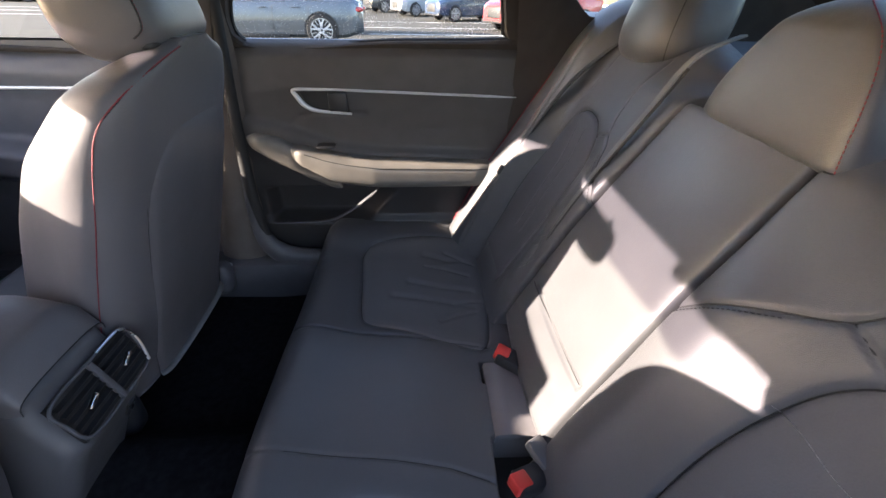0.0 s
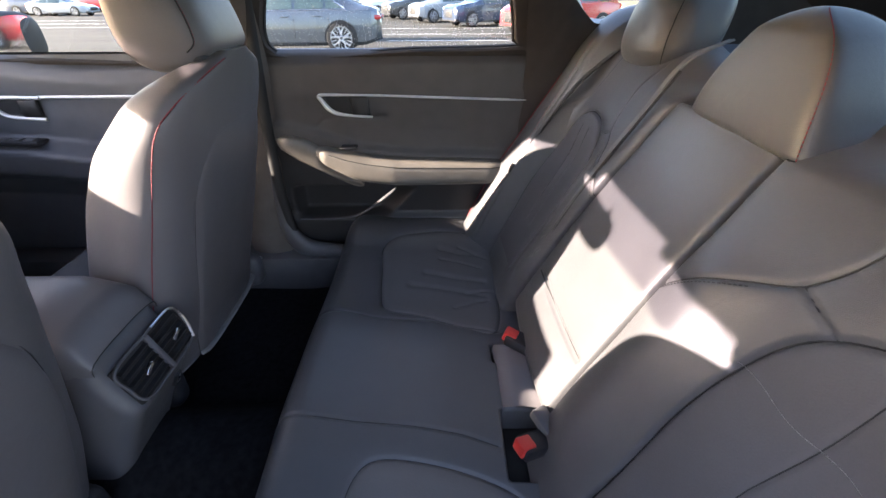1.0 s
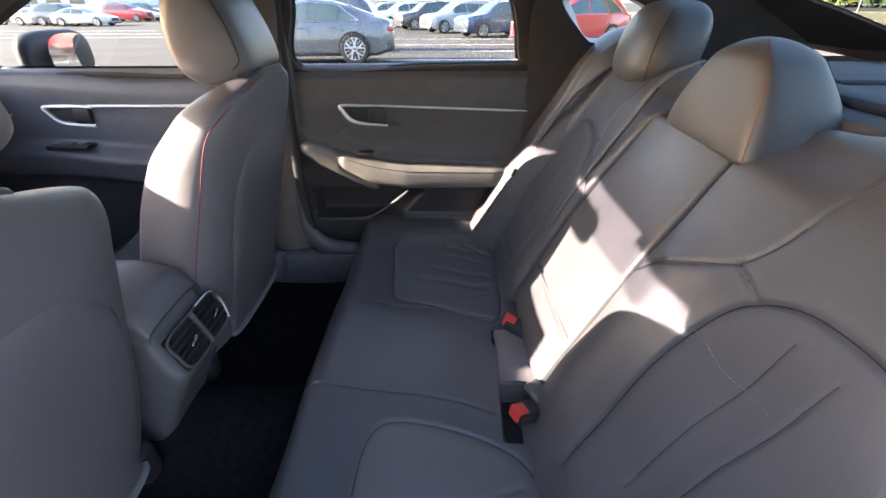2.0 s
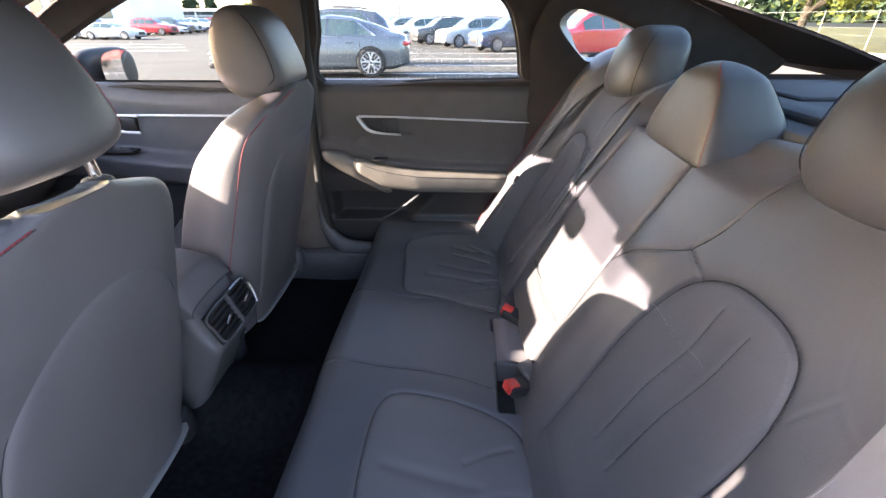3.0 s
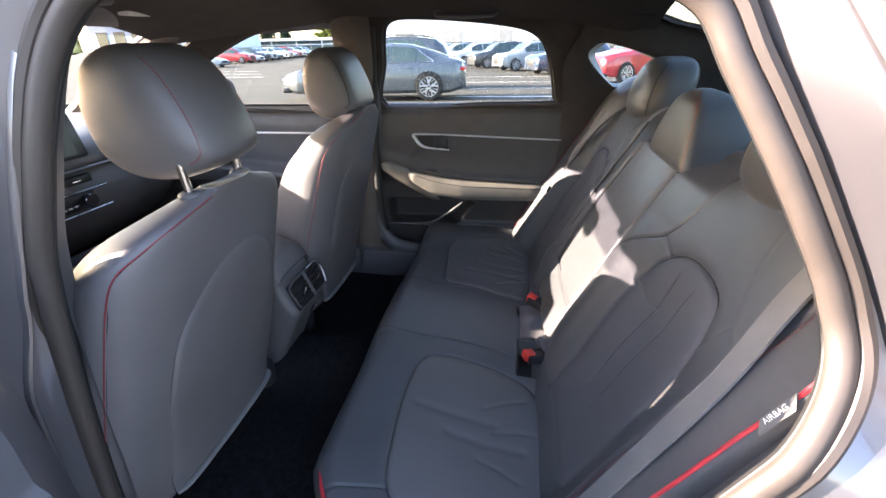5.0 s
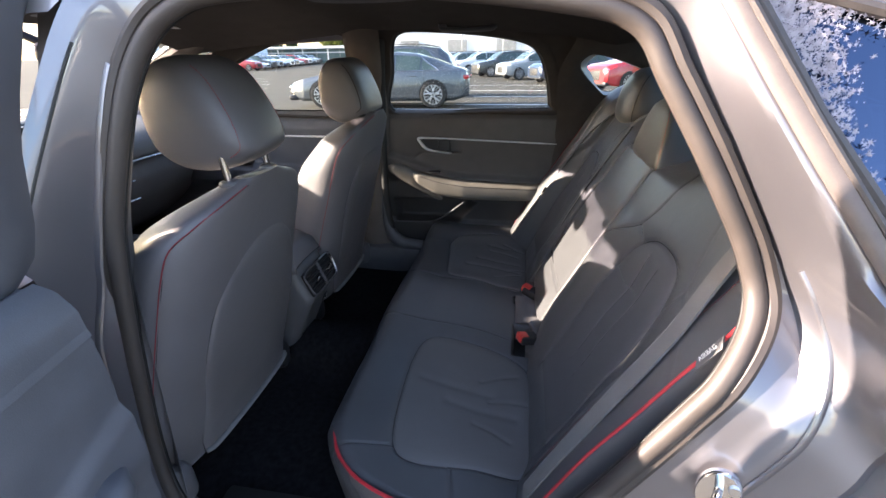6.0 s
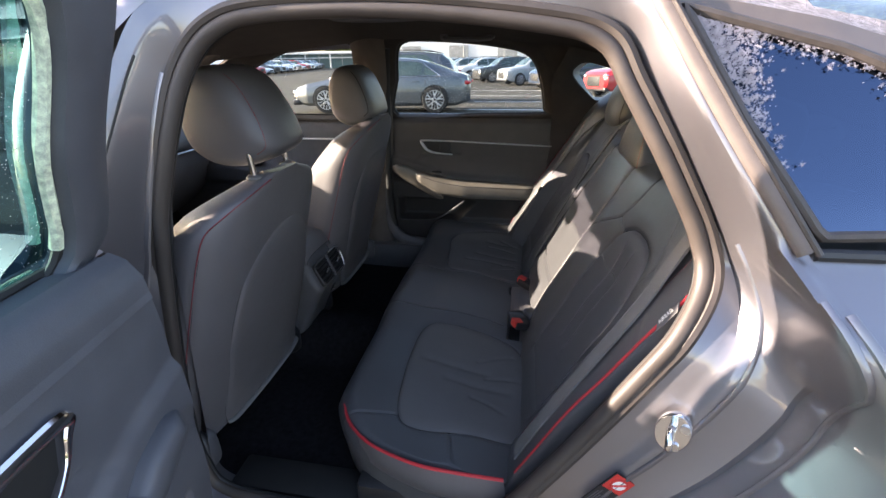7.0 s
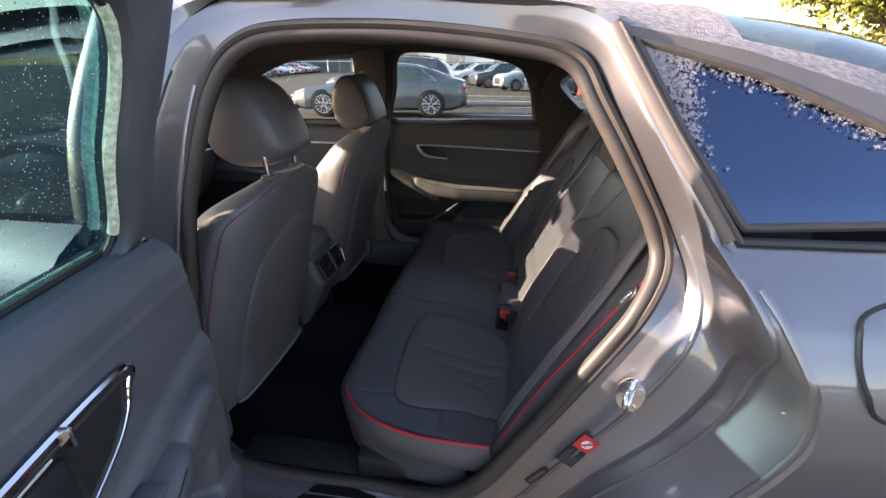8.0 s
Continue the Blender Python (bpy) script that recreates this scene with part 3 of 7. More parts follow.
# rear shelf and the dark side trims round the quarter windows
solid("parcel_shelf", joined(box(1.14, 1.86, -0.60, 0.60, 1.02, 1.045, 0.01), box(1.20, 1.28, -0.25, 0.30, 1.044, 1.062, 0.008), box(1.35, 1.62, 0.20, 0.50, 1.045, 1.056, 0.005), box(1.35, 1.62, -0.50, -0.20, 1.045, 1.056, 0.005)),
      surface("shelf_cloth", (0.09, 0.10, 0.115), 0.9, bump=0.7, fine=900), "grey cloth parcel shelf behind the rear seat", "shelf", kind="structure")


def holed(outer, hole, n=96):
    """A plate between two closed outlines (x, z), matched point for point."""
    o = evenly(np.c_[np.asarray(outer), np.zeros(len(outer))], n, True)
    h = evenly(np.c_[np.asarray(hole), np.zeros(len(hole))], n, True)
    k = np.argmin(np.linalg.norm(h - o[0], axis=1))
    h = np.roll(h, -k, 0)
    return o, h


# quarter window opening seen from within, far side: x, z
QW = rounded([(0.893, 1.185, 0), (0.905, 1.222, 0), (0.945, 1.232, 0), (1.05, 1.205, 0), (1.150, 1.160, 0), (1.120, 1.12, 0), (1.075, 1.094, 0), (1.01, 1.086, 0), (0.975, 1.102, 0)], True, 5)[:, :2]
QO = rounded([(0.81, 1.16, 0), (0.85, 1.26, 0), (0.90, 1.34, 0), (1.05, 1.33, 0), (1.35, 1.22, 0), (1.62, 1.09, 0), (1.45, 0.98, 0), (1.1, 0.80, 0), (0.95, 0.68, 0), (0.83, 0.70, 0), (0.825, 1.0, 0)], True, 4)[:, :2]
for sgn in (-1, 1):
    o, h = holed(QO, QW)
    P = []
    reveal = []
    left = smoothstep(0.99, 0.90, h[:, 0])
    for t, d in ((0, 0.0), (0.25, 0.006), (0.6, 0.010), (0.82, 0.010), (0.97, 0.006), (1.0, 0.0), (1.0, -0.004), (1.0, -0.022), (1.0, -0.046)):
        q = o * (1 - t) + h * t
        if d < 0:                                    # the reveal runs in towards the pane, deepest at its front edge
            q = q + np.stack([0.030 * left, 0.010 * smoothstep(1.14, 1.09, h[:, 1]), 0 * left], 1) * (-d / 0.046)
        y = np.interp(q[:, 1], [0.9, 1.05, 1.34], [0.715, 0.70, 0.575] if sgn > 0 else [0.62, 0.61, 0.52]) - d
        x = q[:, 0] if sgn > 0 else np.maximum(q[:, 0], np.interp(q[:, 1], [0.9, 1.0, 1.1, 1.21, 1.28, 1.34], [1.0, 0.99, 0.94, 0.87, 0.83, 0.80]))
        (reveal if d < 0 else P).append(np.stack([x, sgn * y, q[:, 1]], 1))
    if sgn > 0:
        solid("quarter_window_reveal", grid(np.array([P[-1]] + reveal), False, True), REVEAL_SKYLIT, "plastic reveal of the quarter window, paled as if lit by the sky", "trim", kind="structure")
    solid("rear_pillar_trim", grid(np.array(P), False, True), LINER, "dark rear pillar trim round the quarter window", "trim", kind="structure")
    q = evenly(np.c_[QW, np.zeros(len(QW))], 60, True)
    c = q.mean(0)
    P = [[(p[0], sgn * (np.interp(p[1], [0.9, 1.05, 1.34], [0.715, 0.70, 0.575]) + 0.05), p[1]) for p in (c + (q - c) * k)] for k in (1.15, 0.6, 0.02)]
    if sgn > 0:
        part("quarter_glass", grid(np.array(P), False, True), GLASS_SIDE, car, "small tinted quarter window")
# cloth panel between quarter trim and the rear window
for sgn in (-1, 1):
    P = []
    for x in np.linspace(0.86, 1.9, 24):
        top = roof_grid(x, x, 1, sgn * (0.95 - 0.16 * smoothstep(1.12, 1.0, np.array(x))), sgn * (0.95 - 0.16 * smoothstep(1.12, 1.0, np.array(x))), 1)[0, 0] - np.array([0, 0, 0.02 + 0.035 * smoothstep(1.10, 1.0, np.array(x))])
        zt = np.interp(x, [0.86, 0.90, 1.05, 1.35, 1.62, 1.9], [1.29, 1.335, 1.325, 1.215, 1.085, 1.05])
        low = np.array([x, sgn * np.interp(zt, [0.9, 1.05, 1.34], [0.72, 0.705, 0.58] if sgn > 0 else [0.62, 0.61, 0.52]), zt])
        P.append([top, (top + low) / 2 + np.array([0, -sgn * 0.01, 0.004]), low])
    solid("rear_side_lining", grid(np.array(P)), LINER, "black cloth lining beside the rear window", "trim", kind="structure")

# closing plate behind the far door's window frame
lean = Matrix.Identity(4)
lean[1][2] = -0.36
plate = prism([(0.818, 1.05), (0.815, 1.15), (0.803, 1.21), (0.77, 1.268), (0.70, 1.30), (0.62, 1.315), (0.62, 1.385), (1.0, 1.36), (1.0, 1.25), (0.93, 1.242), (0.895, 1.232), (0.88, 1.185), (0.93, 1.10), (0.95, 1.05)], 0.0, 0.008, 1)
solid("rear_pillar_panel", moved(Matrix.Translation((0, 0.715, 1.05)) @ lean @ Matrix.Translation((0, 0, -1.05)), plate), LINER, "dark panel behind the rear door frame", "trim", kind="structure")

# plain panels that close the body at both ends and below
part("rear_panel", box(2.36, 2.44, -0.80, 0.80, 0.32, 1.04, 0.03), PAINT, car)
part("front_panel", box(-2.47, -2.38, -0.80, 0.80, 0.28, 0.78, 0.03), PAINT, car)
part("underbody", box(-2.40, 2.38, -0.66, 0.66, 0.20, 0.25, 0.01), BLACKRUBBER, car)


# ---- rear bench ----
# profile of the seat back, x and z, from the cushion up and over its top
PROFILE = rounded([(0.755, 0.42, 0), (0.785, 0.48, 0), (0.84, 0.60, 0), (0.91, 0.745, 0), (0.978, 0.88, 0), (1.035, 0.985, 0), (1.075, 1.035, 0), (1.12, 1.05, 0), (1.165, 1.035, 0), (1.18, 0.98, 0)], False, 10)
_s = np.r_[0, np.cumsum(np.hypot(*np.diff(PROFILE[:, :2], axis=0).T))]


def back_point(y, s, h):
    """A point of the seat back: s metres up its profile, h metres out from it."""
    x, z = np.interp(s, _s, PROFILE[:, 0]), np.interp(s, _s, PROFILE[:, 1])
    e = 0.01
    tx, tz = np.interp(s + e, _s, PROFILE[:, 0]) - np.interp(s - e, _s, PROFILE[:, 0]), np.interp(s + e, _s, PROFILE[:, 1]) - np.interp(s - e, _s, PROFILE[:, 1])
    k = np.hypot(tx, tz) + 1e-9
    return np.stack([x - h * tz / k, y, z + h * tx / k], -1)


def s_at(z):
    k = np.argmax(PROFILE[:, 1])
    return np.interp(z, PROFILE[:k, 1], _s[:k])


bench = thing("rear_bench_seat", "dark grey leather rear bench seat with red piping and stitching", "car seat", at=(0.6, 0.03, 0.30))
ARCH = rounded([(0.335, 0.500, 0), (0.325, 0.57, 0), (0.305, 0.69, 0), (0.322, 0.79, 0), (0.372, 0.848, 0), (0.475, 0.884, 0), (0.59, 0.894, 0), (0.70, 0.890, 0), (0.775, 0.868, 0), (0.825, 0.81, 0), (0.850, 0.73, 0), (0.855, 0.62, 0), (0.845, 0.500, 0)], False, 6)[:, :2]
YOKE = rounded([(0.0, 0.775, 0), (0.085, 0.813, 0), (0.200, 0.853, 0), (0.290, 0.882, 0), (0.335, 0.918, 0), (0.352, 0.955, 0), (0.360, 0.99, 0), (0.362, 1.02, 0)], False, 6)[:, :2]
YOKE2 = rounded([(1.06, 0.80, 0), (0.96, 0.862, 0), (0.87, 0.882, 0), (0.79, 0.935, 0), (0.75, 0.985, 0), (0.74, 1.03, 0)], False, 6)[:, :2]
TICK = np.array([(0.290, 0.882), (0.345, 0.874), (0.405, 0.864)])
TICK2 = np.array([(0.87, 0.882), (0.815, 0.80)])


def outer_back(y_of, bolster, fade):
    """One outer section: t runs from the split (0) over the piping (1.05) to the side (1.3)."""
    T, S = np.meshgrid(np.r_[0.06 * np.linspace(0, 1, 16)[:-1] ** 2, np.linspace(0.06, 1.30, 270)], np.linspace(0, _s[-1], 230))
    Z = np.interp(S, _s, PROFILE[:, 1])
    W = 0.52
    H = 0.030 * (1 - np.exp(-((T) * W / 0.0018))) - 0.006 * np.exp(-T * W / 0.010)                       # rounds off at the split
    ridge = np.exp(-((T - 0.13) / 0.10) ** 2) * 0.014 * smoothstep(0.45, 0.55, Z) * (1 - smoothstep(0.82, 0.90, Z))
    H += ridge
    H += bolster * smoothstep(0.80, 1.04, T) * (1 - fade * smoothstep(0.55, 0.95, Z))
    H -= 0.046 * smoothstep(0.965, 1.03, Z) * (1 - smoothstep(0.05, 0.55, T))        # lower beside the middle headrest
    H -= 0.15 * smoothstep(1.06, 1.30, T) ** 1.2
    H -= 0.012 * np.exp(-((T - 0.54) / 0.25) ** 2) * smoothstep(0.5, 0.6, Z) * (1 - smoothstep(0.78, 0.88, Z))
    up = S < s_at(1.045)
    def groove(line, width, deep):
        return deep * np.exp(-(near_line(T * W, Z, np.asarray(line) * np.array([W, 1])) / width) ** 2) * up
    H -= groove(ARCH, 0.0034, 0.0055) + groove(ARCH, 0.016, 0.0035)
    H -= groove(YOKE, 0.0030, 0.0035) + groove(YOKE2, 0.0030, 0.0012) + groove(TICK, 0.0028, 0.004) + groove(TICK2, 0.0028, 0.0012)
    for c in (0.515, 0.625):                                            # flutes of the insert
        H -= groove([(c, 0.60), (c, 0.72), (c + 0.025, 0.865)], 0.0032, 0.0020)
    H -= groove([(0.945, 0.45), (0.965, 0.75), (0.985, 1.0)], 0.003, 0.004)
    H -= 0.0022 * np.exp(-((T - 0.57) / 0.05) ** 2) * smoothstep(0.58, 0.66, Z) * (1 - smoothstep(0.80, 0.88, Z))
    H += 0.004 * np.sin(9 * T + 14 * Z) * np.sin(23 * Z - 5 * T) * 0.5
    Y = y_of(T, Z)
    P = back_point(Y, S, H)
    Tc, Zc = (T[:-1, :-1] + T[1:, 1:]) / 2, (Z[:-1, :-1] + Z[1:, 1:]) / 2
    names = np.full(Tc.shape, "backrest", dtype=object)
    names[within(Tc, Zc, np.vstack([ARCH, ARCH[:1]])) & (S[:-1, :-1] < s_at(1.0))] = "insert"
    names[Tc > 1.055] = "side_bolster"
    return P, names.astype(str), T, Z


def split_far(Z):
    return np.interp(Z, [0.45, 0.72, 0.97, 1.05], [0.272, 0.250, 0.205, 0.19])


def spread(T):
    """The bolster runs out wider than the flat of the back."""
    return np.interp(T, [0, 0.95, 1.06, 1.30], [0, 0.95, 1.150, 1.225])


def y_near(T, Z):
    y = 0.077 + spread(T) * 0.522
    lim = side_y(Z, 0.9) - 0.010 - 0.012 * smoothstep(1.10, 1.30, T)     # stays within the door seal
    k = 0.010
    return -(y - k * np.logaddexp(0, (y - lim) / k))


def y_far(T, Z):
    e = split_far(Z)
    return e + 0.002 + spread(T) * (0.635 - e)


def line_on(P, T, Z, pts, lift, cut=1.05):
    """A line (t, z) laid on an outer section."""
    out = []
    n = int(np.argmax(Z[:, 0] >= min(1.045, Z.max() - 1e-6)))
    for t, z in pts:
        i = int(np.clip(np.searchsorted(Z[:n, 0], z), 1, n - 1))
        j = int(np.clip(np.searchsorted(T[0], t), 1, T.shape[1] - 2))
        f, g = (z - Z[i - 1, 0]) / (Z[i, 0] - Z[i - 1, 0] + 1e-9), (t - T[0, j - 1]) / (T[0, j] - T[0, j - 1])
        p = (P[i - 1, j - 1] * (1 - f) + P[i, j - 1] * f) * (1 - g) + (P[i - 1, j] * (1 - f) + P[i, j] * f) * g
        out.append(p + np.array([-0.9, 0, 0.43]) * lift)
    return np.array(out)


def stitches(line, step, length, r, sides=5):
    """A row of separate thread stitches along a line."""
    L = evenly(line, max(3, int(np.sum(np.linalg.norm(np.diff(line, axis=0), axis=1)) / step)))
    return joined(*[tube([a, (a + b) / 2, b], [r * 0.6, r, r * 0.6], sides) for a, b in ((p, p + (q - p) * length) for p, q in zip(L[:-1], L[1:]))])


for nm, fn, bolster, fade in (("near", y_near, 0.034, 0.80), ("far", y_far, 0.088, 0.42)):
    P, names, T, Z = outer_back(fn, bolster, fade)
    if nm == "far":
        P = P[:, ::-1]
        names = names[:, ::-1]
    got = pieces(P, names)
    b = part("backrest", got["backrest"], LEATHER, bench, "dark grey leather outer back section", angle=180)
    part("insert", got["insert"], INSERT, b, "matt dark grey insert with stitched flutes", angle=180)
    sb = part("side_bolster", got["side_bolster"], LEATHER, bench, angle=180)
    Pn = P if nm == "near" else P[:, ::-1]
    pz = np.linspace(0.47, 1.025, 40)
    part("piping", tube(line_on(Pn, T, Z, [(1.06, z) for z in pz], 0.001), 0.0027 if nm == "near" else 0.0016, 6), PIPING if nm == "near" else STITCH, sb, "bright red piping")
    part("stitching", stitches(line_on(Pn, T, Z, [(np.interp(z, [0.45, 0.75, 1.0], [0.955, 0.975, 0.995]), z) for z in np.linspace(0.48, 1.02, 40)], 0.0008), 0.0050, 0.7, 0.0006), STITCH, b, "red thread stitching")
    part("stitching", stitches(line_on(Pn, T, Z, [tuple(p + np.array([0, -0.007])) for p in YOKE[:14]], 0.0014), 0.006, 0.6, 0.0009), SEAM, b, "dark thread stitching")
    for c in (0.515, 0.625):
        part("seam", tube(line_on(Pn, T, Z, [(c + 0.025 * max(0.0, (z - 0.72) / 0.145), z) for z in np.linspace(0.62, 0.862, 30)], 0.0001), 0.0007, 5), SEAM, b)
    for sm in (ARCH, YOKE[:30], TICK):
        part("seam", tube(evenly(line_on(Pn, T, Z, [tuple(p) for p in sm if p[1] < 1.03 and p[0] < 1.05], 0.0004), 120), 0.0011, 5), SEAM, b)
    if nm == "near":
        q = line_on(Pn, T, Z, [(1.062, 0.853), (1.062, 0.893), (1.062, 0.889), (1.062, 0.849)], 0.003)
        q[2:] += np.array([-0.001, -0.012, -0.009])
        q += np.array([0.934, -0.684, 0.890]) - q.mean(0)
        tag = part("airbag_tag", joined((np.array([q[0], q[1], q[2], q[3], q[0] + (-.002, 0, .001), q[1] + (-.002, 0, .001), q[2] + (-.002, 0, .001), q[3] + (-.002, 0, .001)]), [(0, 1, 2, 3), (7, 6, 5, 4), (0, 4, 5, 1), (1, 5, 6, 2), (2, 6, 7, 3), (3, 7, 4, 0)])), GREYPLASTIC, sb, "woven grey tag", False)
        cu = bpy.data.curves.new("tag_text", "FONT")
        cu.body, cu.size, cu.extrude, cu.align_x, cu.align_y = "AIRBAG", 0.0085, 0.0002, "CENTER", "CENTER"
        tx = new("tag_text", cu)
        c = q.mean(0) + (-0.003, -0.0012, 0.002)
        ax = Vector(q[1] - q[0]).normalized()
        az = Vector(np.cross(q[3] - q[0], q[1] - q[0])).normalized()
        if az.dot(Vector((-1, -1, 0.5))) < 0:
            az = -az
        ay = az.cross(ax)
        tx.matrix_world = Matrix.Translation(Vector(c) + az * 0.003) @ Matrix((ax, ay, az)).transposed().to_4x4()
        bpy.context.view_layer.update()
        me = bpy.data.meshes.new_from_object(tx.evaluated_get(bpy.context.evaluated_depsgraph_get()))
        me.transform(tx.matrix_world)
        bpy.data.objects.remove(tx)
        me.materials.append(WHITE)
        to = new("tag_text", me)
        to.parent = tag

    if nm == "near":
        streak = line_on(Pn, T, Z, [(0.31 + 0.30 * k, 0.788 + 0.006 * k + 0.003 * math.sin(9 * k)) for k in np.linspace(0, 1, 40)], 0.0006)
        part("scuff", tube(streak, np.interp(np.linspace(0, 1, 40), [0, 0.1, 0.5, 0.8, 1], [0.0002, 0.0010, 0.0005, 0.0009, 0.0002]), 5, flat=0.3), DUST, b, "pale dusty scuff mark")

# middle section
T, S = np.meshgrid(np.r_[0.07 * np.linspace(0, 1, 14)[:-1] ** 2, np.linspace(0.07, 0.93, 60), 1 - 0.07 * np.linspace(1, 0, 14)[1:] ** 2], np.linspace(0, s_at(1.04), 130))
Z = np.interp(S, _s, PROFILE[:, 1])
e = split_far(Z)
Y = -0.073 + T * (e - 0.002 + 0.073)
edge = np.minimum(T, 1 - T) * 0.32
H = 0.029 * (1 - np.exp(-edge / 0.0018)) - 0.005 * np.exp(-edge / 0.010) + 0.008 * np.sin(math.pi * T) * smoothstep(0.45, 0.6, Z)
H -= 0.08 * smoothstep(0.974, 0.992, Z) ** 1.3
low = near_line(Y, Z, [(-0.052, 0.599), (0.09, 0.598), (0.205, 0.602)])
H -= 0.010 * np.exp(-(low / 0.003) ** 2)
H += 0.008 * smoothstep(0.597, 0.55, Z) * np.sin(math.pi * T)
H -= 0.05 * smoothstep(0.50, 0.455, Z) ** 2
MBP = back_point(Y, S, H)
mb = part("middle_backrest", grid(MBP[:, ::-1]), LEATHER, bench, "plain dark grey leather middle back section", angle=180)

ci = int(np.argmin(np.abs(Z[:, 0] - 0.599)))
part("seam", tube(MBP[ci, 14:-14] + (-0.0006, 0, 0), 0.0012, 5), SEAM, mb, "dark crease low on the middle section")

# raised middle head section: a wedge with a flat front and near side that meet in a stitched edge, domed on top
def head_block():
    rows = []
    for v in np.r_[np.linspace(-0.30, 0.0, 5)[:-1], np.linspace(0, 0.80, 20), 0.80 + 0.2 * np.sin(np.linspace(0, math.pi / 2, 12))[1:]]:
        w = max(v, 0.0)
        cap = math.sqrt(max(0.0, 1 - (max(0, w - 0.80) / 0.2) ** 2)) if w > 0.80 else 1.0     # closes the dome
        z = 0.984 + 0.160 * w + 0.10 * min(v, 0)
        tuck = 0.05 * min(v, 0) / -0.30                       # sinks behind the crease below
        yf, yn = 0.176 - 0.115 * w ** 1.7, -0.110 + 0.030 * w + 0.052 * w ** 4
        yb_f, yb_n = 0.150 - 0.09 * w ** 1.7, -0.090 + 0.060 * w
        x0, x1 = 0.996 + 0.030 * w ** 1.4 + tuck, 1.185 - 0.085 * w ** 1.6
        quad = [np.array(p) for p in ((x0, yf), (x0, yn), (x1, yb_n), (x1, yb_f))]
        mid_q = sum(quad) / 4 + np.array((-0.012, -0.012))
        ring = []
        for u in np.linspace(0, 2 * math.pi, 96, endpoint=False):
            c, q = math.cos(u), math.sin(u)
            e = 0.20 if (c < 0 and q < 0) else 0.42             # a tight edge between front and near side
            pc, ps = np.sign(c) * abs(c) ** e, np.sign(q) * abs(q) ** e
            k = max(abs(pc), abs(ps))
            f, g = (pc + 1) / 2, (1 - ps) / 2
            xy = (quad[0] * (1 - g) + quad[1] * g) * (1 - f) + (quad[3] * (1 - g) + quad[2] * g) * f
            bulge = 0.006 * (1 - abs(ps) ** 2 if abs(pc) > abs(ps) else 1 - abs(pc) ** 2) * (1 if v > 0 else 0)
            d = xy - mid_q
            xy = xy + d / (np.linalg.norm(d) + 1e-9) * bulge
            xy = mid_q + (xy - mid_q) * max(cap, 0.01)
            ring.append((xy[0], xy[1], z + 0.046 * smoothstep(1.0, 1.17, np.array(xy[0])) * (1 - 0.8 * w) * (v <= 0.25) * (1 - max(v, 0) * 4)))
        rows.append(ring)
    return np.array(rows)


HB = head_block()
ch = part("middle_headrest", capped(HB), LEATHER, bench, "domed dark grey leather middle headrest", angle=180)
corner = int(round(96 * 0.625))
edge_line = HB[4:33, corner] + np.array([-0.0008, -0.0008, 0])
part("stitching", stitches(edge_line, 0.0052, 0.7, 0.0009), STITCH, ch, "red thread stitching")
back_corner = int(round(96 * 0.875))
part("seam", tube(HB[4:32, back_corner], 0.0009, 5), SEAM, ch, "dark seam of the rear edge")
part("seam", tube(np.roll(HB[4], 40, axis=0)[:60] + (-0.001, 0, 0), 0.0010, 5), SEAM, ch, "dark crease under the block")

# outer headrests
def rear_headrest(cy):
    P = blob((0, 0, 0), (0.070, 0.125, 0.094), 0.74, 0.66, 48, 30)
    v = P[0].copy()
    v[:, 1] *= 1 - 0.10 * (v[:, 2] / 0.092)
    v[:, 0] += 0.25 * v[:, 2] - 0.02 * (1 - (v[:, 1] / 0.135) ** 2) * (v[:, 0] < 0)
    v += np.array([1.105, cy, 1.100])
    ob = part("headrest", (v, P[1]), LEATHER, bench, "rounded dark grey leather headrest", angle=180)
    for sg in (-1, 1):
        ln = np.array([(1.107 + 0.25 * z - 0.064 * max(0.02, 1 - abs(z / 0.094) ** 3) ** 0.5, cy + sg * (0.106 - 0.10 * z) * max(0.05, 1 - abs(z / 0.094) ** 4) ** 0.4, 1.100 + z) for z in np.linspace(-0.082, 0.082, 24)])
        part("seam", tube(ln, 0.0010, 5), SEAM, ob, "dark seam")
        part("post", rod((1.105, cy + sg * 0.05, 1.02), (1.11, cy + sg * 0.05, 1.06), 0.006), CHROME, ob)
    return ob


rear_headrest(-0.372)
rear_headrest(0.468)

# cushion
X, Y = np.meshgrid(np.linspace(-0.16, 0.545, 250), np.linspace(-0.677, 0.745, 470))
front = np.interp(-Y, [0.40, 0.46, 0.50, 0.52, 0.55, 0.58, 0.61, 0.63, 0.648, 0.662, 0.672, 0.678], [0.262, 0.262, 0.266, 0.276, 0.294, 0.318, 0.352, 0.386, 0.432, 0.487, 0.555, 0.66]) + 0.02 * smoothstep(0.55, 0.80, Y)
R = 0.06
d = np.where(X < 0, 0, X)
xx = front + R + np.where(X < 0, -R * np.sin(np.clip(-X / R, 0, math.pi / 2)), d * (0.80 - np.minimum(front, 0.70) - R) / 0.545) + np.where(-X / R > math.pi / 2, 0.25 * (-X - R * math.pi / 2), 0)
zz = np.where(X < 0, -R * (1 - np.cos(np.clip(-X / R, 0, math.pi / 2))) - np.clip(-X - R * math.pi / 2, 0, 1) * 1.6, 0)
top = 0.470 + 0.016 * np.exp(-((Y - 0.06) / 0.20) ** 4) + 0.012 * smoothstep(0.45, 0.30, xx)
top -= 0.022 * smoothstep(0.55, 0.78, xx)
side = np.minimum(1.0, 0.745 - Y)
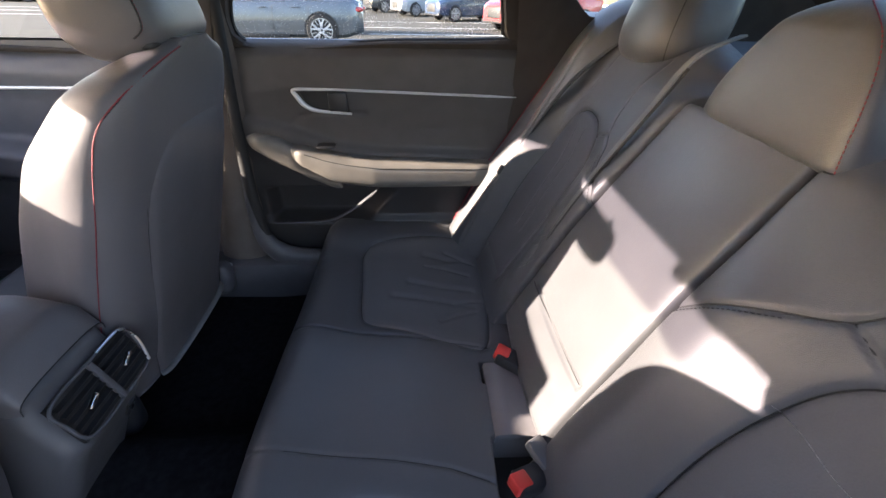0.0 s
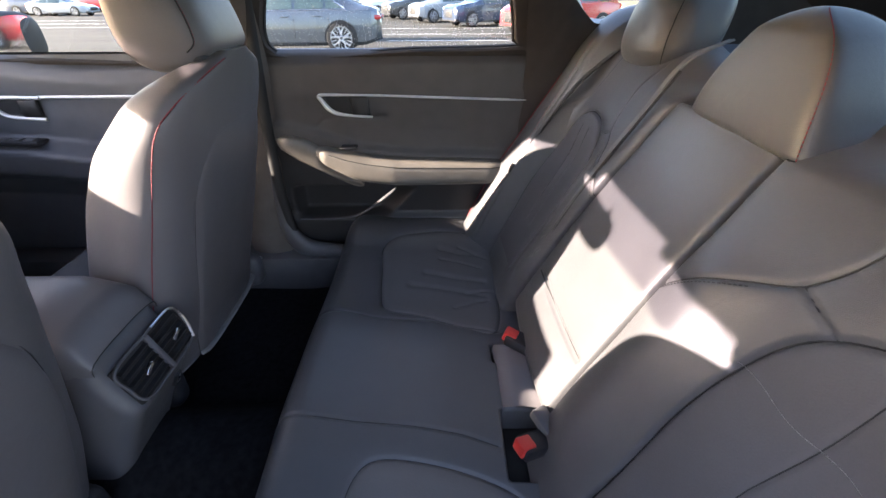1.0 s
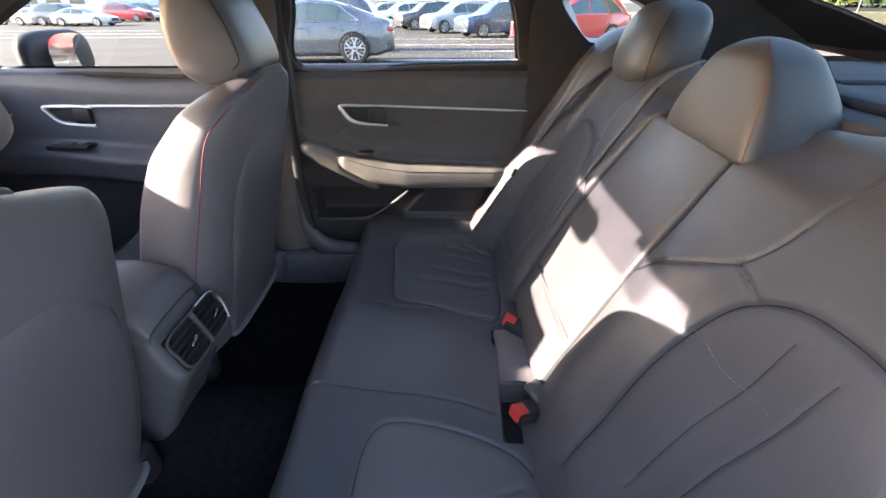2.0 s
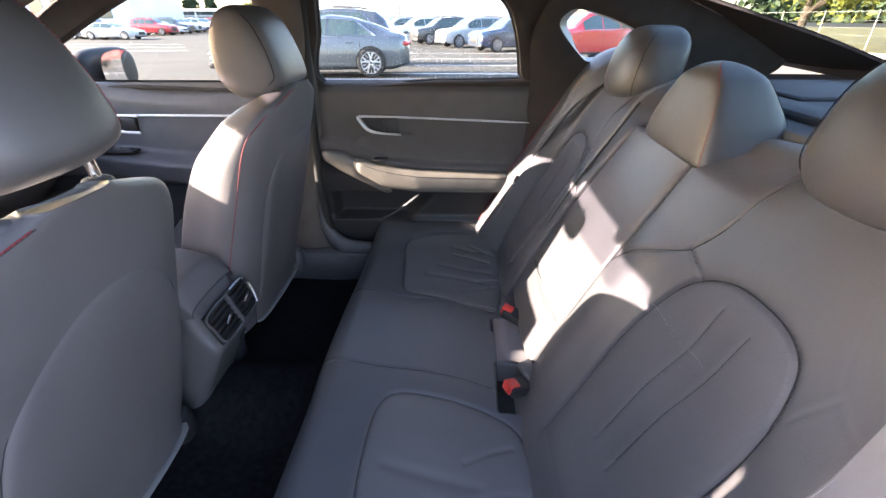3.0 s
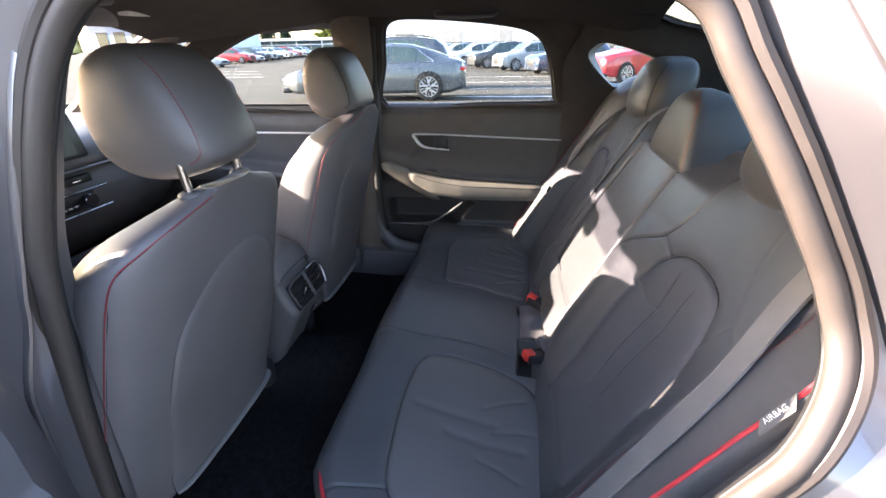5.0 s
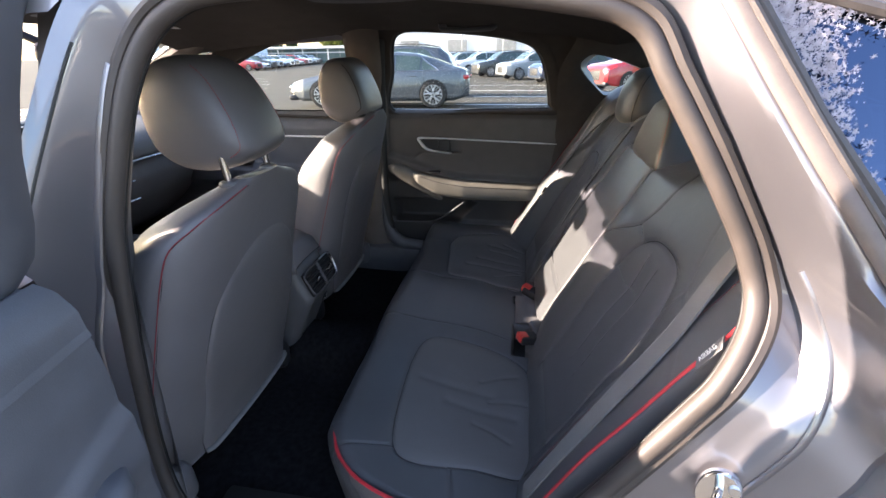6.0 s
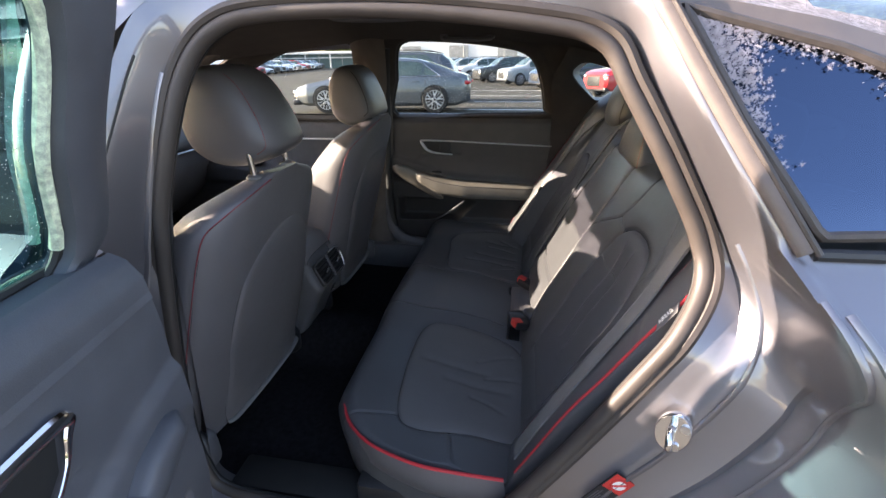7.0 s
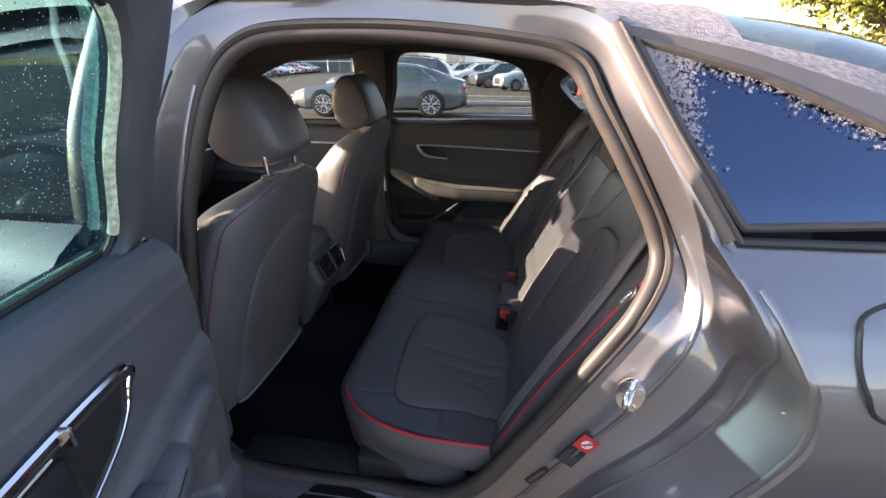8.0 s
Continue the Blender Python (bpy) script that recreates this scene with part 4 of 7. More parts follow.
top += 0.036 * smoothstep(0.56, 0.70, Y) + 0.012 * smoothstep(-0.55, -0.68, Y)
top -= 0.06 * (1 - smoothstep(0, 0.03, side)) ** 2
PANEL_N = rounded([(0.435, -0.16, 0), (0.415, -0.25, 0), (0.42, -0.42, 0), (0.44, -0.535, 0), (0.50, -0.57, 0), (0.62, -0.565, 0), (0.74, -0.55, 0), (0.745, -0.40, 0), (0.735, -0.24, 0), (0.66, -0.175, 0), (0.50, -0.140, 0)], True, 5)[:, :2]
PANEL_F = rounded([(0.405, 0.575, 0), (0.412, 0.45, 0), (0.423, 0.315, 0), (0.445, 0.268, 0), (0.52, 0.242, 0), (0.66, 0.19, 0), (0.715, 0.20, 0), (0.735, 0.35, 0), (0.735, 0.60, 0), (0.66, 0.645, 0), (0.47, 0.635, 0)], True, 5)[:, :2]
def cut(line, width, deep):
    return deep * np.exp(-(near_line(xx, Y, line) / width) ** 2)
ring_n, ring_f = np.vstack([PANEL_N, PANEL_N[:1]]), np.vstack([PANEL_F, PANEL_F[:1]])
top -= cut(ring_n, 0.0035, 0.004) + cut(ring_f, 0.0035, 0.004) + cut(ring_n, 0.014, 0.003) + cut(ring_f, 0.014, 0.003)
LINES = ([(0.22, 0.243), (0.34, 0.242), (0.43, 0.226), (0.64, 0.20), (0.72, 0.19)], [(0.24, -0.055), (0.39, -0.068), (0.52, -0.08), (0.615, -0.094), (0.70, -0.12)])
for line in (LINES[0], LINES[1], [(0.30, -0.56), (0.44, -0.535)], [(0.745, -0.40), (0.80, -0.42)], [(0.70, -0.15), (0.77, -0.17)], [(0.57, -0.57), (0.60, -0.72)]):
    top -= cut(line, 0.0035, 0.0035)
for i, (px, py, ln) in enumerate(((0.60, 0.36, 0.20), (0.62, 0.42, 0.16), (0.64, 0.55, 0.12), (0.55, -0.33, 0.18), (0.62, -0.40, 0.16), (0.67, 0.68, 0.10))):   # sitting creases
    top -= cut([(px - ln / 2, py + 0.02), (px, py), (px + ln / 2, py - 0.015 + 0.01 * (i % 3))], 0.011, 0.0035)
top += 0.0025 * np.sin(19 * xx + 7 * Y) * np.sin(13 * Y - 6 * xx)
top -= 0.008 * np.exp(-((xx - 0.60) / 0.10) ** 2 - ((Y - 0.42) / 0.13) ** 2) + 0.007 * np.exp(-((xx - 0.60) / 0.11) ** 2 - ((Y + 0.36) / 0.14) ** 2)
for cx, cy_, ln, an in ((0.66, 0.30, 0.10, 0.5), (0.69, 0.36, 0.08, 0.2), (0.64, 0.50, 0.12, -0.25), (0.68, 0.56, 0.09, -0.5), (0.66, -0.28, 0.10, 0.4), (0.69, -0.36, 0.10, 0.1), (0.65, -0.46, 0.09, -0.4)):
    dx_c, dy_c = ln / 2 * math.cos(an), ln / 2 * math.sin(an)
    top -= cut([(cx - dx_c, cy_ - dy_c), (cx, cy_ + 0.004), (cx + dx_c, cy_ + dy_c)], 0.006, 0.0028)
for lo, hi in ((-0.168, -0.040), (0.085, 0.135)):                          # wells for the buckles
    top -= 0.06 * smoothstep(0.686, 0.698, xx) * smoothstep(lo - 0.005, lo + 0.004, Y) * smoothstep(hi + 0.005, hi - 0.004, Y)
P = np.stack([xx, Y, top + zz], -1)
Xc, Yc = (xx[:-1, :-1] + xx[1:, 1:]) / 2, (Y[:-1, :-1] + Y[1:, 1:]) / 2
names = np.full(Xc.shape, "cushion", dtype=object)
names[within(Xc, Yc, PANEL_N)] = "near_panel"
names[within(Xc, Yc, PANEL_F)] = "far_panel"
got = pieces(P[:, ::-1], names[:, ::-1].astype(str))
cush = part("cushion", got["cushion"], LEATHER, bench, "dark grey leather seat cushion", angle=180)
part("insert", got["near_panel"], CUSHION_INSERT, cush, "matt dark grey seat insert", angle=180)
part("insert", got["far_panel"], CUSHION_INSERT, cush, "matt dark grey seat insert", angle=180)
def on_cushion(pts):
    """Points (x, y) laid on the cushion's top."""
    flat = P.reshape(-1, 3)[X.reshape(-1) > -0.05]
    return np.array([flat[np.argmin((flat[:, 0] - x) ** 2 + (flat[:, 1] - y) ** 2)] for x, y in pts])


for line in (ring_n, ring_f, LINES[0], LINES[1], [(0.70, -0.15), (0.77, -0.17)], [(0.30, -0.56), (0.44, -0.535)]):
    pts = evenly(np.c_[np.asarray(line), np.zeros(len(line))], 120)[:, :2]
    pts = pts[pts[:, 0] > 0.335]
    laid = on_cushion(pts)
    laid[:, 2] = np.convolve(np.pad(laid[:, 2], 3, mode="edge"), np.ones(7) / 7, "valid")
    part("seam", tube(np.c_[pts, laid[:, 2] + 0.0002], 0.0009, 5), SEAM, cush, "dark seam")
# outer side faces of the cushion with red piping
pl = rounded([(0.286, -0.490, 0.452), (0.298, -0.522, 0.462), (0.335, -0.582, 0.468), (0.405, -0.636, 0.473), (0.508, -0.672, 0.477), (0.60, -0.684, 0.482), (0.70, -0.690, 0.488)], False, 8)
part("piping", tube(pl, 0.004, 6), PIPING, cush, "bright red piping")
P = []
for k, (dz, dy) in enumerate(((0.0, 0.0), (-0.025, -0.008), (-0.06, -0.008), (-0.09, 0.006), (-0.12, 0.03))):
    q = pl.copy()
    q[:, 2] += dz
    q[:, 1] += dy * (1 if k else 1)
    q[:, 0] += 0.02 * k / 4
    P.append(q)
part("side_panel", grid(np.array(P)), LEATHER_BACK, cush, "leather side of the cushion", angle=180)
part("seat_base", joined(box(0.36, 0.80, -0.66, 0.72, 0.27, 0.36, 0.02)), DARK, bench, "black seat base")
part("base_cover", joined(box(0.37, 0.47, -0.58, -0.50, 0.27, 0.37, 0.02)), GREYPLASTIC, bench, "grey plastic base cover")

# leather flap between the buckles
fl = []
for t in np.linspace(0, 1, 14):
    y = 0.132 - 0.172 * t
    fl.append([(0.692 + 0.003 * math.sin(7 * t), y, 0.455), (0.696, y, 0.474 + 0.003 * t), (0.728, y - 0.003, 0.479 + 0.005 * t * t), (0.760, y - 0.010, 0.484 + 0.004 * math.sin(9 * t)), (0.80, y - 0.014, 0.498)])
part("buckle_flap", grid(np.array(fl)), LEATHER_BACK, bench, "grey leather flap between the buckles", angle=180)


# black sheet added to stand for the deep shade in the well
part("buckle_well", box(0.690, 0.80, -0.166, -0.042, 0.405, 0.418, 0.004), BLACKRUBBER, bench, "black sheet added as shade in the buckle well")


def belt_buckle(at, yaw, tilt):
    ob = thing("seat_belt_buckle", "black seat belt buckle with a red release button", "seat belt buckle", "rear seat buckles", at=at)
    m = Matrix.Translation(at) @ Matrix.Rotation(radians(yaw), 4, "Z") @ Matrix.Rotation(radians(tilt), 4, "X") @ Matrix.Scale(1.2, 4)
    part("housing", moved(m, box(-0.017, 0.017, -0.052, 0.022, -0.011, 0.011, 0.005)), DARK, ob)
    part("button", moved(m, box(-0.0115, 0.0115, 0.003, 0.0275, -0.006, 0.0135, 0.003)), REDBUTTON, ob, "red release button")
    part("stalk", moved(m, box(-0.012, 0.012, -0.12, -0.05, -0.004, 0.004, 0.002)), WEBDARK, ob)
    return ob


belt_buckle((0.745, 0.112, 0.505), 62, 14)
belt_buckle((0.732, -0.128, 0.487), 115, 12)
b3 = thing("seat_belt_buckle", "grey plastic middle seat belt buckle lying in its well", "seat belt buckle", "rear seat buckles", at=(0.765, -0.095, 0.47))
m3 = Matrix.Translation((0.765, -0.098, 0.496)) @ Matrix.Rotation(radians(-60), 4, "Z") @ Matrix.Rotation(radians(18), 4, "Y")
part("housing", moved(m3, box(-0.035, 0.03, -0.016, 0.016, -0.010, 0.012, 0.006)), GREYPLASTIC, b3)
part("tongue", moved(m3, box(0.028, 0.05, -0.010, 0.010, -0.004, 0.004, 0.002)), SATIN, b3)


def strap(pts, width, up, thick=0.0016):
    L = evenly(rounded(pts, False, 8), 40)
    T = np.gradient(L, axis=0)
    T /= np.linalg.norm(T, axis=1)[:, None]
    A = np.cross(T, np.asarray(up, float))
    A /= np.linalg.norm(A, axis=1)[:, None]
    N = np.cross(A, T)
    w = np.broadcast_to(np.asarray(width, float), (40,))[:, None] if np.ndim(width) == 0 else np.interp(np.linspace(0, 1, 40), np.linspace(0, 1, len(width)), width)[:, None]
    return capped(np.stack([L + A * w / 2 + N * thick, L - A * w / 2 + N * thick, L - A * w / 2 - N * thick, L + A * w / 2 - N * thick], 1))


def on_back(y, z, h):
    return tuple(back_point(np.array(y), np.array(s_at(z)), np.array(h)))


NB = (-0.9, 0, 0.43)
sb1 = thing("seat_belt", "light grey woven shoulder belt lying on the leather back", "seat belt", "rear seat belts", at=(0.9, -0.56, 0.7))
part("webbing", strap([on_back(-0.628, 0.47, 0.066), on_back(-0.625, 0.58, 0.064), on_back(-0.620, 0.70, 0.058), on_back(-0.606, 0.84, 0.048), on_back(-0.572, 0.98, 0.042), (1.10, -0.552, 1.100), (1.20, -0.55, 1.10)], 0.036, NB), WEB, sb1, "light grey woven webbing")
for sg in (-1, 1):
    part("webbing_edge", tube(evenly([tuple(np.array(p) + (0, sg * 0.0170, 0)) for p in (on_back(-0.628, 0.47, 0.067), on_back(-0.625, 0.58, 0.065), on_back(-0.620, 0.70, 0.059), on_back(-0.606, 0.84, 0.049), on_back(-0.572, 0.98, 0.043))], 40), 0.0014, 5), WEB, sb1, "stitched edge of the webbing")
sb2 = thing("seat_belt", "dark seat belt with its tongue hanging beside the door", "seat belt", "rear seat belts", at=(0.85, 0.65, 0.65))
part("webbing", strap([on_back(0.655, 0.47, 0.055), on_back(0.650, 0.58, 0.065), on_back(0.640, 0.68, 0.075), on_back(0.615, 0.82, 0.07), on_back(0.585, 0.94, 0.06), (1.09, 0.56, 1.09)], [0.014, 0.015, 0.016, 0.017, 0.018, 0.020], NB), WEBDARK, sb2)
part("tongue", joined(moved(Matrix.Translation(on_back(0.642, 0.672, 0.088)) @ Matrix.Rotation(radians(25), 4, "Y"), box(-0.006, 0.006, -0.022, 0.022, -0.014, 0.014, 0.004)), moved(Matrix.Translation(on_back(0.638, 0.645, 0.088)) @ Matrix.Rotation(radians(25), 4, "Y"), box(-0.002, 0.002, -0.010, 0.010, -0.03, 0.005, 0.001))), DARK, sb2, "black tongue with a steel blade")
part("blade", moved(Matrix.Translation(on_back(0.636, 0.640, 0.092)) @ Matrix.Rotation(radians(25), 4, "Y"), box(-0.0015, 0.0015, -0.009, 0.009, -0.018, 0.010, 0.001)), CHROME, sb2)
sb3 = thing("seat_belt", "grey middle seat belt drawn along the back's split", "seat belt", "rear seat belts", at=(0.9, 0.26, 0.7))
part("webbing", strap([on_back(0.288, 0.60, 0.030), on_back(0.284, 0.70, 0.040), on_back(0.272, 0.82, 0.043), on_back(0.252, 0.94, 0.043), on_back(0.245, 1.02, 0.046), (1.10, 0.25, 1.085)], [0.005, 0.008, 0.011, 0.013, 0.015, 0.017], NB), WEB, sb3, "grey woven webbing")
part("webbing_edge", tube(evenly([on_back(0.281, 0.62, 0.030), on_back(0.278, 0.70, 0.038), on_back(0.265, 0.82, 0.041), on_back(0.245, 0.94, 0.041), on_back(0.238, 1.01, 0.044)], 30), 0.0030, 5), BLACKRUBBER, sb3, "dark edge of the webbing")
fr = []
r2 = np.random.default_rng(3)
for k in range(16):
    a = np.array(on_back(0.287 + 0.004 * r2.random(), 0.60 + 0.12 * r2.random(), 0.036))
    fr.append(tube(rounded([a, a + (-0.008, 0.006 * r2.normal(), -0.01), a + (-0.014 - 0.01 * r2.random(), 0.012 * r2.normal(), -0.022)], False, 3), 0.0006, 4))
part("fray", joined(*fr), WEB, sb3, "frayed thread ends")


# ---- front seats ----
def soft(z, xs, ys, r=0.03):
    """Table lookup with its kinks rounded off."""
    return float(np.mean(np.interp(z + np.linspace(-r, r, 9), xs, ys)))


SEAT_W = ([0.30, 0.40, 0.55, 0.68, 0.78, 0.87, 0.95, 0.99, 1.02, 1.045, 1.07], [0.245, 0.262, 0.268, 0.258, 0.246, 0.236, 0.226, 0.213, 0.190, 0.145, 0.0])


def rear_x(z, e):
    """How far forward of its rearmost line the seat's back lies at the share e of its half width."""
    return float(np.interp(abs(e), [0, 0.4, 0.6, 0.75, 0.86, 0.94, 0.985, 1.0], [0, -0.002, -0.006, -0.013, -0.024, -0.040, -0.058, -0.072]))


def back_ring(z, dx=0.0, wide=1.0, drop=0.0, n=96):
    """One level of a front seat's back: rounded behind, sides that taper forwards to the bolsters; y from its middle."""
    xb = 0.135 + dx + 0.30 * (z - 1.0)
    zq = z + drop * smoothstep(0.80, 1.0, np.array(z))
    w = soft(zq, *SEAT_W, 0.025) * wide
    k = soft(zq, [0.30, 0.9, 1.0, 1.05, 1.08], [1, 1, 0.75, 0.35, 0.1], 0.02)
    bol = soft(zq, [0.30, 0.45, 0.62, 0.80, 0.95, 1.03], [0.0, 0.03, 0.045, 0.04, 0.015, 0.0])
    half = [(rear_x(z, e), e) for e in (0, 0.25, 0.5, 0.7, 0.84, 0.93, 0.98, 1.0)] + [(-0.100, 0.985), (-0.135, 0.93), (-0.165 - 0.5 * bol, 0.85), (-0.178 - bol, 0.74), (-0.165 - 0.7 * bol, 0.60), (-0.145, 0.42), (-0.14, 0.2)]
    ring = half + [(-0.138, 0)] + [(x, -e) for x, e in half[:0:-1]]
    pts = evenly(rounded([(xb + x * k, e * w, z) for x, e in ring], True, 6), n, True)
    return [tuple(p) for p in pts]


def front_seat(label, cy, driver, dx, hz, wide, drop):
    ob = thing("front_seat", label, "car seat", "front seats", at=(-0.2, cy, 0.26))
    zs = np.r_[np.linspace(0.372, 0.92, 34), np.linspace(0.932, 1.040 - drop, 18), np.linspace(1.044 - drop, 1.066 - drop, 10)]
    R = np.array([back_ring(z, dx, wide, drop) for z in zs])
    # worn dimples and slight unevenness of the hide
    R[..., 0] += 0.0018 * np.sin(17 * R[..., 2] + 9 * R[..., 1]) * np.sin(11 * R[..., 1] + 3)
    W = R + np.array([0, cy, 0])
    V, f = capped(W)
    back = part("backrest", (V, f), LEATHER_BACK, ob, "grey leather seat back", angle=180)
    # red seam down the rear corner that faces the camera's side
    ln = []
    for row in R[2:58:2]:
        z = row[0, 2]
        zq = z + drop * smoothstep(0.80, 1.0, np.array(z))
        share = np.interp(zq, [0.36, 0.60, 0.80, 0.93, 0.97, 1.0, 1.03, 1.06], [0.955, 0.955, 0.965, 0.975, 0.975, 0.95, 0.86, 0.66])
        half_ring = row[::-1][:48]                              # from the rear middle round the near corner
        reach = np.abs(half_ring[:, 1]).max() * share
        j = int(np.argmax(np.abs(half_ring[:, 1]) >= reach))
        ln.append(half_ring[j] + np.array([0.0012, cy - 0.0010, 0]))
    ln = evenly(rounded(ln[::3] + ln[-1:], False, 6), 90)
    part("stitching", joined(tube(ln, 0.0010, 5), stitches(ln[58:] + (0.0008, 0, 0), 0.006, 0.65, 0.0013)), STITCH, back, "red seam")
    part("seam", tube(ln + (0.0012, 0.0035, 0), 0.0008, 5), SEAM, back)
    # map pocket panel on the rear
    P = []
    for u in np.linspace(0, 1, 44):
        row = []
        for v in np.linspace(-1, 1, 34):
            ht = 0.905 - 0.17 * abs(v) ** 2.3 - 0.17 * abs(v) ** 14 if driver else 0.935 - 0.13 * abs(v) ** 6
            z = 0.385 + (ht - 0.385) * u
            hw = np.interp(z, [0.30, 0.45, 0.85, 0.93], [0.184, 0.194, 0.202, 0.198]) * (1.0 if driver else 0.92)
            y = v * hw + 0.022
            e = abs(y) / (soft(z, *SEAT_W, 0.025) * wide)
            xb = 0.135 + dx + 0.30 * (z - 1.0)
            x = xb + rear_x(z, e)
            rim = min(1 - abs(v), 1 - u) 
            x += -0.003 + 0.009 * (1 - math.exp(-rim / 0.035)) + 0.006 * smoothstep(0.2, 0, np.array(u))
            row.append((x, cy + y, z))
        P.append(row)
    P = np.array(P)
    panel = part("back_panel", grid(P), LEATHER_BACK, ob, "grey leather panel with map pocket, lightly scuffed", angle=180)
    rim = np.vstack([P[::1, 0], P[-1, 1:-1], P[::-1, -1]])
    part("seam", tube(rim + (0.0016, 0, 0), 0.0009, 6), SEAM, panel)
    hem = P[0] + (0.006, 0, 0.004)
    part("hem", tube(hem, 0.009, 8, flat=0.5), WEB, panel, "pale grey hem along the lower edge")
    # headrest: a pillow whose rear face leans forwards as it rises
    prof = evenly(rounded([(0.152, 1.066, 0), (0.158, 1.095, 0), (0.135, 1.155, 0), (0.095, 1.215, 0), (0.040, 1.243, 0), (-0.012, 1.228, 0), (-0.044, 1.182, 0), (-0.050, 1.125, 0), (-0.034, 1.068, 0), (0.018, 1.036, 0), (0.092, 1.037, 0)], True, 8), 72, True)
    mid_p = np.array([0.055, 1.148])
    half_w = 0.101
    if not driver:                                             # shallower and wider
        prof[:, 0] = mid_p[0] + (prof[:, 0] - mid_p[0]) * 0.80
        half_w = 0.115
    rows = []
    square, fall = (6, 0.36) if driver else (10, 0.30)
    inner = [(t, (1 - abs(t) ** square) ** fall) for t in 0.975 * np.sin(np.linspace(-math.pi / 2, math.pi / 2, 30))]
    ends = [(0.990, 0.42), (0.998, 0.32), (1.003, 0.22), (1.005, 0.12), (1.006, 0.05), (1.0062, 0.001)]
    for t, s in [(-t, s) for t, s in ends[::-1]] + inner + ends:
        q = mid_p + (prof[:, :2] - mid_p) * max(s, 0.02)
        rows.append(np.stack([q[:, 0] + dx - 0.012 * t * t, np.full(72, cy + 0.012 + half_w * t), q[:, 1] + hz], 1))
    V, f = grid(np.array(rows), False, True)
    f += [tuple(range(72)), tuple((len(rows) - 1) * 72 + j for j in range(72))[::-1]]
    head = part("headrest", (V, f), LEATHER_BACK, ob, "rounded grey leather headrest", angle=180)
    for sg in (-1, 1):
        loop = []
        for j in range(24):                                    # the seam drifts inwards as it climbs the rear face
            t = 0.82 - 0.13 * j / 23 if driver else 0.93 - 0.05 * j / 23
            q = mid_p + (prof[j - 2, :2] - mid_p) * ((1 - t ** square) ** fall + 0.004)
            loop.append((q[0] + dx - 0.012 * t * t, cy + 0.012 + sg * half_w * t, q[1] + hz))
        part("stitching", stitches(rounded(loop, False, 4), 0.0055, 0.75, 0.0009), STITCH, head, "dull red stitching")
        if not driver:
            part("seam", tube(rounded(loop, False, 4) + (0, sg * 0.003, 0), 0.0014, 5), SEAM, head, "dark seam round the side")
        part("post", rod((0.106 + dx, cy + sg * 0.070, 0.99), (0.098 + dx, cy + sg * 0.070, 1.10), 0.0068, 14), CHROME, head, "chrome headrest post")
        part("guide", blob((0.104 + dx, cy + sg * 0.070, 1.056 - drop), (0.019, 0.017, 0.009), 0.7, 0.9, 18, 10), DARK if not driver else GREYPLASTIC, head, "plastic post guide")
    # cushion and base
    X, Y = np.meshgrid(np.linspace(-0.50, -0.06, 50), np.linspace(-1, 1, 40))
    zt = 0.475 + 0.05 * smoothstep(-0.1, -0.45, X) + 0.04 * np.abs(Y) ** 4 - 0.10 * smoothstep(0.90, 1.0, np.abs(Y)) ** 2 - 0.12 * smoothstep(-0.44, -0.50, X)
    part("cushion", grid(np.stack([X, cy + Y * 0.265, zt], -1)), LEATHER, ob, "grey leather seat cushion", angle=180)
    part("seat_base", box(-0.46, -0.12, cy - 0.22, cy + 0.22, 0.27, 0.42, 0.03), BLACKRUBBER, ob, "black seat base")
    sg = -1 if driver else 1
    part("recliner_cover", blob((-0.06, cy + sg * 0.245, 0.375), (0.055, 0.028, 0.055), 0.5, 0.6, 24, 14), GREYPLASTIC, ob, "grey plastic recliner cover")
    part("recliner_cover", blob((-0.08, cy - sg * 0.235, 0.36), (0.05, 0.028, 0.05), 0.5, 0.6, 24, 14), DARK, ob, "dark plastic recliner cover")
    part("bolt", rod((-0.02, cy + sg * 0.262, 0.40), (-0.02, cy + sg * 0.278, 0.40), 0.006), SATIN, ob)
    return ob


front_seat("grey leather driver seat with red seams", -0.388, True, 0.025, 0.010, 1.04, 0.032)
front_seat("grey leather passenger seat with red seams", 0.360, False, 0.028, -0.004, 0.955, 0.0)

# ---- centre console ----
con = thing("centre_console", "grey centre console with rear air vents", "console", at=(-0.2, 0.01, 0.3))
CY = 0.012
def console_level(z):
    """A level of the console: a long rounded block; y from its middle."""
    xr = np.interp(z, [0.27, 0.33, 0.40, 0.47, 0.520, 0.532, 0.55, 0.60, 0.625, 0.64], [-0.070, -0.050, -0.018, 0.018, 0.046, 0.040, 0.030, 0.010, 0.002, -0.02])
    w = np.interp(z, [0.27, 0.35, 0.45, 0.58, 0.62, 0.64], [0.088, 0.090, 0.094, 0.099, 0.097, 0.090])
    r = 0.030
    arc = [(xr - r + r * math.sin(a), w - r + r * math.cos(a)) for a in np.linspace(0, math.pi / 2, 8)]
    half = [(-0.75, w), (-0.40, w), (-0.20, w), (-0.10, w)] + arc
    ring = half + [(xr, y) for y in np.linspace(w - r, -w + r, 8)[1:-1]] + [(x, -y) for x, y in half[::-1]]
    return [(x, CY + y, z) for x, y in ring]


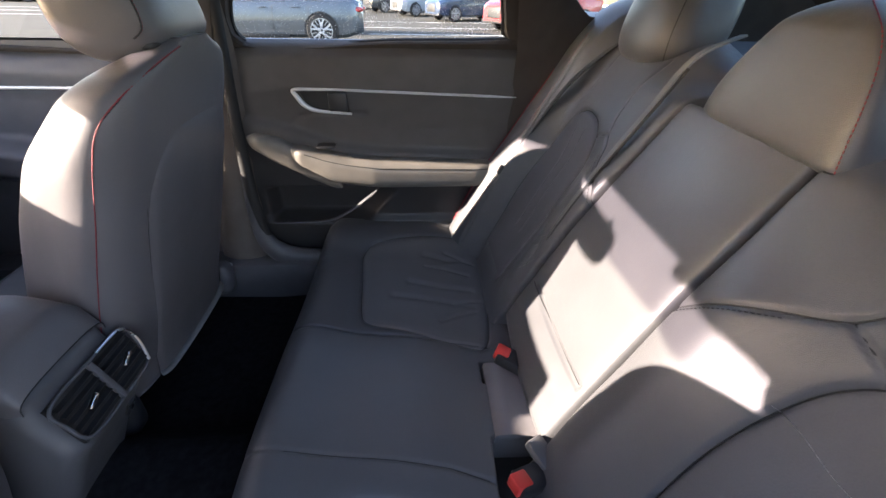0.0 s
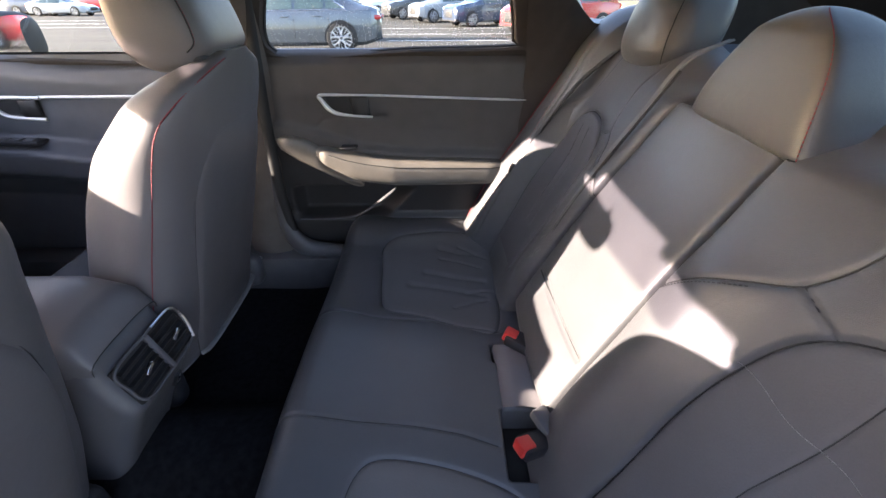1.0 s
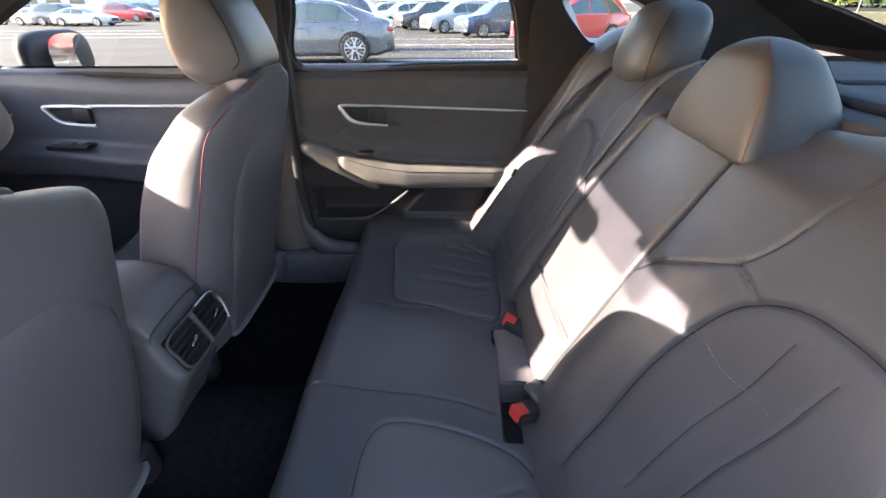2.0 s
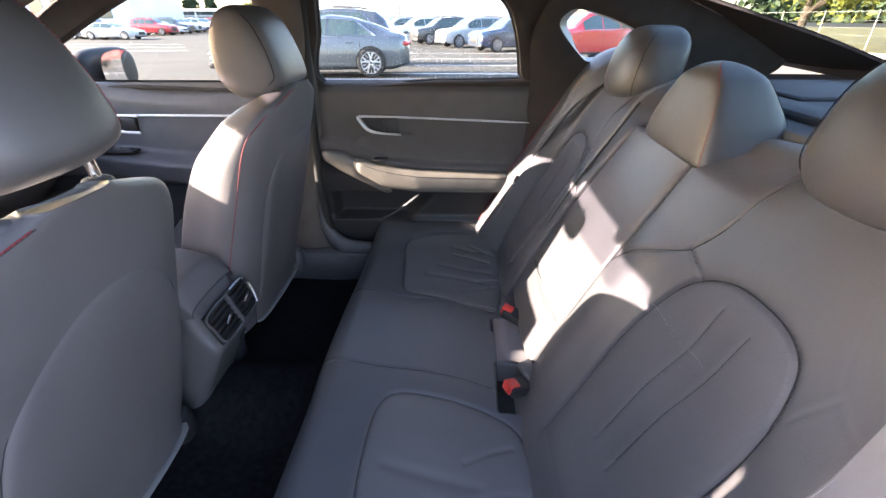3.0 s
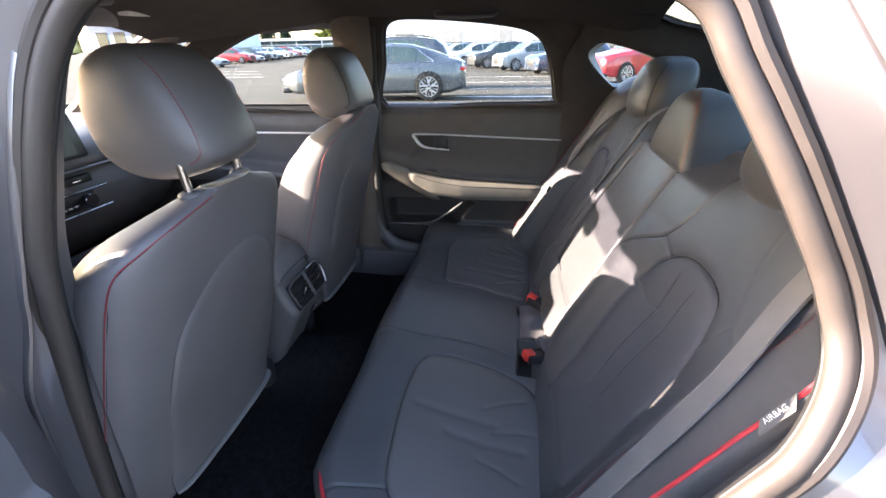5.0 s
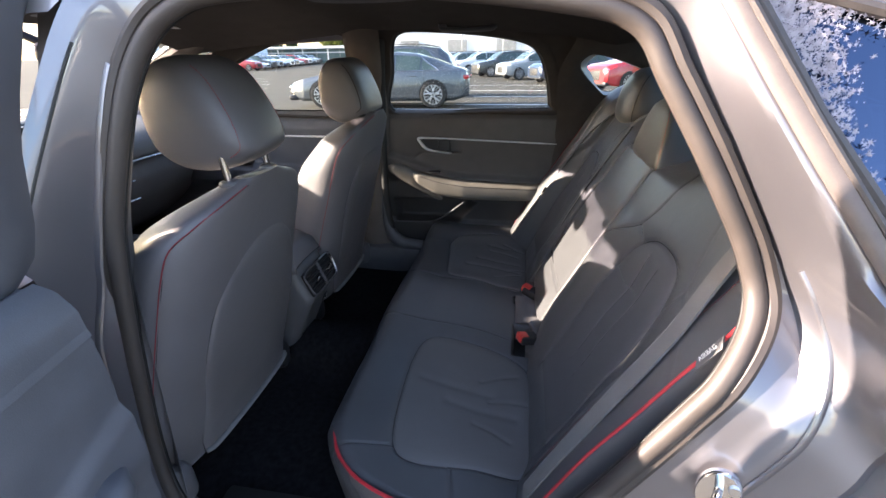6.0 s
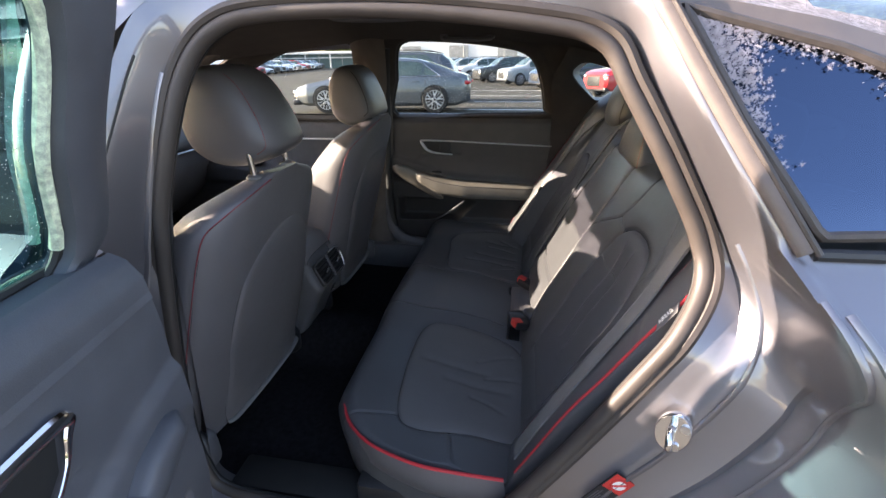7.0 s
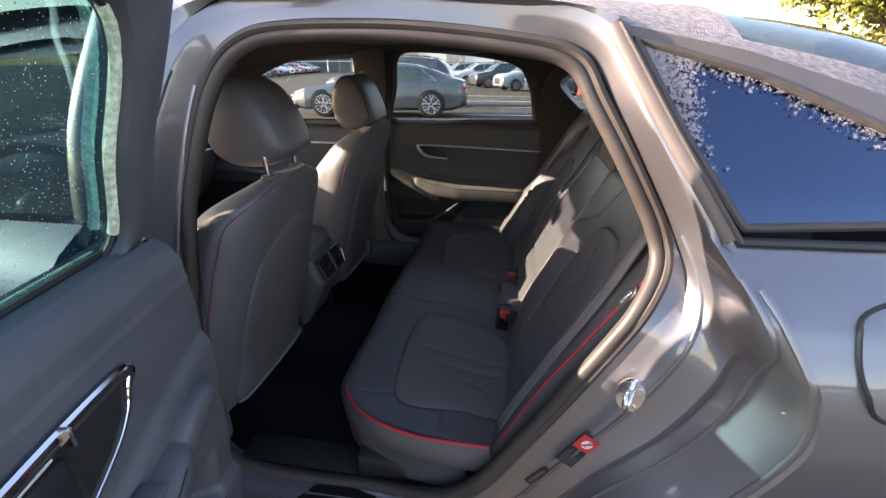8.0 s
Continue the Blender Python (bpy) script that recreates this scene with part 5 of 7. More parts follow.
part("body", capped(np.array([console_level(z) for z in np.r_[np.linspace(0.27, 0.61, 30), np.linspace(0.615, 0.64, 6)]])), GREYPLASTIC, con, "grey plastic console body", angle=60)
lidP = []
for t in np.linspace(0, 1, 22):
    x = -0.42 + 0.425 * t
    zc = 0.722 - 0.03 * smoothstep(0.75, 1.0, np.array(t)) - 0.05 * smoothstep(0.94, 1.0, np.array(t)) ** 2
    lidP.append([(x, CY + 0.098 * np.sign(s) * abs(s) ** 0.8 * (1 - 0.05 * smoothstep(0.9, 1, np.array(t))), 0.618 + (zc - 0.618) * max(0, c) ** 0.45) for s, c in ((math.sin(a), math.cos(a)) for a in np.linspace(-math.pi / 2, math.pi / 2, 33))])
part("lid", grid(np.array(lidP)), LEATHER_BACK, con, "leather armrest lid", angle=120)
ln = np.array(lidP)[-1]
part("stitching", tube(ln + (0.001, 0, 0), 0.0010, 5), SEAM, con, "dark lid seam")
vm = Matrix.Translation((0.036, CY + 0.014, 0.572)) @ Matrix.Rotation(radians(-22), 4, "Y") @ Matrix.Scale(1.12, 4, (0, 1, 0))
fr_o = rounded([(0, -0.078, 0.038), (0, 0, 0.041), (0, 0.078, 0.038), (0, 0.083, 0.0), (0, 0.072, -0.040), (0, 0, -0.045), (0, -0.072, -0.040), (0, -0.083, 0.0)], True, 5)
vf = part("vent_frame", moved(vm, joined(tube(fr_o, 0.0028, 8, True, up=(1, 0, 0)), box(-0.004, 0.006, -0.0045, 0.0045, -0.044, 0.040, 0.002))), GREYPLASTIC, con, "grey vent frame")
part("vent_edge", moved(vm, tube(rounded([(0.002, 0.02, 0.0425), (0.002, 0.070, 0.040), (0.002, 0.0845, 0.020), (0.002, 0.0835, -0.01), (0.002, 0.073, -0.040)], False, 5), 0.0026, 8)), SATIN, vf, "bright edge of the vent frame")
part("vent_back", moved(vm, box(-0.014, -0.0045, -0.080, 0.080, -0.042, 0.039)), BLACKRUBBER, vf, "black vent throat")
for k in range(5):
    z = 0.028 - 0.0145 * k
    for sg in (-1, 1):
        part("slat", moved(vm @ Matrix.Translation((-0.001, sg * 0.041, z)) @ Matrix.Rotation(radians(28), 4, "Y"), box(-0.0045, 0.0045, -0.0355, 0.0355, -0.0012, 0.0012)), DARK, vf, "", False)
for sg in (-1, 1):
    part("vane_tab", moved(vm @ Matrix.Translation((0.004, sg * 0.041 + 0.002, -0.004)) @ Matrix.Rotation(radians(20), 4, "X"), box(-0.004, 0.006, -0.013, 0.013, -0.004, 0.004, 0.002)), CHROME, vf, "bright vane tab")
part("charge_port", moved(Matrix.Translation((0.013, CY + 0.055, 0.455)) @ Matrix.Rotation(radians(26), 4, "Y"), joined(box(-0.006, 0.003, -0.011, 0.011, -0.016, 0.016, 0.003))), DARK, con, "dark charging port")
part("port_slot", moved(Matrix.Translation((0.017, CY + 0.055, 0.455)) @ Matrix.Rotation(radians(20), 4, "Y"), box(-0.001, 0.001, -0.004, 0.004, -0.009, 0.009)), SATIN, con)
# selector and trim ahead of the lid
part("selector", joined(box(-0.66, -0.52, CY - 0.07, CY + 0.05, 0.60, 0.655, 0.015), box(-0.63, -0.56, CY - 0.05, CY - 0.02, 0.655, 0.67, 0.005)), DARK, con, "black selector panel with chrome keys")
for k in range(3):
    part("selector_key", box(-0.645 + 0.045 * k, -0.615 + 0.045 * k, CY - 0.055, CY - 0.005, 0.655, 0.668, 0.004), CHROME, con, "chrome selector key")


# ---- doors ----
def card_y(x, z):
    """Inner face of a closed rear door, far side: half width at (x, z)."""
    y = np.interp(z, [0.38, 0.45, 0.52, 0.60, 0.66, 0.74, 0.80, 0.90, 0.985, 1.012, 1.022], [0.745, 0.735, 0.725, 0.715, 0.712, 0.714, 0.716, 0.712, 0.716, 0.732, 0.752])
    return y + 0.0 * x


WIN = rounded([(0.128, 1.012, 0), (0.143, 1.18, 0), (0.160, 1.285, 0), (0.188, 1.318, 0), (0.25, 1.328, 0), (0.44, 1.317, 0), (0.59, 1.299, 0), (0.685, 1.277, 0), (0.735, 1.238, 0), (0.764, 1.172, 0), (0.782, 1.10, 0), (0.790, 1.045, 0), (0.784, 1.028, 0), (0.50, 1.022, 0)], True, 5)[:, :2]
FRAME = rounded([(0.045, 1.01, 0), (0.055, 1.20, 0), (0.075, 1.335, 0), (0.14, 1.372, 0), (0.40, 1.372, 0), (0.58, 1.358, 0), (0.70, 1.328, 0), (0.775, 1.270, 0), (0.825, 1.19, 0), (0.870, 1.09, 0), (0.893, 1.03, 0), (0.895, 1.00, 0), (0.50, 1.0, 0)], True, 5)[:, :2]


def glass_y(z):
    return np.interp(z, [0.95, 1.0, 1.34, 1.44], [0.775, 0.765, 0.645, 0.600])


def rear_door(ob, M, open_door):
    put = lambda name, shape, mat, parent=ob, label="", **k: part(name, moved(M, shape), mat, parent, label, **k)
    if open_door:                                # its thick card stands farther off the glass
        M = M @ Matrix.Translation((-0.010, -0.046, 0))
    # card: upper roll, middle field, pocket
    X, Z = np.meshgrid(np.linspace(0.045, 0.90, 120), np.linspace(0.385, 1.022, 110))
    Y = card_y(X, Z)
    # the card's rear edge follows the wheel arch
    cutx = np.interp(Z, [0.385, 0.45, 0.60, 0.75, 0.90, 1.02], [0.66, 0.70, 0.785, 0.85, 0.905, 0.915])
    X = 0.045 + (X - 0.045) / 0.855 * (cutx - 0.045)
    line = lambda pts, w, d: d * np.exp(-(near_line(X, Z, pts) / w) ** 2)
    # sweeping edge that starts at the front tip and runs back as the arm rest
    z_arm = np.interp(X, [0.045, 0.11, 0.20, 0.33, 0.45, 0.75, 0.9], [0.80, 0.79, 0.768, 0.722, 0.705, 0.695, 0.69])
    Y -= 0.012 * smoothstep(z_arm + 0.05, z_arm + 0.02, Z) * smoothstep(z_arm - 0.10, z_arm - 0.03, Z)
    Y += line([(0.24, 0.835), (0.29, 0.842), (0.40, 0.842), (0.42, 0.842)], 0.004, 0.004) + line([(0.20, 0.80), (0.24, 0.835)], 0.004, 0.004)
    pocket = smoothstep(0.625, 0.610, Z) * smoothstep(0.505, 0.525, Z) * smoothstep(0.10, 0.13, X) * smoothstep(0.42, 0.36, X - (Z - 0.51) * 0.9)
    Y += 0.055 * pocket
    Y -= 0.018 * smoothstep(0.53, 0.50, Z)
    Y += line([(0.34, 0.63), (0.90, 0.64)], 0.004, 0.006)
    Xc, Zc = (X[:-1, :-1] + X[1:, 1:]) / 2, (Z[:-1, :-1] + Z[1:, 1:]) / 2
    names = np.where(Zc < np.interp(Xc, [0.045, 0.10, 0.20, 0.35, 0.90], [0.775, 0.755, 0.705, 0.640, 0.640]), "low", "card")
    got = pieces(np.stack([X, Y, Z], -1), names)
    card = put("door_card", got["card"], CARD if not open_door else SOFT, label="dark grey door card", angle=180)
    # the closed door's lower panel is coloured near black in place of shade
    put("lower_panel", got["low"], CARD_SHADED if not open_door else SOFT, label="lower door panel with a pocket, shade painted in on the closed door", angle=180)
    # arm rest
    rows = []
    for x in np.r_[np.linspace(0.200, 0.26, 12)[:-1], np.linspace(0.26, 0.80, 44)]:
        za = np.interp(x, [0.20, 0.24, 0.30, 0.36, 0.46, 0.80], [0.752, 0.744, 0.726, 0.714, 0.704, 0.697])
        hh = np.interp(x, [0.20, 0.204, 0.215, 0.235, 0.32, 0.44, 0.76, 0.79, 0.80], [0.003, 0.011, 0.020, 0.029, 0.043, 0.043, 0.038, 0.028, 0.010])
        dd = np.interp(x, [0.20, 0.204, 0.215, 0.235, 0.32, 0.44, 0.74, 0.79, 0.80], [0.012, 0.030, 0.046, 0.056, 0.066, 0.074, 0.066, 0.050, 0.02])
        rows.append([(x, 0.718 - dd * max(0, math.cos(a)) ** 0.6 , za - hh * 0.55 + hh * np.sign(math.sin(a)) * abs(math.sin(a)) ** 0.55) for a in np.linspace(-math.pi / 2, math.pi / 2, 22)])
    # on the closed door, arm rest and grip carry sunlight in their colour
    arm = put("arm_rest", grid(np.array(rows)), SOFT if open_door else ARMREST_SUNLIT, label="soft grey arm rest", angle=70)
    mid_line = np.array(rows)[9:-2, 13] + (0, -0.0008, 0.0004)
    put("seam", tube(mid_line, 0.0012, 5), SEAM, arm)
    rows = []
    for t in np.linspace(0, 1, 24):                       # raised grip that runs down from the tip to the pocket
        x, z = 0.088 + 0.25 * t, 0.776 - 0.150 * t ** 1.30
        hw = np.interp(t, [0, 0.06, 0.3, 0.7, 0.94, 1.0], [0.006, 0.020, 0.034, 0.030, 0.018, 0.005])
        rows.append([(x + 0.5 * hw * math.sin(a), 0.714 - np.interp(t, [0, 0.1, 0.5, 1], [0.014, 0.040, 0.036, 0.012]) * max(0, math.cos(a)) ** 0.5 - 0.006 * math.sin(a), z + hw * math.sin(a)) for a in np.linspace(-math.pi / 2, math.pi / 2, 15)])
    put("pull_grip", grid(np.array(rows)), SOFT if open_door else ARMREST_SUNLIT, label="slanting grip below the arm rest", angle=180)
    put("switch", box(0.285, 0.335, 0.664, 0.70, 0.756, 0.764, 0.004), DARK if not open_door else SOFT, arm, "window switch")
    # inner release: chrome bezel, dark recess, lever
    bez = rounded([(0.46, 0.7035, 0.912), (0.36, 0.7035, 0.917), (0.29, 0.7035, 0.918), (0.238, 0.7035, 0.914), (0.245, 0.7035, 0.893), (0.262, 0.7035, 0.862), (0.30, 0.7035, 0.832), (0.40, 0.7035, 0.786), (0.46, 0.7035, 0.766)], False, 8) if open_door else rounded([(0.375, 0.7055, 0.905), (0.30, 0.7055, 0.906), (0.238, 0.7055, 0.905), (0.243, 0.7055, 0.888), (0.265, 0.7055, 0.862), (0.30, 0.7055, 0.850), (0.385, 0.7055, 0.843)], False, 8)
    handle = put("release_handle", tube(bez, np.interp(np.linspace(0, 1, len(bez)), [0, 0.35, 0.45, 0.6, 1], [0.010, 0.010, 0.006, 0.003, 0.003] if open_door else [0.003, 0.005, 0.006, 0.0075, 0.003]), 8, up=(0, 1, 0), flat=0.6 if open_door else 1.0), CHROME if open_door else TRIM, label="chrome release handle")
    put("recess", prism([(0.25, 0.908), (0.46, 0.908), (0.46, 0.770), (0.40, 0.790), (0.30, 0.836), (0.264, 0.866)] if open_door else [(0.25, 0.902), (0.375, 0.902), (0.38, 0.846), (0.30, 0.853), (0.268, 0.866)], 0.7085, 0.712, 1), BLACKRUBBER, handle, "black recess", smooth=False)
    put("lever", box(0.355, 0.46, 0.700, 0.709, 0.795, 0.899, 0.012) if open_door else box(0.325, 0.376, 0.700, 0.709, 0.850, 0.899, 0.004), DARK, handle, "dark lever")
    if open_door:
        put("clip", box(0.347, 0.353, 0.690, 0.706, 0.903, 0.928, 0.002), CHROME, handle, "bright joint of the chrome band")
        put("band", tube(np.array([(x, 0.7035, 0.912 - 0.012 * (x - 0.46) / 0.4) for x in np.linspace(0.455, 0.84, 14)]), 0.010, 8, flat=0.6, up=(0, 1, 0)), CHROME, handle, "chrome band")
    strip = np.array([(x, 0.7045, 0.905 - 0.0 * x - 0.016 * (x - 0.375) / 0.45) for x in np.linspace(0.37, 0.835, 20)])
    put("trim_strip", tube(strip, np.r_[np.full(17, 0.0036), 0.003, 0.0022, 0.001], 8), TRIM, label="thin bright trim strip")
    # bright edge of the pocket
    edge = rounded([(0.115, 0.705, 0.508), (0.25, 0.703, 0.512), (0.32, 0.700, 0.530), (0.40, 0.698, 0.585), (0.44, 0.699, 0.618)], False, 8)
    put("pocket_edge", tube(edge, np.interp(np.linspace(0, 1, len(edge)), [0, 0.5, 0.8, 1], [0.003, 0.006, 0.009, 0.004]), 8, flat=0.6), SOFT, label="raised pocket lip")
    if open_door:
        M = M @ Matrix.Translation((0.010, 0.046, 0))
        sill = np.array([[(x, y, z) for x in np.linspace(0.035, 0.90, 12)] for y, z in ((0.750, 1.016), (0.735, 1.017), (0.705, 1.014), (0.688, 1.004), (0.676, 0.985), (0.666, 0.95))])
        put("card_roll", grid(sill), SOFT, card, "soft roll along the window sill", angle=180)
        put("belt_seal", tube(np.array([(x, 0.752, 1.019) for x in np.linspace(0.05, 0.90, 12)]), 0.006, 6), BLACKRUBBER, card, "black seal along the window sill")
        put("frosted_sill", tube(np.array([(x, 0.764, 1.022) for x in np.linspace(0.09, 0.80, 12)]), 0.0035, 6), FROSTLINE, card, "pale wet line along the glass")
    # window frame between glass and outer edge
    shape, win = FRAME.copy(), WIN.copy()
    if open_door:                                # broad front leg beside the hinges
        win[:, 0] -= 0.036 * smoothstep(0.20, 0.15, win[:, 0])
        lean = smoothstep(0.20, 0.08, shape[:, 0]) * smoothstep(1.05, 1.33, shape[:, 1])
        shape[:, 0] -= 0.015 * smoothstep(0.16, 0.08, shape[:, 0]) + 0.055 * lean
        up = 0.045 * smoothstep(1.15, 1.30, win[:, 1])
        win[:, 1] += up
        shape[:, 1] += 0.045 * smoothstep(1.15, 1.30, shape[:, 1])
        win[:, 0] -= 0.045 * smoothstep(0.20, 0.08, win[:, 0]) * smoothstep(1.05, 1.33, win[:, 1])
    o, h = holed(shape, win, 120)
    P = []
    for t, d in ((0, -0.012), (0.0, 0.0), (0.3, 0.008), (0.75, 0.010), (0.95, 0.004), (1.0, -0.012), (1.0, -0.03)):
        q = o * (1 - t) + h * t
        P.append(np.stack([q[:, 0], glass_y(q[:, 1]) - 0.028 - d, q[:, 1]], 1))
    fr = put("window_frame", grid(np.array(P), False, True), SOFT if open_door else LINER, label="dark window frame")
    q = evenly(np.c_[win, np.zeros(len(win))], 90, True)
    put("window_seal", tube(np.stack([q[:, 0], glass_y(q[:, 1]) - 0.012, q[:, 1]], 1), 0.006, 6, True, up=(0, 1, 0)), BLACKRUBBER, fr)
    if open_door:
        leg = q[(q[:, 0] < 0.13) & (q[:, 1] > 1.03)]
        leg = leg[np.argsort(leg[:, 1])]
        put("frosted_edge", tube(np.stack([leg[:, 0] + 0.006, glass_y(leg[:, 1]) - 0.014, leg[:, 1]], 1), 0.0075, 6), FROSTLINE, fr, "pale frosted strip along the glass edge")
    c = q.mean(0)
    P = []
    for k in (1.04, 0.8, 0.5, 0.2, 0.02):
        w = c + (q - c) * k
        P.append(np.stack([w[:, 0], glass_y(w[:, 1]), w[:, 1]], 1))
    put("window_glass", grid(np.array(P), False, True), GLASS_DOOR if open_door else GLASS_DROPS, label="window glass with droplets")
    # outer skin and lower box
    P = []
    for z in np.linspace(0.30, 1.02, 16):
        xe = np.interp(z, [0.30, 0.45, 0.60, 0.75, 0.90, 1.02], [0.80, 0.88, 1.0, 1.09, 1.10, 1.04])
        xs = np.linspace(-0.025, xe, 24)
        P.append(np.stack([xs, skin_y(z, xs) - 0.004, np.full(24, z)], 1))
    skin = put("outer_skin", grid(np.array(P)[:, ::-1]), PAINT, label="grey painted outer skin")
    # shut face round the door
    rim_o = np.concatenate([np.array(P)[:, 0], np.array(P)[-1, 1:], np.array(P)[::-1, -1], np.array(P)[0, ::-1]])
    rim_i = rim_o.copy()
    ctr = np.array([0.48, 0, 0.70])
    rim_i = ctr + (rim_o - ctr) * np.array([0.955, 1, 0.96])
    rim_i[:, 1] = np.minimum(rim_o[:, 1] - 0.03, card_y(rim_i[:, 0], rim_i[:, 2]) + 0.012)
    put("shut_face", grid(np.stack([rim_o, rim_i]), False, True), PAINT, skin)
    # painted strip round the window outside
    o2 = evenly(np.c_[shape, np.zeros(len(shape))], 120, True)
    P = [np.stack([o2[:, 0], glass_y(o2[:, 1]) - 0.016, o2[:, 1]], 1), np.stack([o2[:, 0], glass_y(o2[:, 1]) + 0.012, o2[:, 1]], 1), np.stack([h[:, 0], glass_y(h[:, 1]) + 0.010, h[:, 1]], 1)]
    P[2] = np.stack([(o * 0.25 + h * 0.75)[:, 0], glass_y((o * 0.25 + h * 0.75)[:, 1]) + 0.010, (o * 0.25 + h * 0.75)[:, 1]], 1)
    put("outer_frame", grid(np.array(P), False, True), PAINT if not open_door else GREYPLASTIC, fr)
    return ob


far_door = thing("rear_door", "closed rear door with dark grey card and chrome release", "car door", "car doors", at=(0.45, 0.74, 0.30))
rear_door(far_door, Matrix.Identity(4), False)
HX, HY, OPEN = 0.005, -0.845, 78
near_door = thing("rear_door", "wide open rear door with wet window and chrome release", "car door", "car doors", at=(HX, HY, 0.30))
M = Matrix.Translation((HX, HY, 0)) @ Matrix.Rotation(radians(-OPEN), 4, "Z") @ Matrix.Translation((-HX, -HY, 0)) @ Matrix.Scale(-1, 4, (0, 1, 0))
rear_door(near_door, M, True)
part("hinge_loop", joined(tube(rounded([(0.03, -0.80, 0.70), (0.06, -0.83, 0.69), (0.09, -0.835, 0.675)], False, 5), 0.012, 8)), BLACKRUBBER, near_door, "black cable boot")
part("door_check", box(0.03, 0.12, -0.86, -0.82, 0.575, 0.60, 0.005), DARK, near_door)

# front doors: far one fully lined, with window
fd = thing("front_door", "closed front passenger door with grey card", "car door", "car doors", at=(-0.6, 0.74, 0.30))
X, Z = np.meshgrid(np.linspace(-1.30, -0.045, 90), np.linspace(0.36, 1.012, 70))
Zs = Z + 0.030 * smoothstep(-0.75, -0.35, X)                      # the arm rest slopes down to the rear
Y = np.interp(Zs, [0.36, 0.50, 0.60, 0.665, 0.70, 0.765, 0.80, 0.90, 0.97, 1.005, 1.012], [0.755, 0.745, 0.735, 0.70, 0.645, 0.64, 0.70, 0.712, 0.712, 0.728, 0.75])
fade = smoothstep(-1.25, -1.0, X) * smoothstep(-0.06, -0.30, X)
Y = np.where((Z > 0.62) & (Z < 0.82), 0.712 + (Y - 0.712) * fade, Y)
part("door_card", grid(np.stack([X, Y, Z], -1)), SOFT, fd, "grey door card with arm rest", angle=80)
part("trim_strip", tube(np.array([(x, 0.708, 0.905) for x in np.linspace(-0.57, -0.06, 20)]), 0.0045, 8), TRIM, fd, "bright trim strip")
bez = rounded([(-0.56, 0.704, 0.903), (-0.64, 0.704, 0.905), (-0.712, 0.704, 0.903), (-0.708, 0.704, 0.888), (-0.684, 0.704, 0.860), (-0.65, 0.704, 0.849), (-0.565, 0.704, 0.843)], False, 8)
fh = part("release_handle", tube(bez, 0.0055, 8, up=(0, 1, 0)), TRIM, fd, "chrome release handle")
part("recess", prism([(-0.70, 0.900), (-0.57, 0.900), (-0.57, 0.846), (-0.65, 0.852), (-0.684, 0.864)], 0.7075, 0.711, 1), BLACKRUBBER, fh, "black recess", smooth=False)
part("lever", box(-0.625, -0.572, 0.699, 0.708, 0.850, 0.898, 0.004), DARK, fh, "dark lever")
part("switch_panel", box(-0.72, -0.58, 0.650, 0.70, 0.778, 0.792, 0.006), DARK, fd, "black switch panel")
for k in range(3):
    part("switch_key", box(-0.705 + 0.04 * k, -0.675 + 0.04 * k, 0.658, 0.685, 0.790, 0.797, 0.003), GREYPLASTIC, fd, "grey window switch")
part("speaker_ring", tube(np.array([(-1.17 + 0.045 * math.cos(a), 0.702, 0.90 + 0.045 * math.sin(a)) for a in np.linspace(0, 6.283, 30, endpoint=False)]), 0.004, 6, True, up=(0, 1, 0)), CHROME, fd, "bright speaker ring")
FW = rounded([(-0.060, 1.004, 0), (-0.038, 1.17, 0), (-0.026, 1.28, 0), (-0.055, 1.318, 0), (-0.15, 1.324, 0), (-0.33, 1.296, 0), (-0.52, 1.232, 0), (-0.78, 1.118, 0), (-1.02, 1.01, 0), (-0.55, 1.003, 0)], True, 5)[:, :2]
FO = rounded([(-0.03, 1.0, 0), (-0.02, 1.17, 0), (0.0, 1.36, 0), (-0.06, 1.375, 0), (-0.13, 1.38, 0), (-0.35, 1.362, 0), (-0.60, 1.295, 0), (-0.90, 1.15, 0), (-1.18, 0.995, 0), (-0.55, 0.985, 0)], True, 5)[:, :2]
o, h = holed(FO, FW, 120)
P = []
for t, d in ((0, -0.02), (0.2, 0.006), (0.7, 0.008), (0.95, 0.004), (1.0, -0.014), (1.0, -0.03)):
    q = o * (1 - t) + h * t
    P.append(np.stack([q[:, 0], glass_y(q[:, 1]) - 0.028 - d, q[:, 1]], 1))
part("window_frame", grid(np.array(P), False, True), LINER, fd, "dark window frame")
q = evenly(np.c_[FW, np.zeros(len(FW))], 80, True)
c = q.mean(0)
part("window_glass", grid(np.array([np.stack([w[:, 0], glass_y(w[:, 1]), w[:, 1]], 1) for w in (c + (q - c) * k for k in (1.04, 0.5, 0.02))]), False, True), GLASS_SIDE, fd, "lightly tinted front window")
# inner lining of the near front door
nd = thing("front_door", "closed driver door with grey card", "car door", "car doors", at=(-0.6, -0.74, 0.30))
part("door_card", moved(Matrix.Scale(-1, 4, (0, 1, 0)), grid(np.stack([X, Y, Z], -1))), SOFT, nd, "grey door card", angle=80)
part("window_frame", moved(Matrix.Scale(-1, 4, (0, 1, 0)), grid(np.array(P), False, True)), LINER, nd)

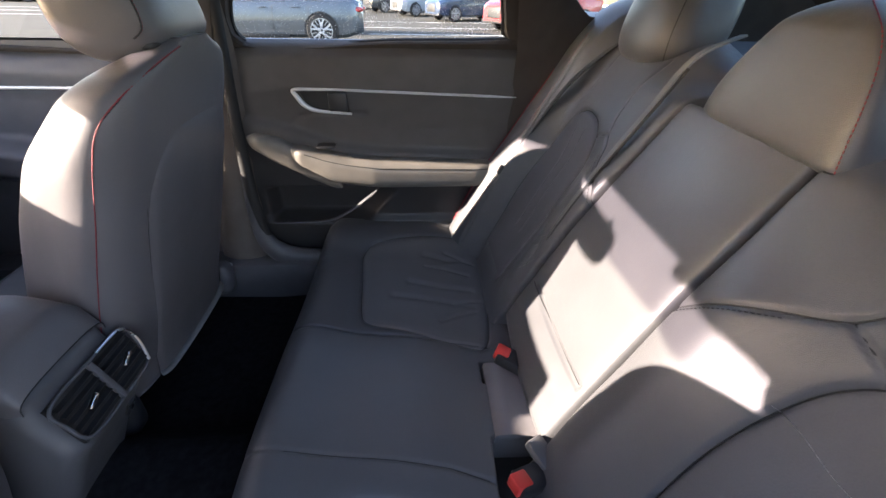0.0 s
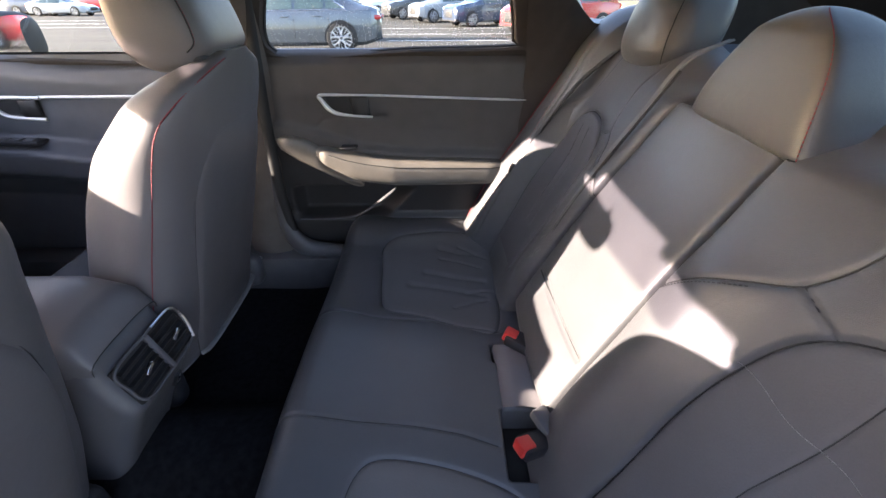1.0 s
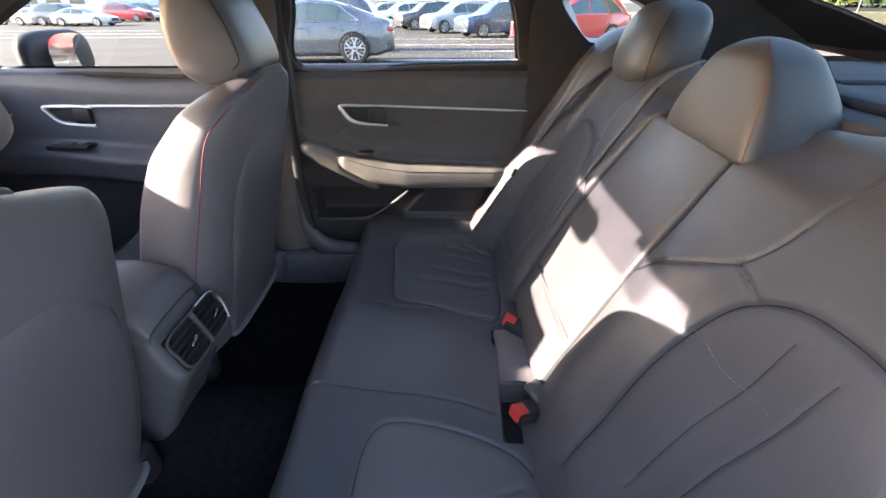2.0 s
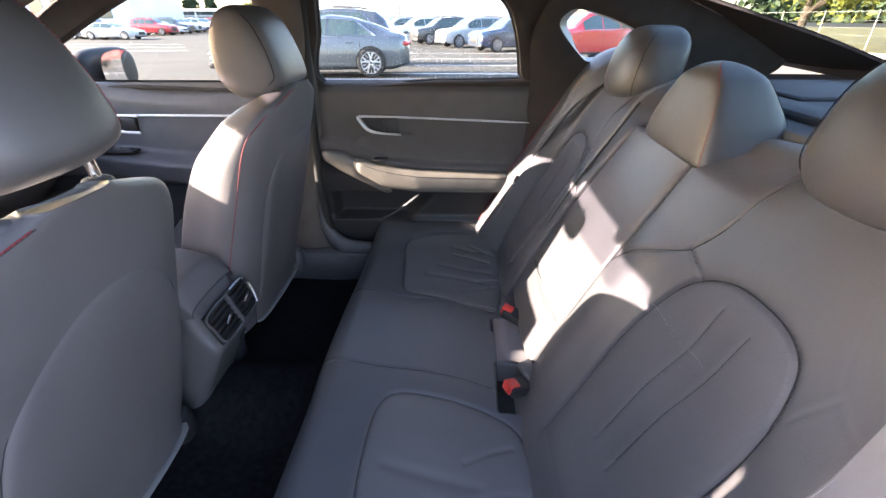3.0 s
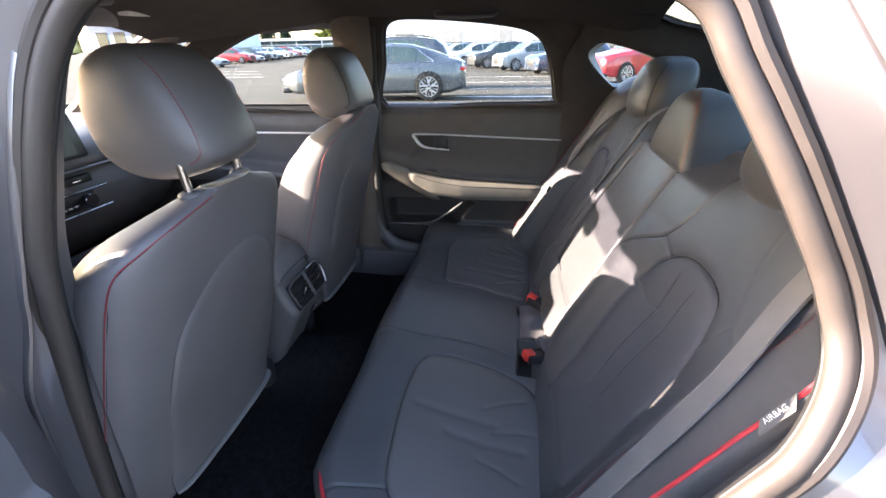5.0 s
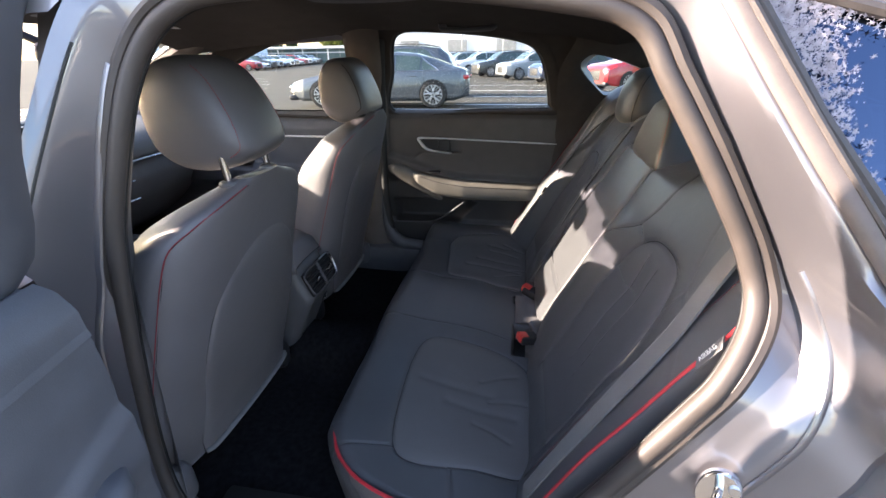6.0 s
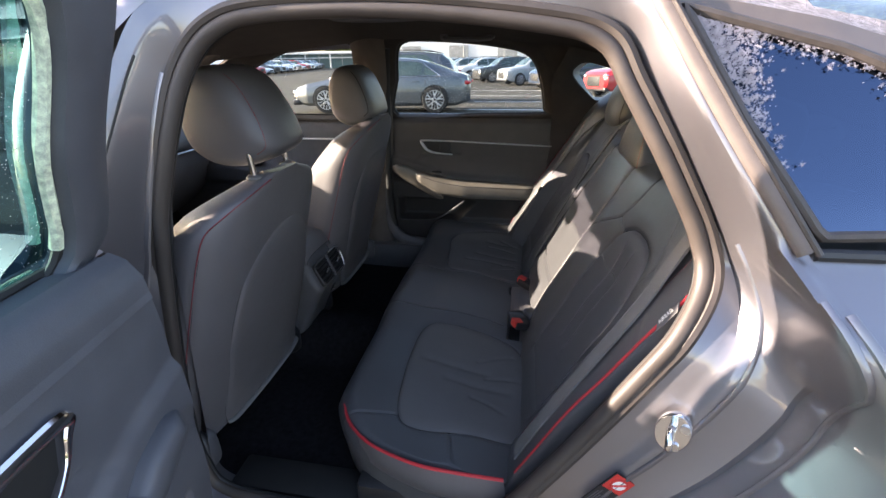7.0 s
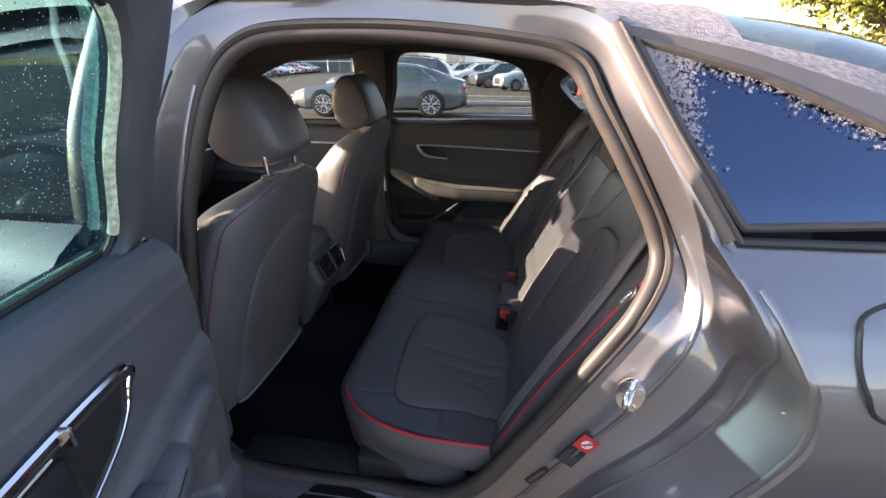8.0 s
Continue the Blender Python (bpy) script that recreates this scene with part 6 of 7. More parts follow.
# wing mirror, far side
mir = thing("wing_mirror", "black wing mirror seen through the front window", "mirror", at=(-0.80, 0.93, 1.03))
part("shell", blob((-0.81, 0.957, 1.033), (0.050, 0.148, 0.080), 0.6, 0.8, 36, 20), BLACKRUBBER, mir, "glossy black mirror shell")
part("mirror_glass", moved(Matrix.Translation((-0.756, 0.960, 1.034)) @ Matrix.Rotation(radians(12), 4, "Z"), (np.vstack([[(0, 0.132 * np.sign(math.cos(a)) * abs(math.cos(a)) ** 0.7, 0.067 * np.sign(math.sin(a)) * abs(math.sin(a)) ** 0.7) for a in np.linspace(0, 6.283, 36, endpoint=False)]]), [tuple(range(36))])), MIRROR, mir, "silver mirror glass")
part("foot", box(-0.86, -0.80, 0.77, 0.86, 0.985, 1.015, 0.01), BLACKRUBBER, mir)

# pillars inside, between the doors
for sgn in (-1, 1):
    P = []
    for z in np.linspace(0.30, 1.36, 24):
        y = np.interp(z, [0.3, 1.0, 1.36], [0.735, 0.725, 0.60] if sgn > 0 else [0.668, 0.655, 0.575])
        cx = np.interp(z, [0.3, 1.0, 1.36], [-0.005, 0.03, 0.045] if sgn > 0 else [-0.085, -0.02, 0.05])
        P.append([(cx + 0.075 * s, sgn * (y - 0.045 * max(0, math.cos(s * 1.5)) ** 0.5), z) for s in np.linspace(-1, 1, 15)])
    solid("centre_pillar_trim", grid(np.array(P)), SOFT if sgn < 0 else PILLARCLOTH, "brown grey lining of the centre pillar", "trim", kind="structure")
    solid("sill_trim", box(-1.2, 0.66, sgn * 0.70 - 0.05, sgn * 0.70 + 0.05, 0.25, 0.385 if sgn > 0 else 0.272, 0.01), GREYPLASTIC, "grey plastic door sill", "trim", kind="structure")
    solid("wheel_house", box(0.80, 1.15, sgn * 0.73 - 0.03, sgn * 0.73 + 0.02, 0.25, 0.48, 0.02), DARK, "dark wheel house lining", "trim", kind="structure")
foot = rounded([(0.64, 0.698, 0.372), (0.40, 0.694, 0.376), (0.22, 0.690, 0.384), (0.125, 0.688, 0.408), (0.078, 0.690, 0.470), (0.062, 0.694, 0.57), (0.060, 0.696, 0.75), (0.070, 0.690, 0.99)], False, 6)
solid("pillar_foot_trim", tube(foot, np.interp(np.linspace(0, 1, len(foot)), [0, 0.3, 0.45, 0.62, 0.8, 1.0], [0.030, 0.036, 0.034, 0.022, 0.010, 0.006]), 14, flat=0.7, up=(0, 1, 0)), GREYPLASTIC, "grey plastic lining sweeping from the sill up the centre pillar", "trim", kind="structure")
solid("far_door_seal", tube(rounded([(0.088, 0.690, 0.47), (0.072, 0.694, 0.60), (0.072, 0.694, 0.80), (0.082, 0.688, 1.0), (0.098, 0.662, 1.16), (0.118, 0.622, 1.30)], False, 6), 0.017, 10, flat=0.8, up=(0, 1, 0)), BLACKRUBBER, "black rubber seal beside the closed door", "seal", kind="structure")
dr = thing("belt_anchor", "black front seat belt anchor on the pillar", "seat belt", at=(0.02, 0.60, 1.12))
part("loop", tube(rounded([(-0.02, 0.655, 1.165), (0.02, 0.642, 1.16), (0.055, 0.652, 1.125), (0.06, 0.662, 1.085), (0.03, 0.665, 1.10)], True, 5), 0.010, 8, True), BLACKRUBBER, dr)
part("webbing", strap([(0.02, 0.652, 1.12), (-0.01, 0.655, 0.9), (-0.06, 0.660, 0.55), (-0.09, 0.665, 0.42)], 0.045, (0, 1, 0)), WEBDARK, dr)
part("bolt", rod((0.045, 0.66, 1.10), (0.045, 0.64, 1.10), 0.012), SATIN, dr)
dr2 = thing("seat_belt", "brown front seat belt hanging at the pillar", "seat belt", at=(0.0, -0.66, 0.5))
part("webbing", strap([(0.0, -0.60, 1.14), (-0.03, -0.605, 0.9), (-0.06, -0.61, 0.55), (-0.07, -0.615, 0.40)], 0.045, (0, 1, 0)), WEBTAN, dr2, "brown woven webbing")

# grab handles and roof details
for gx, gy in ((0.47, 0.555), (-0.38, 0.555), (0.47, -0.555)):
    s = 1 if gy > 0 else -1
    g = thing("grab_handle", "dark grey folding grab handle on the headliner", "handle", "grab handles", at=(gx, gy, 1.33))
    part("grip", tube(rounded([(gx - 0.095, gy, 1.335), (gx - 0.085, gy - s * 0.02, 1.325), (gx, gy - s * 0.026, 1.322), (gx + 0.085, gy - s * 0.02, 1.325), (gx + 0.095, gy, 1.335)], False, 6), 0.009, 8), GREYPLASTIC, g)
    for e in (-0.092, 0.092):
        part("mount", box(gx + e - 0.014, gx + e + 0.014, gy - 0.018, gy + 0.018, 1.325, 1.352, 0.006), GREYPLASTIC, g)
vis = thing("roof_console", "grey overhead lamp console", "lamp", at=(-0.45, 0, 1.35))
part("body", box(-0.62, -0.42, -0.11, 0.11, 1.352, 1.385, 0.012), GREYPLASTIC, vis)
part("lens", box(-0.56, -0.50, -0.07, 0.07, 1.346, 1.354, 0.004), WHITE, vis, "white lamp lens")
for sgn in (-1, 1):
    v = thing("sun_visor", "grey cloth sun visor folded up", "sun visor", "sun visors", at=(-0.6, sgn * 0.33, 1.34))
    part("flap", moved(Matrix.Translation((-0.63, sgn * 0.33, 1.345)) @ Matrix.Rotation(radians(-16), 4, "Y"), box(-0.085, 0.085, -0.19, 0.19, -0.010, 0.010, 0.008)), surface("visor_cloth", (0.16, 0.15, 0.15), 0.9), v)
    part("vanity_light", moved(Matrix.Translation((-0.55, sgn * 0.33, 1.352)), box(-0.02, 0.02, -0.07, 0.07, -0.012, 0.0, 0.004)), WHITE, v, "pale lamp lens")
    solid("front_pillar_trim", tube(rounded([(-0.60, sgn * 0.56, 1.315), (-0.95, sgn * 0.615, 1.175), (-1.33, sgn * 0.69, 0.985)]), 0.042, 10, flat=0.75), PILLARCLOTH, "grey front pillar lining", "trim", kind="structure")
rm = thing("rear_view_mirror", "black rear view mirror under the windscreen", "mirror", at=(-0.72, 0.10, 1.27))
part("shell", blob((-0.735, 0.115, 1.265), (0.022, 0.135, 0.036), 0.5, 0.5, 30, 14), DARK, rm)
part("mirror_glass", moved(Matrix.Translation((-0.711, 0.115, 1.265)), box(-0.001, 0.001, -0.12, 0.12, -0.027, 0.027)), MIRROR, rm, "silver mirror glass")
part("stem", rod((-0.75, 0.05, 1.28), (-0.85, 0.02, 1.335), 0.012), DARK, rm)

# ---- dashboard ----
dash = thing("dashboard", "grey dashboard with touch screen and silver strips", "dashboard", at=(-1.1, 0, 0.6))
prof = rounded([(-1.45, 0, 0.985), (-1.15, 0, 1.00), (-0.90, 0, 0.985), (-0.80, 0, 0.955), (-0.775, 0, 0.91), (-0.80, 0, 0.865), (-0.79, 0, 0.80), (-0.83, 0, 0.70), (-0.95, 0, 0.58), (-1.1, 0, 0.50)], False, 6)
P = [prof + np.array([0.10 * min(1, abs(y) / 0.7) ** 3 * -1, y, 0]) for y in np.linspace(-0.70, 0.70, 30)]
part("body", grid(np.array(P)), surface("dash_skin", (0.10, 0.10, 0.105), 0.55, bump=0.3, fine=600), dash, "grey soft dashboard skin", angle=80)
scr = Matrix.Translation((-0.785, 0.035, 0.995)) @ Matrix.Rotation(radians(-12), 4, "Y")
sc = part("touch_screen", moved(scr, box(-0.012, 0.008, -0.145, 0.145, -0.072, 0.072, 0.01)), DARK, dash, "black touch screen housing")
part("display", moved(scr, box(0.0085, 0.0095, -0.125, 0.105, -0.06, 0.06)), SCREEN, sc, "dim display", smooth=False)
for k, (a, b, zz) in enumerate(((-0.02, 0.06, 0.035), (-0.01, 0.03, 0.01), (0.04, 0.07, 0.01), (-0.02, 0.05, -0.02), (-0.02, 0.03, -0.042))):
    part("text_bar", moved(scr, box(0.0095, 0.0102, a, b, zz - 0.003, zz + 0.003)), glow("read_out" + str(k), (0.7, 0.75, 0.6) if k != 1 else (0.9, 0.6, 0.05), 0.06), sc, "", smooth=False)
for zz, rr in ((0.892, 0.006), (0.822, 0.004), (0.752, 0.004)):
    part("silver_strip", tube(np.array([(-0.768 - 0.02 * (abs(y) > 0.2) * (abs(y) - 0.2), y, zz) for y in np.linspace(-0.2, 0.2 if zz < 0.88 else 0.65, 20)]), rr, 8, flat=0.6), SATIN, dash, "satin silver strip")
for y in (-0.09, 0.10):
    part("vent", box(-0.785, -0.762, y - 0.055, y + 0.055, 0.845, 0.872, 0.005), BLACKRUBBER, dash, "dark air vent")
    part("vent_tab", box(-0.765, -0.755, y - 0.02, y + 0.02, 0.855, 0.861, 0.002), CHROME, dash)
part("hazard_switch", box(-0.77, -0.757, -0.02, 0.02, 0.843, 0.873, 0.004), DARK, dash, "hazard switch")
part("hazard_mark", (np.array([(-0.756, -0.010, 0.851), (-0.756, 0.010, 0.851), (-0.756, 0.0, 0.867)]), [(0, 1, 2)]), REDBUTTON, dash, smooth=False)
cp = part("climate_panel", moved(Matrix.Translation((-0.79, 0.02, 0.79)) @ Matrix.Rotation(radians(8), 4, "Y"), box(-0.01, 0.02, -0.13, 0.13, -0.03, 0.03, 0.008)), DARK, dash, "black climate panel")
for y in (-0.085, 0.115):
    part("knob", rod((-0.775, y, 0.79), (-0.745, y, 0.788), 0.02, 20), DARK, cp)
    part("knob_ring", tube(np.array([(-0.748, y + 0.021 * math.cos(a), 0.789 + 0.021 * math.sin(a)) for a in np.linspace(0, 6.283, 24, endpoint=False)]), 0.0025, 6, True, up=(1, 0, 0)), CHROME, cp)
for k in range(6):
    part("key", box(-0.766, -0.758, -0.055 + 0.023 * k, -0.040 + 0.023 * k, 0.778, 0.784, 0.002), SATIN, cp)
whl = thing("steering_wheel", "black leather steering wheel behind the dashboard", "steering wheel", at=(-0.62, -0.40, 0.88))
part("rim", moved(Matrix.Translation((-0.60, -0.397, 0.90)) @ Matrix.Rotation(radians(65), 4, "Y"), tube(np.array([(0.18 * math.cos(a), 0.18 * math.sin(a), 0) for a in np.linspace(0, 6.283, 40, endpoint=False)]), 0.016, 10, True)), DARK, whl)
part("hub", blob((-0.63, -0.397, 0.885), (0.04, 0.08, 0.06), 0.6, 0.7, 24, 14), DARK, whl)
part("column", rod((-0.64, -0.397, 0.88), (-0.95, -0.397, 0.76), 0.04), DARK, whl)


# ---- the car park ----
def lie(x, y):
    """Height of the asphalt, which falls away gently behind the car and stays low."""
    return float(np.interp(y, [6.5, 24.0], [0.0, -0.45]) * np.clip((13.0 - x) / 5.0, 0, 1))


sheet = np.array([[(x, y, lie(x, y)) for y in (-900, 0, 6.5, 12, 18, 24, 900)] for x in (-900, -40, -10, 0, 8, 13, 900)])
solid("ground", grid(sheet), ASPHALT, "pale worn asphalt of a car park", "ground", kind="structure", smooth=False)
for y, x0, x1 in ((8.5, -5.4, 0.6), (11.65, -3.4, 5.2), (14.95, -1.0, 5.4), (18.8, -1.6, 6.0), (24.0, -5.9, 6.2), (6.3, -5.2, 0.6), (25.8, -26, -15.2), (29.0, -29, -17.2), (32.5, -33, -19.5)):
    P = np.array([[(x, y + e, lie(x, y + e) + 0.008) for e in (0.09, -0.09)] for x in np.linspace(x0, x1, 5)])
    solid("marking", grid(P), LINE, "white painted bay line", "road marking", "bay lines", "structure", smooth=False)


def car_model(label, group, spec, paint, at, heading, detail=False):
    """A parked vehicle: skin drawn along its length through stations; windows, wheels and lights are parts."""
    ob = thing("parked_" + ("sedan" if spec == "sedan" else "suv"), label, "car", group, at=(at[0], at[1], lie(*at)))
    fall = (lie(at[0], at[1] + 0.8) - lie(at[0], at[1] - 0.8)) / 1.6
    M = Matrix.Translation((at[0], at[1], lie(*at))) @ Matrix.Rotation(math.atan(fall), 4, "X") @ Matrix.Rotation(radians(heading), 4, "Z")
    if spec == "sedan":       # x from the nose: half width, shoulder, top, half width of the top
        st = [(0.0, .62, .50, .62, .45), (0.10, .74, .58, .70, .60), (0.45, .87, .70, .80, .74), (1.15, .92, .86, .93, .74), (1.55, .925, .92, 1.00, .68), (1.85, .93, .94, 1.15, .63), (2.35, .93, .95, 1.37, .58),
              (2.85, .93, .955, 1.44, .57), (3.35, .93, .965, 1.40, .56), (3.85, .925, .975, 1.25, .55), (4.25, .91, .980, 1.09, .57), (4.48, .87, .965, 1.035, .66), (4.62, .79, .89, .98, .62), (4.70, .67, .70, .78, .5)]
        st = [(a * 1.05, b, c * 0.955, d * 0.965, e) for a, b, c, d, e in st]
        ws, wr, low = (1.02, 4.00), 0.345, 0.19
        panes = [(2.05, 2.96), (3.02, 3.66), (3.70, 4.06)]
    else:
        st = [(0.0, .68, .70, .85, .50), (0.08, .80, .82, .95, .62), (0.40, .90, .95, 1.05, .74), (1.05, .94, 1.03, 1.13, .76), (1.35, .945, 1.05, 1.20, .70), (1.70, .95, 1.07, 1.47, .64), (2.10, .95, 1.08, 1.66, .62),
              (2.80, .95, 1.09, 1.71, .62), (3.60, .95, 1.11, 1.69, .61), (4.20, .94, 1.13, 1.62, .60), (4.50, .91, 1.12, 1.40, .62), (4.66, .86, 1.05, 1.15, .66), (4.74, .78, .80, .95, .6)]
        ws, wr, low = (0.93, 3.70), 0.37, 0.24
        panes = [(1.62, 2.50), (2.56, 3.40), (3.46, 4.15)]
    st = np.array(st)
    xs = np.unique(np.r_[np.linspace(0, st[-1, 0], 60), st[:, 0]])
    L = st[-1, 0]

    def col(i, x):
        return np.interp(x, st[:, 0], st[:, i])

    def half(x):
        w, sh, tp, wt = col(1, x), col(2, x), col(3, x), col(4, x)
        lo = low + 0.10 * max(0, 1 - x / 0.4) + 0.12 * max(0, 1 - (L - x) / 0.4)
        return np.array([(w * 0.90, lo), (w * 0.985, lo + 0.07), (w, lo + 0.25 * (sh - lo) + 0.1), (w * 0.995, sh - 0.10), (w * 0.97, sh - 0.02), (w * 0.94, sh), (wt + (w * 0.94 - wt) * 0.5, sh + (tp - sh) * 0.50), (wt + (w * 0.94 - wt) * 0.16, sh + (tp - sh) * 0.84), (wt * 0.92, tp - 0.012), (wt * 0.5, tp + 0.006), (0, tp + 0.010)])

    P = []
    for x in xs:
        h = half(x)
        full = np.vstack([h, h[-2::-1] * np.array([-1, 1])])
        P.append(np.c_[np.full(len(full), x - L / 2), full[:, 0], full[:, 1]])
    body = part("body", moved(M, grid(np.array(P))), paint, ob, angle=30)
    for e in (0, -1):
        ring = np.array(P)[e]
        part("end_skin", moved(M, (ring, [tuple(range(len(ring)))])), paint, body)
    # side panes, set just proud of the skin
    for sg in (1, -1):
        for a, b in panes:
            Q = []
            for x in np.linspace(a, b, 9):
                h = half(x)
                p, q = np.array([h[5][0], h[5][1]]), np.array([h[7][0], h[7][1]])
                end = float(np.clip((b - x) / 0.42, 0, 1)) ** 0.8 if b > panes[-1][1] - 0.01 else 1.0
                r = [p + (q - p) * t for t in np.array([0.06, 0.5, 0.96])]
                if b == panes[-1][1]:
                    r = [r[0], r[0] + (r[1] - r[0]) * (0.04 + 0.96 * end), r[0] + (r[2] - r[0]) * (0.04 + 0.96 * end)]
                Q.append([(x - L / 2, sg * (v[0] + 0.008), v[1] + 0.004) for v in r])
            part("side_window", moved(M, grid(np.array(Q)) if sg < 0 else grid(np.array(Q)[::-1])), CARGLASS, ob, "dark side window")
        lineq = [(x - L / 2, sg * (half(x)[5][0] + 0.012), half(x)[5][1] + 0.006) for x in np.linspace(panes[0][0] - 0.1, panes[-1][1] + 0.06, 24)]
        topq = []
        for x in np.linspace(panes[-1][1] + 0.08, panes[0][0] + 0.3, 24):         # the upper line meets the lower one in a point
            f = float(np.clip((panes[-1][1] + 0.08 - x) / 0.46, 0, 1)) ** 0.8
            p, q = half(x)[5], half(x)[7]
            topq.append((x - L / 2, sg * (p[0] + (q[0] - p[0]) * f + 0.012), p[1] + (q[1] - p[1]) * f + 0.005))
        if detail:
            part("window_trim", moved(M, tube(rounded(lineq + topq, False, 3), 0.008, 6)), CHROME, ob, "bright window trim")
            for dx in (panes[0][1] + 0.02, panes[1][1] + 0.10, panes[0][0] - 0.25):
                part("shut_line", moved(M, tube([(dx - L / 2 - 0.02, sg * (half(dx)[2][0] + 0.001), 0.36), (dx - L / 2, sg * (half(dx)[3][0] + 0.001), half(dx)[3][1]), (dx - L / 2, sg * (half(dx)[5][0] + 0.002), half(dx)[5][1])], 0.005, 5)), BLACKRUBBER, ob)
            for dx in (panes[0][1] - 0.18, panes[1][1] - 0.16):
                part("door_handle", moved(M, box(dx - L / 2 - 0.10, dx - L / 2 + 0.10, sg * (half(dx)[3][0] + 0.012) - 0.012, sg * (half(dx)[3][0] + 0.012) + 0.012, half(dx)[3][1] - 0.035, half(dx)[3][1] - 0.008, 0.008)), paint, ob)
        part("sill_strip", moved(M, box(1.5 - L / 2, 3.3 - L / 2, sg * 0.925 - 0.02, sg * 0.925 + 0.02, low, low + 0.08, 0.015)), BLACKRUBBER, ob)
        for wx in ws:
            hw = half(wx)[2][0]
            cx = wx - L / 2
            arch = np.array([(cx + (wr + 0.032) * math.cos(a), sg * (hw + 0.004), wr + (wr + 0.032) * math.sin(a)) for a in np.linspace(-0.25, math.pi + 0.25, 30)])
            part("wheel_arch", moved(M, (np.vstack([arch, [(cx, sg * (hw + 0.004), wr)]]), [(i, i + 1, 30) if sg > 0 else (i + 1, i, 30) for i in range(29)])), BLACKRUBBER, ob)
            prof = [(0.0, wr - 0.02), (0.03, wr), (0.17, wr), (0.205, wr - 0.025), (0.21, wr * 0.72), (0.19, wr * 0.70)]
            ringsq = np.array([[(cx + r * math.cos(a), sg * (hw - 0.185 + y), wr + r * math.sin(a)) for a in np.linspace(0, 6.283, 36, endpoint=False)] for y, r in prof])
            whl = part("wheel", moved(M, grid(ringsq, False, True)), TYRE, ob, "black tyre")
            spokes = [tube(np.array([(cx + r * math.cos(a), sg * (hw + 0.012), wr + r * math.sin(a)) for a in np.linspace(0, 6.283, 36, endpoint=False)]), 0.012, 6, True, up=(0, 1, 0)) for r in (wr * 0.70,)]
            for k in range(5):
                a = k * 2 * math.pi / 5 + 0.3
                for da in (-0.16, 0.16):
                    spokes.append(tube([(cx + 0.03 * math.cos(a), sg * (hw + 0.006), wr + 0.03 * math.sin(a)), (cx + wr * 0.4 * math.cos(a + da * 0.8), sg * (hw + 0.012), wr + wr * 0.4 * math.sin(a + da * 0.8)), (cx + wr * 0.70 * math.cos(a + da * 1.6), sg * (hw + 0.010), wr + wr * 0.70 * math.sin(a + da * 1.6))], [0.028, 0.02, 0.022], 6, up=(0, 1, 0), flat=0.6))
                spokes.append(tube([(cx + wr * 0.36 * math.cos(a + 0.62), sg * (hw + 0.008), wr + wr * 0.36 * math.sin(a + 0.62)), (cx + wr * 0.7 * math.cos(a + 0.62), sg * (hw + 0.008), wr + wr * 0.7 * math.sin(a + 0.62))], 0.012, 6, up=(0, 1, 0)))
            part("rim", moved(M, joined(*spokes)), RIM, whl, "bright alloy rim")
            part("brake_disc", moved(M, (np.array([(cx + wr * 0.69 * math.cos(a), sg * (hw - 0.03), wr + wr * 0.69 * math.sin(a)) for a in np.linspace(0, 6.283, 30, endpoint=False)]), [tuple(range(30)) if sg < 0 else tuple(range(30))[::-1]])), BLACKRUBBER, whl)
        part("headlight", moved(M, blob((0.12 - L / 2, sg * half(0.12)[1][0] * 0.80, col(2, 0.12) - 0.02), (0.12, 0.13, 0.055), 0.7, 0.8, 20, 10)), CHROME, ob, "clear headlight")
        part("taillight", moved(M, blob((L / 2 - 0.12, sg * half(L - 0.12)[3][0] * 0.90, col(2, L - 0.12) - 0.10), (0.13, 0.10, 0.055 if spec == "sedan" else 0.12), 0.6, 0.7, 20, 10)), REDLAMP, ob, "red tail light")
    # front and rear screens
    fa, fb = (1.66, 2.39) if spec == "sedan" else (1.36, 2.02)
    ra, rb = (3.80, 4.49) if spec == "sedan" else (4.27, 4.60)
    for a, b, nmq in ((fa, fb, "windscreen"), (ra, rb, "rear_window")):
        Q = [[(x - L / 2, s * (col(4, x) * 0.86), col(3, x) + 0.014 - 0.010 * s * s) for s in np.linspace(-1, 1, 9)] for x in np.linspace(a, b, 9)]
        part(nmq, moved(M, grid(np.array(Q)[::-1])), CARGLASS, ob, "dark glass")
    part("grille", moved(M, box(-L / 2 - 0.02, -L / 2 + 0.06, -0.42, 0.42, 0.42, 0.62 if spec == "sedan" else 0.80, 0.03)), BLACKRUBBER, ob, "black grille")
    part("bumper", moved(M, box(-L / 2 + 0.0, -L / 2 + 0.25, -0.78, 0.78, low + 0.02, low + 0.16, 0.04)), DARK, ob)
    if spec != "sedan":
        for sg in (1, -1):
            part("roof_rail", moved(M, tube(rounded([(1.9 - L / 2, sg * 0.60, 1.63), (2.4 - L / 2, sg * 0.60, 1.735), (3.7 - L / 2, sg * 0.59, 1.72), (4.15 - L / 2, sg * 0.58, 1.63)], False, 4), 0.016, 6)), BLACKRUBBER, ob)
    return ob


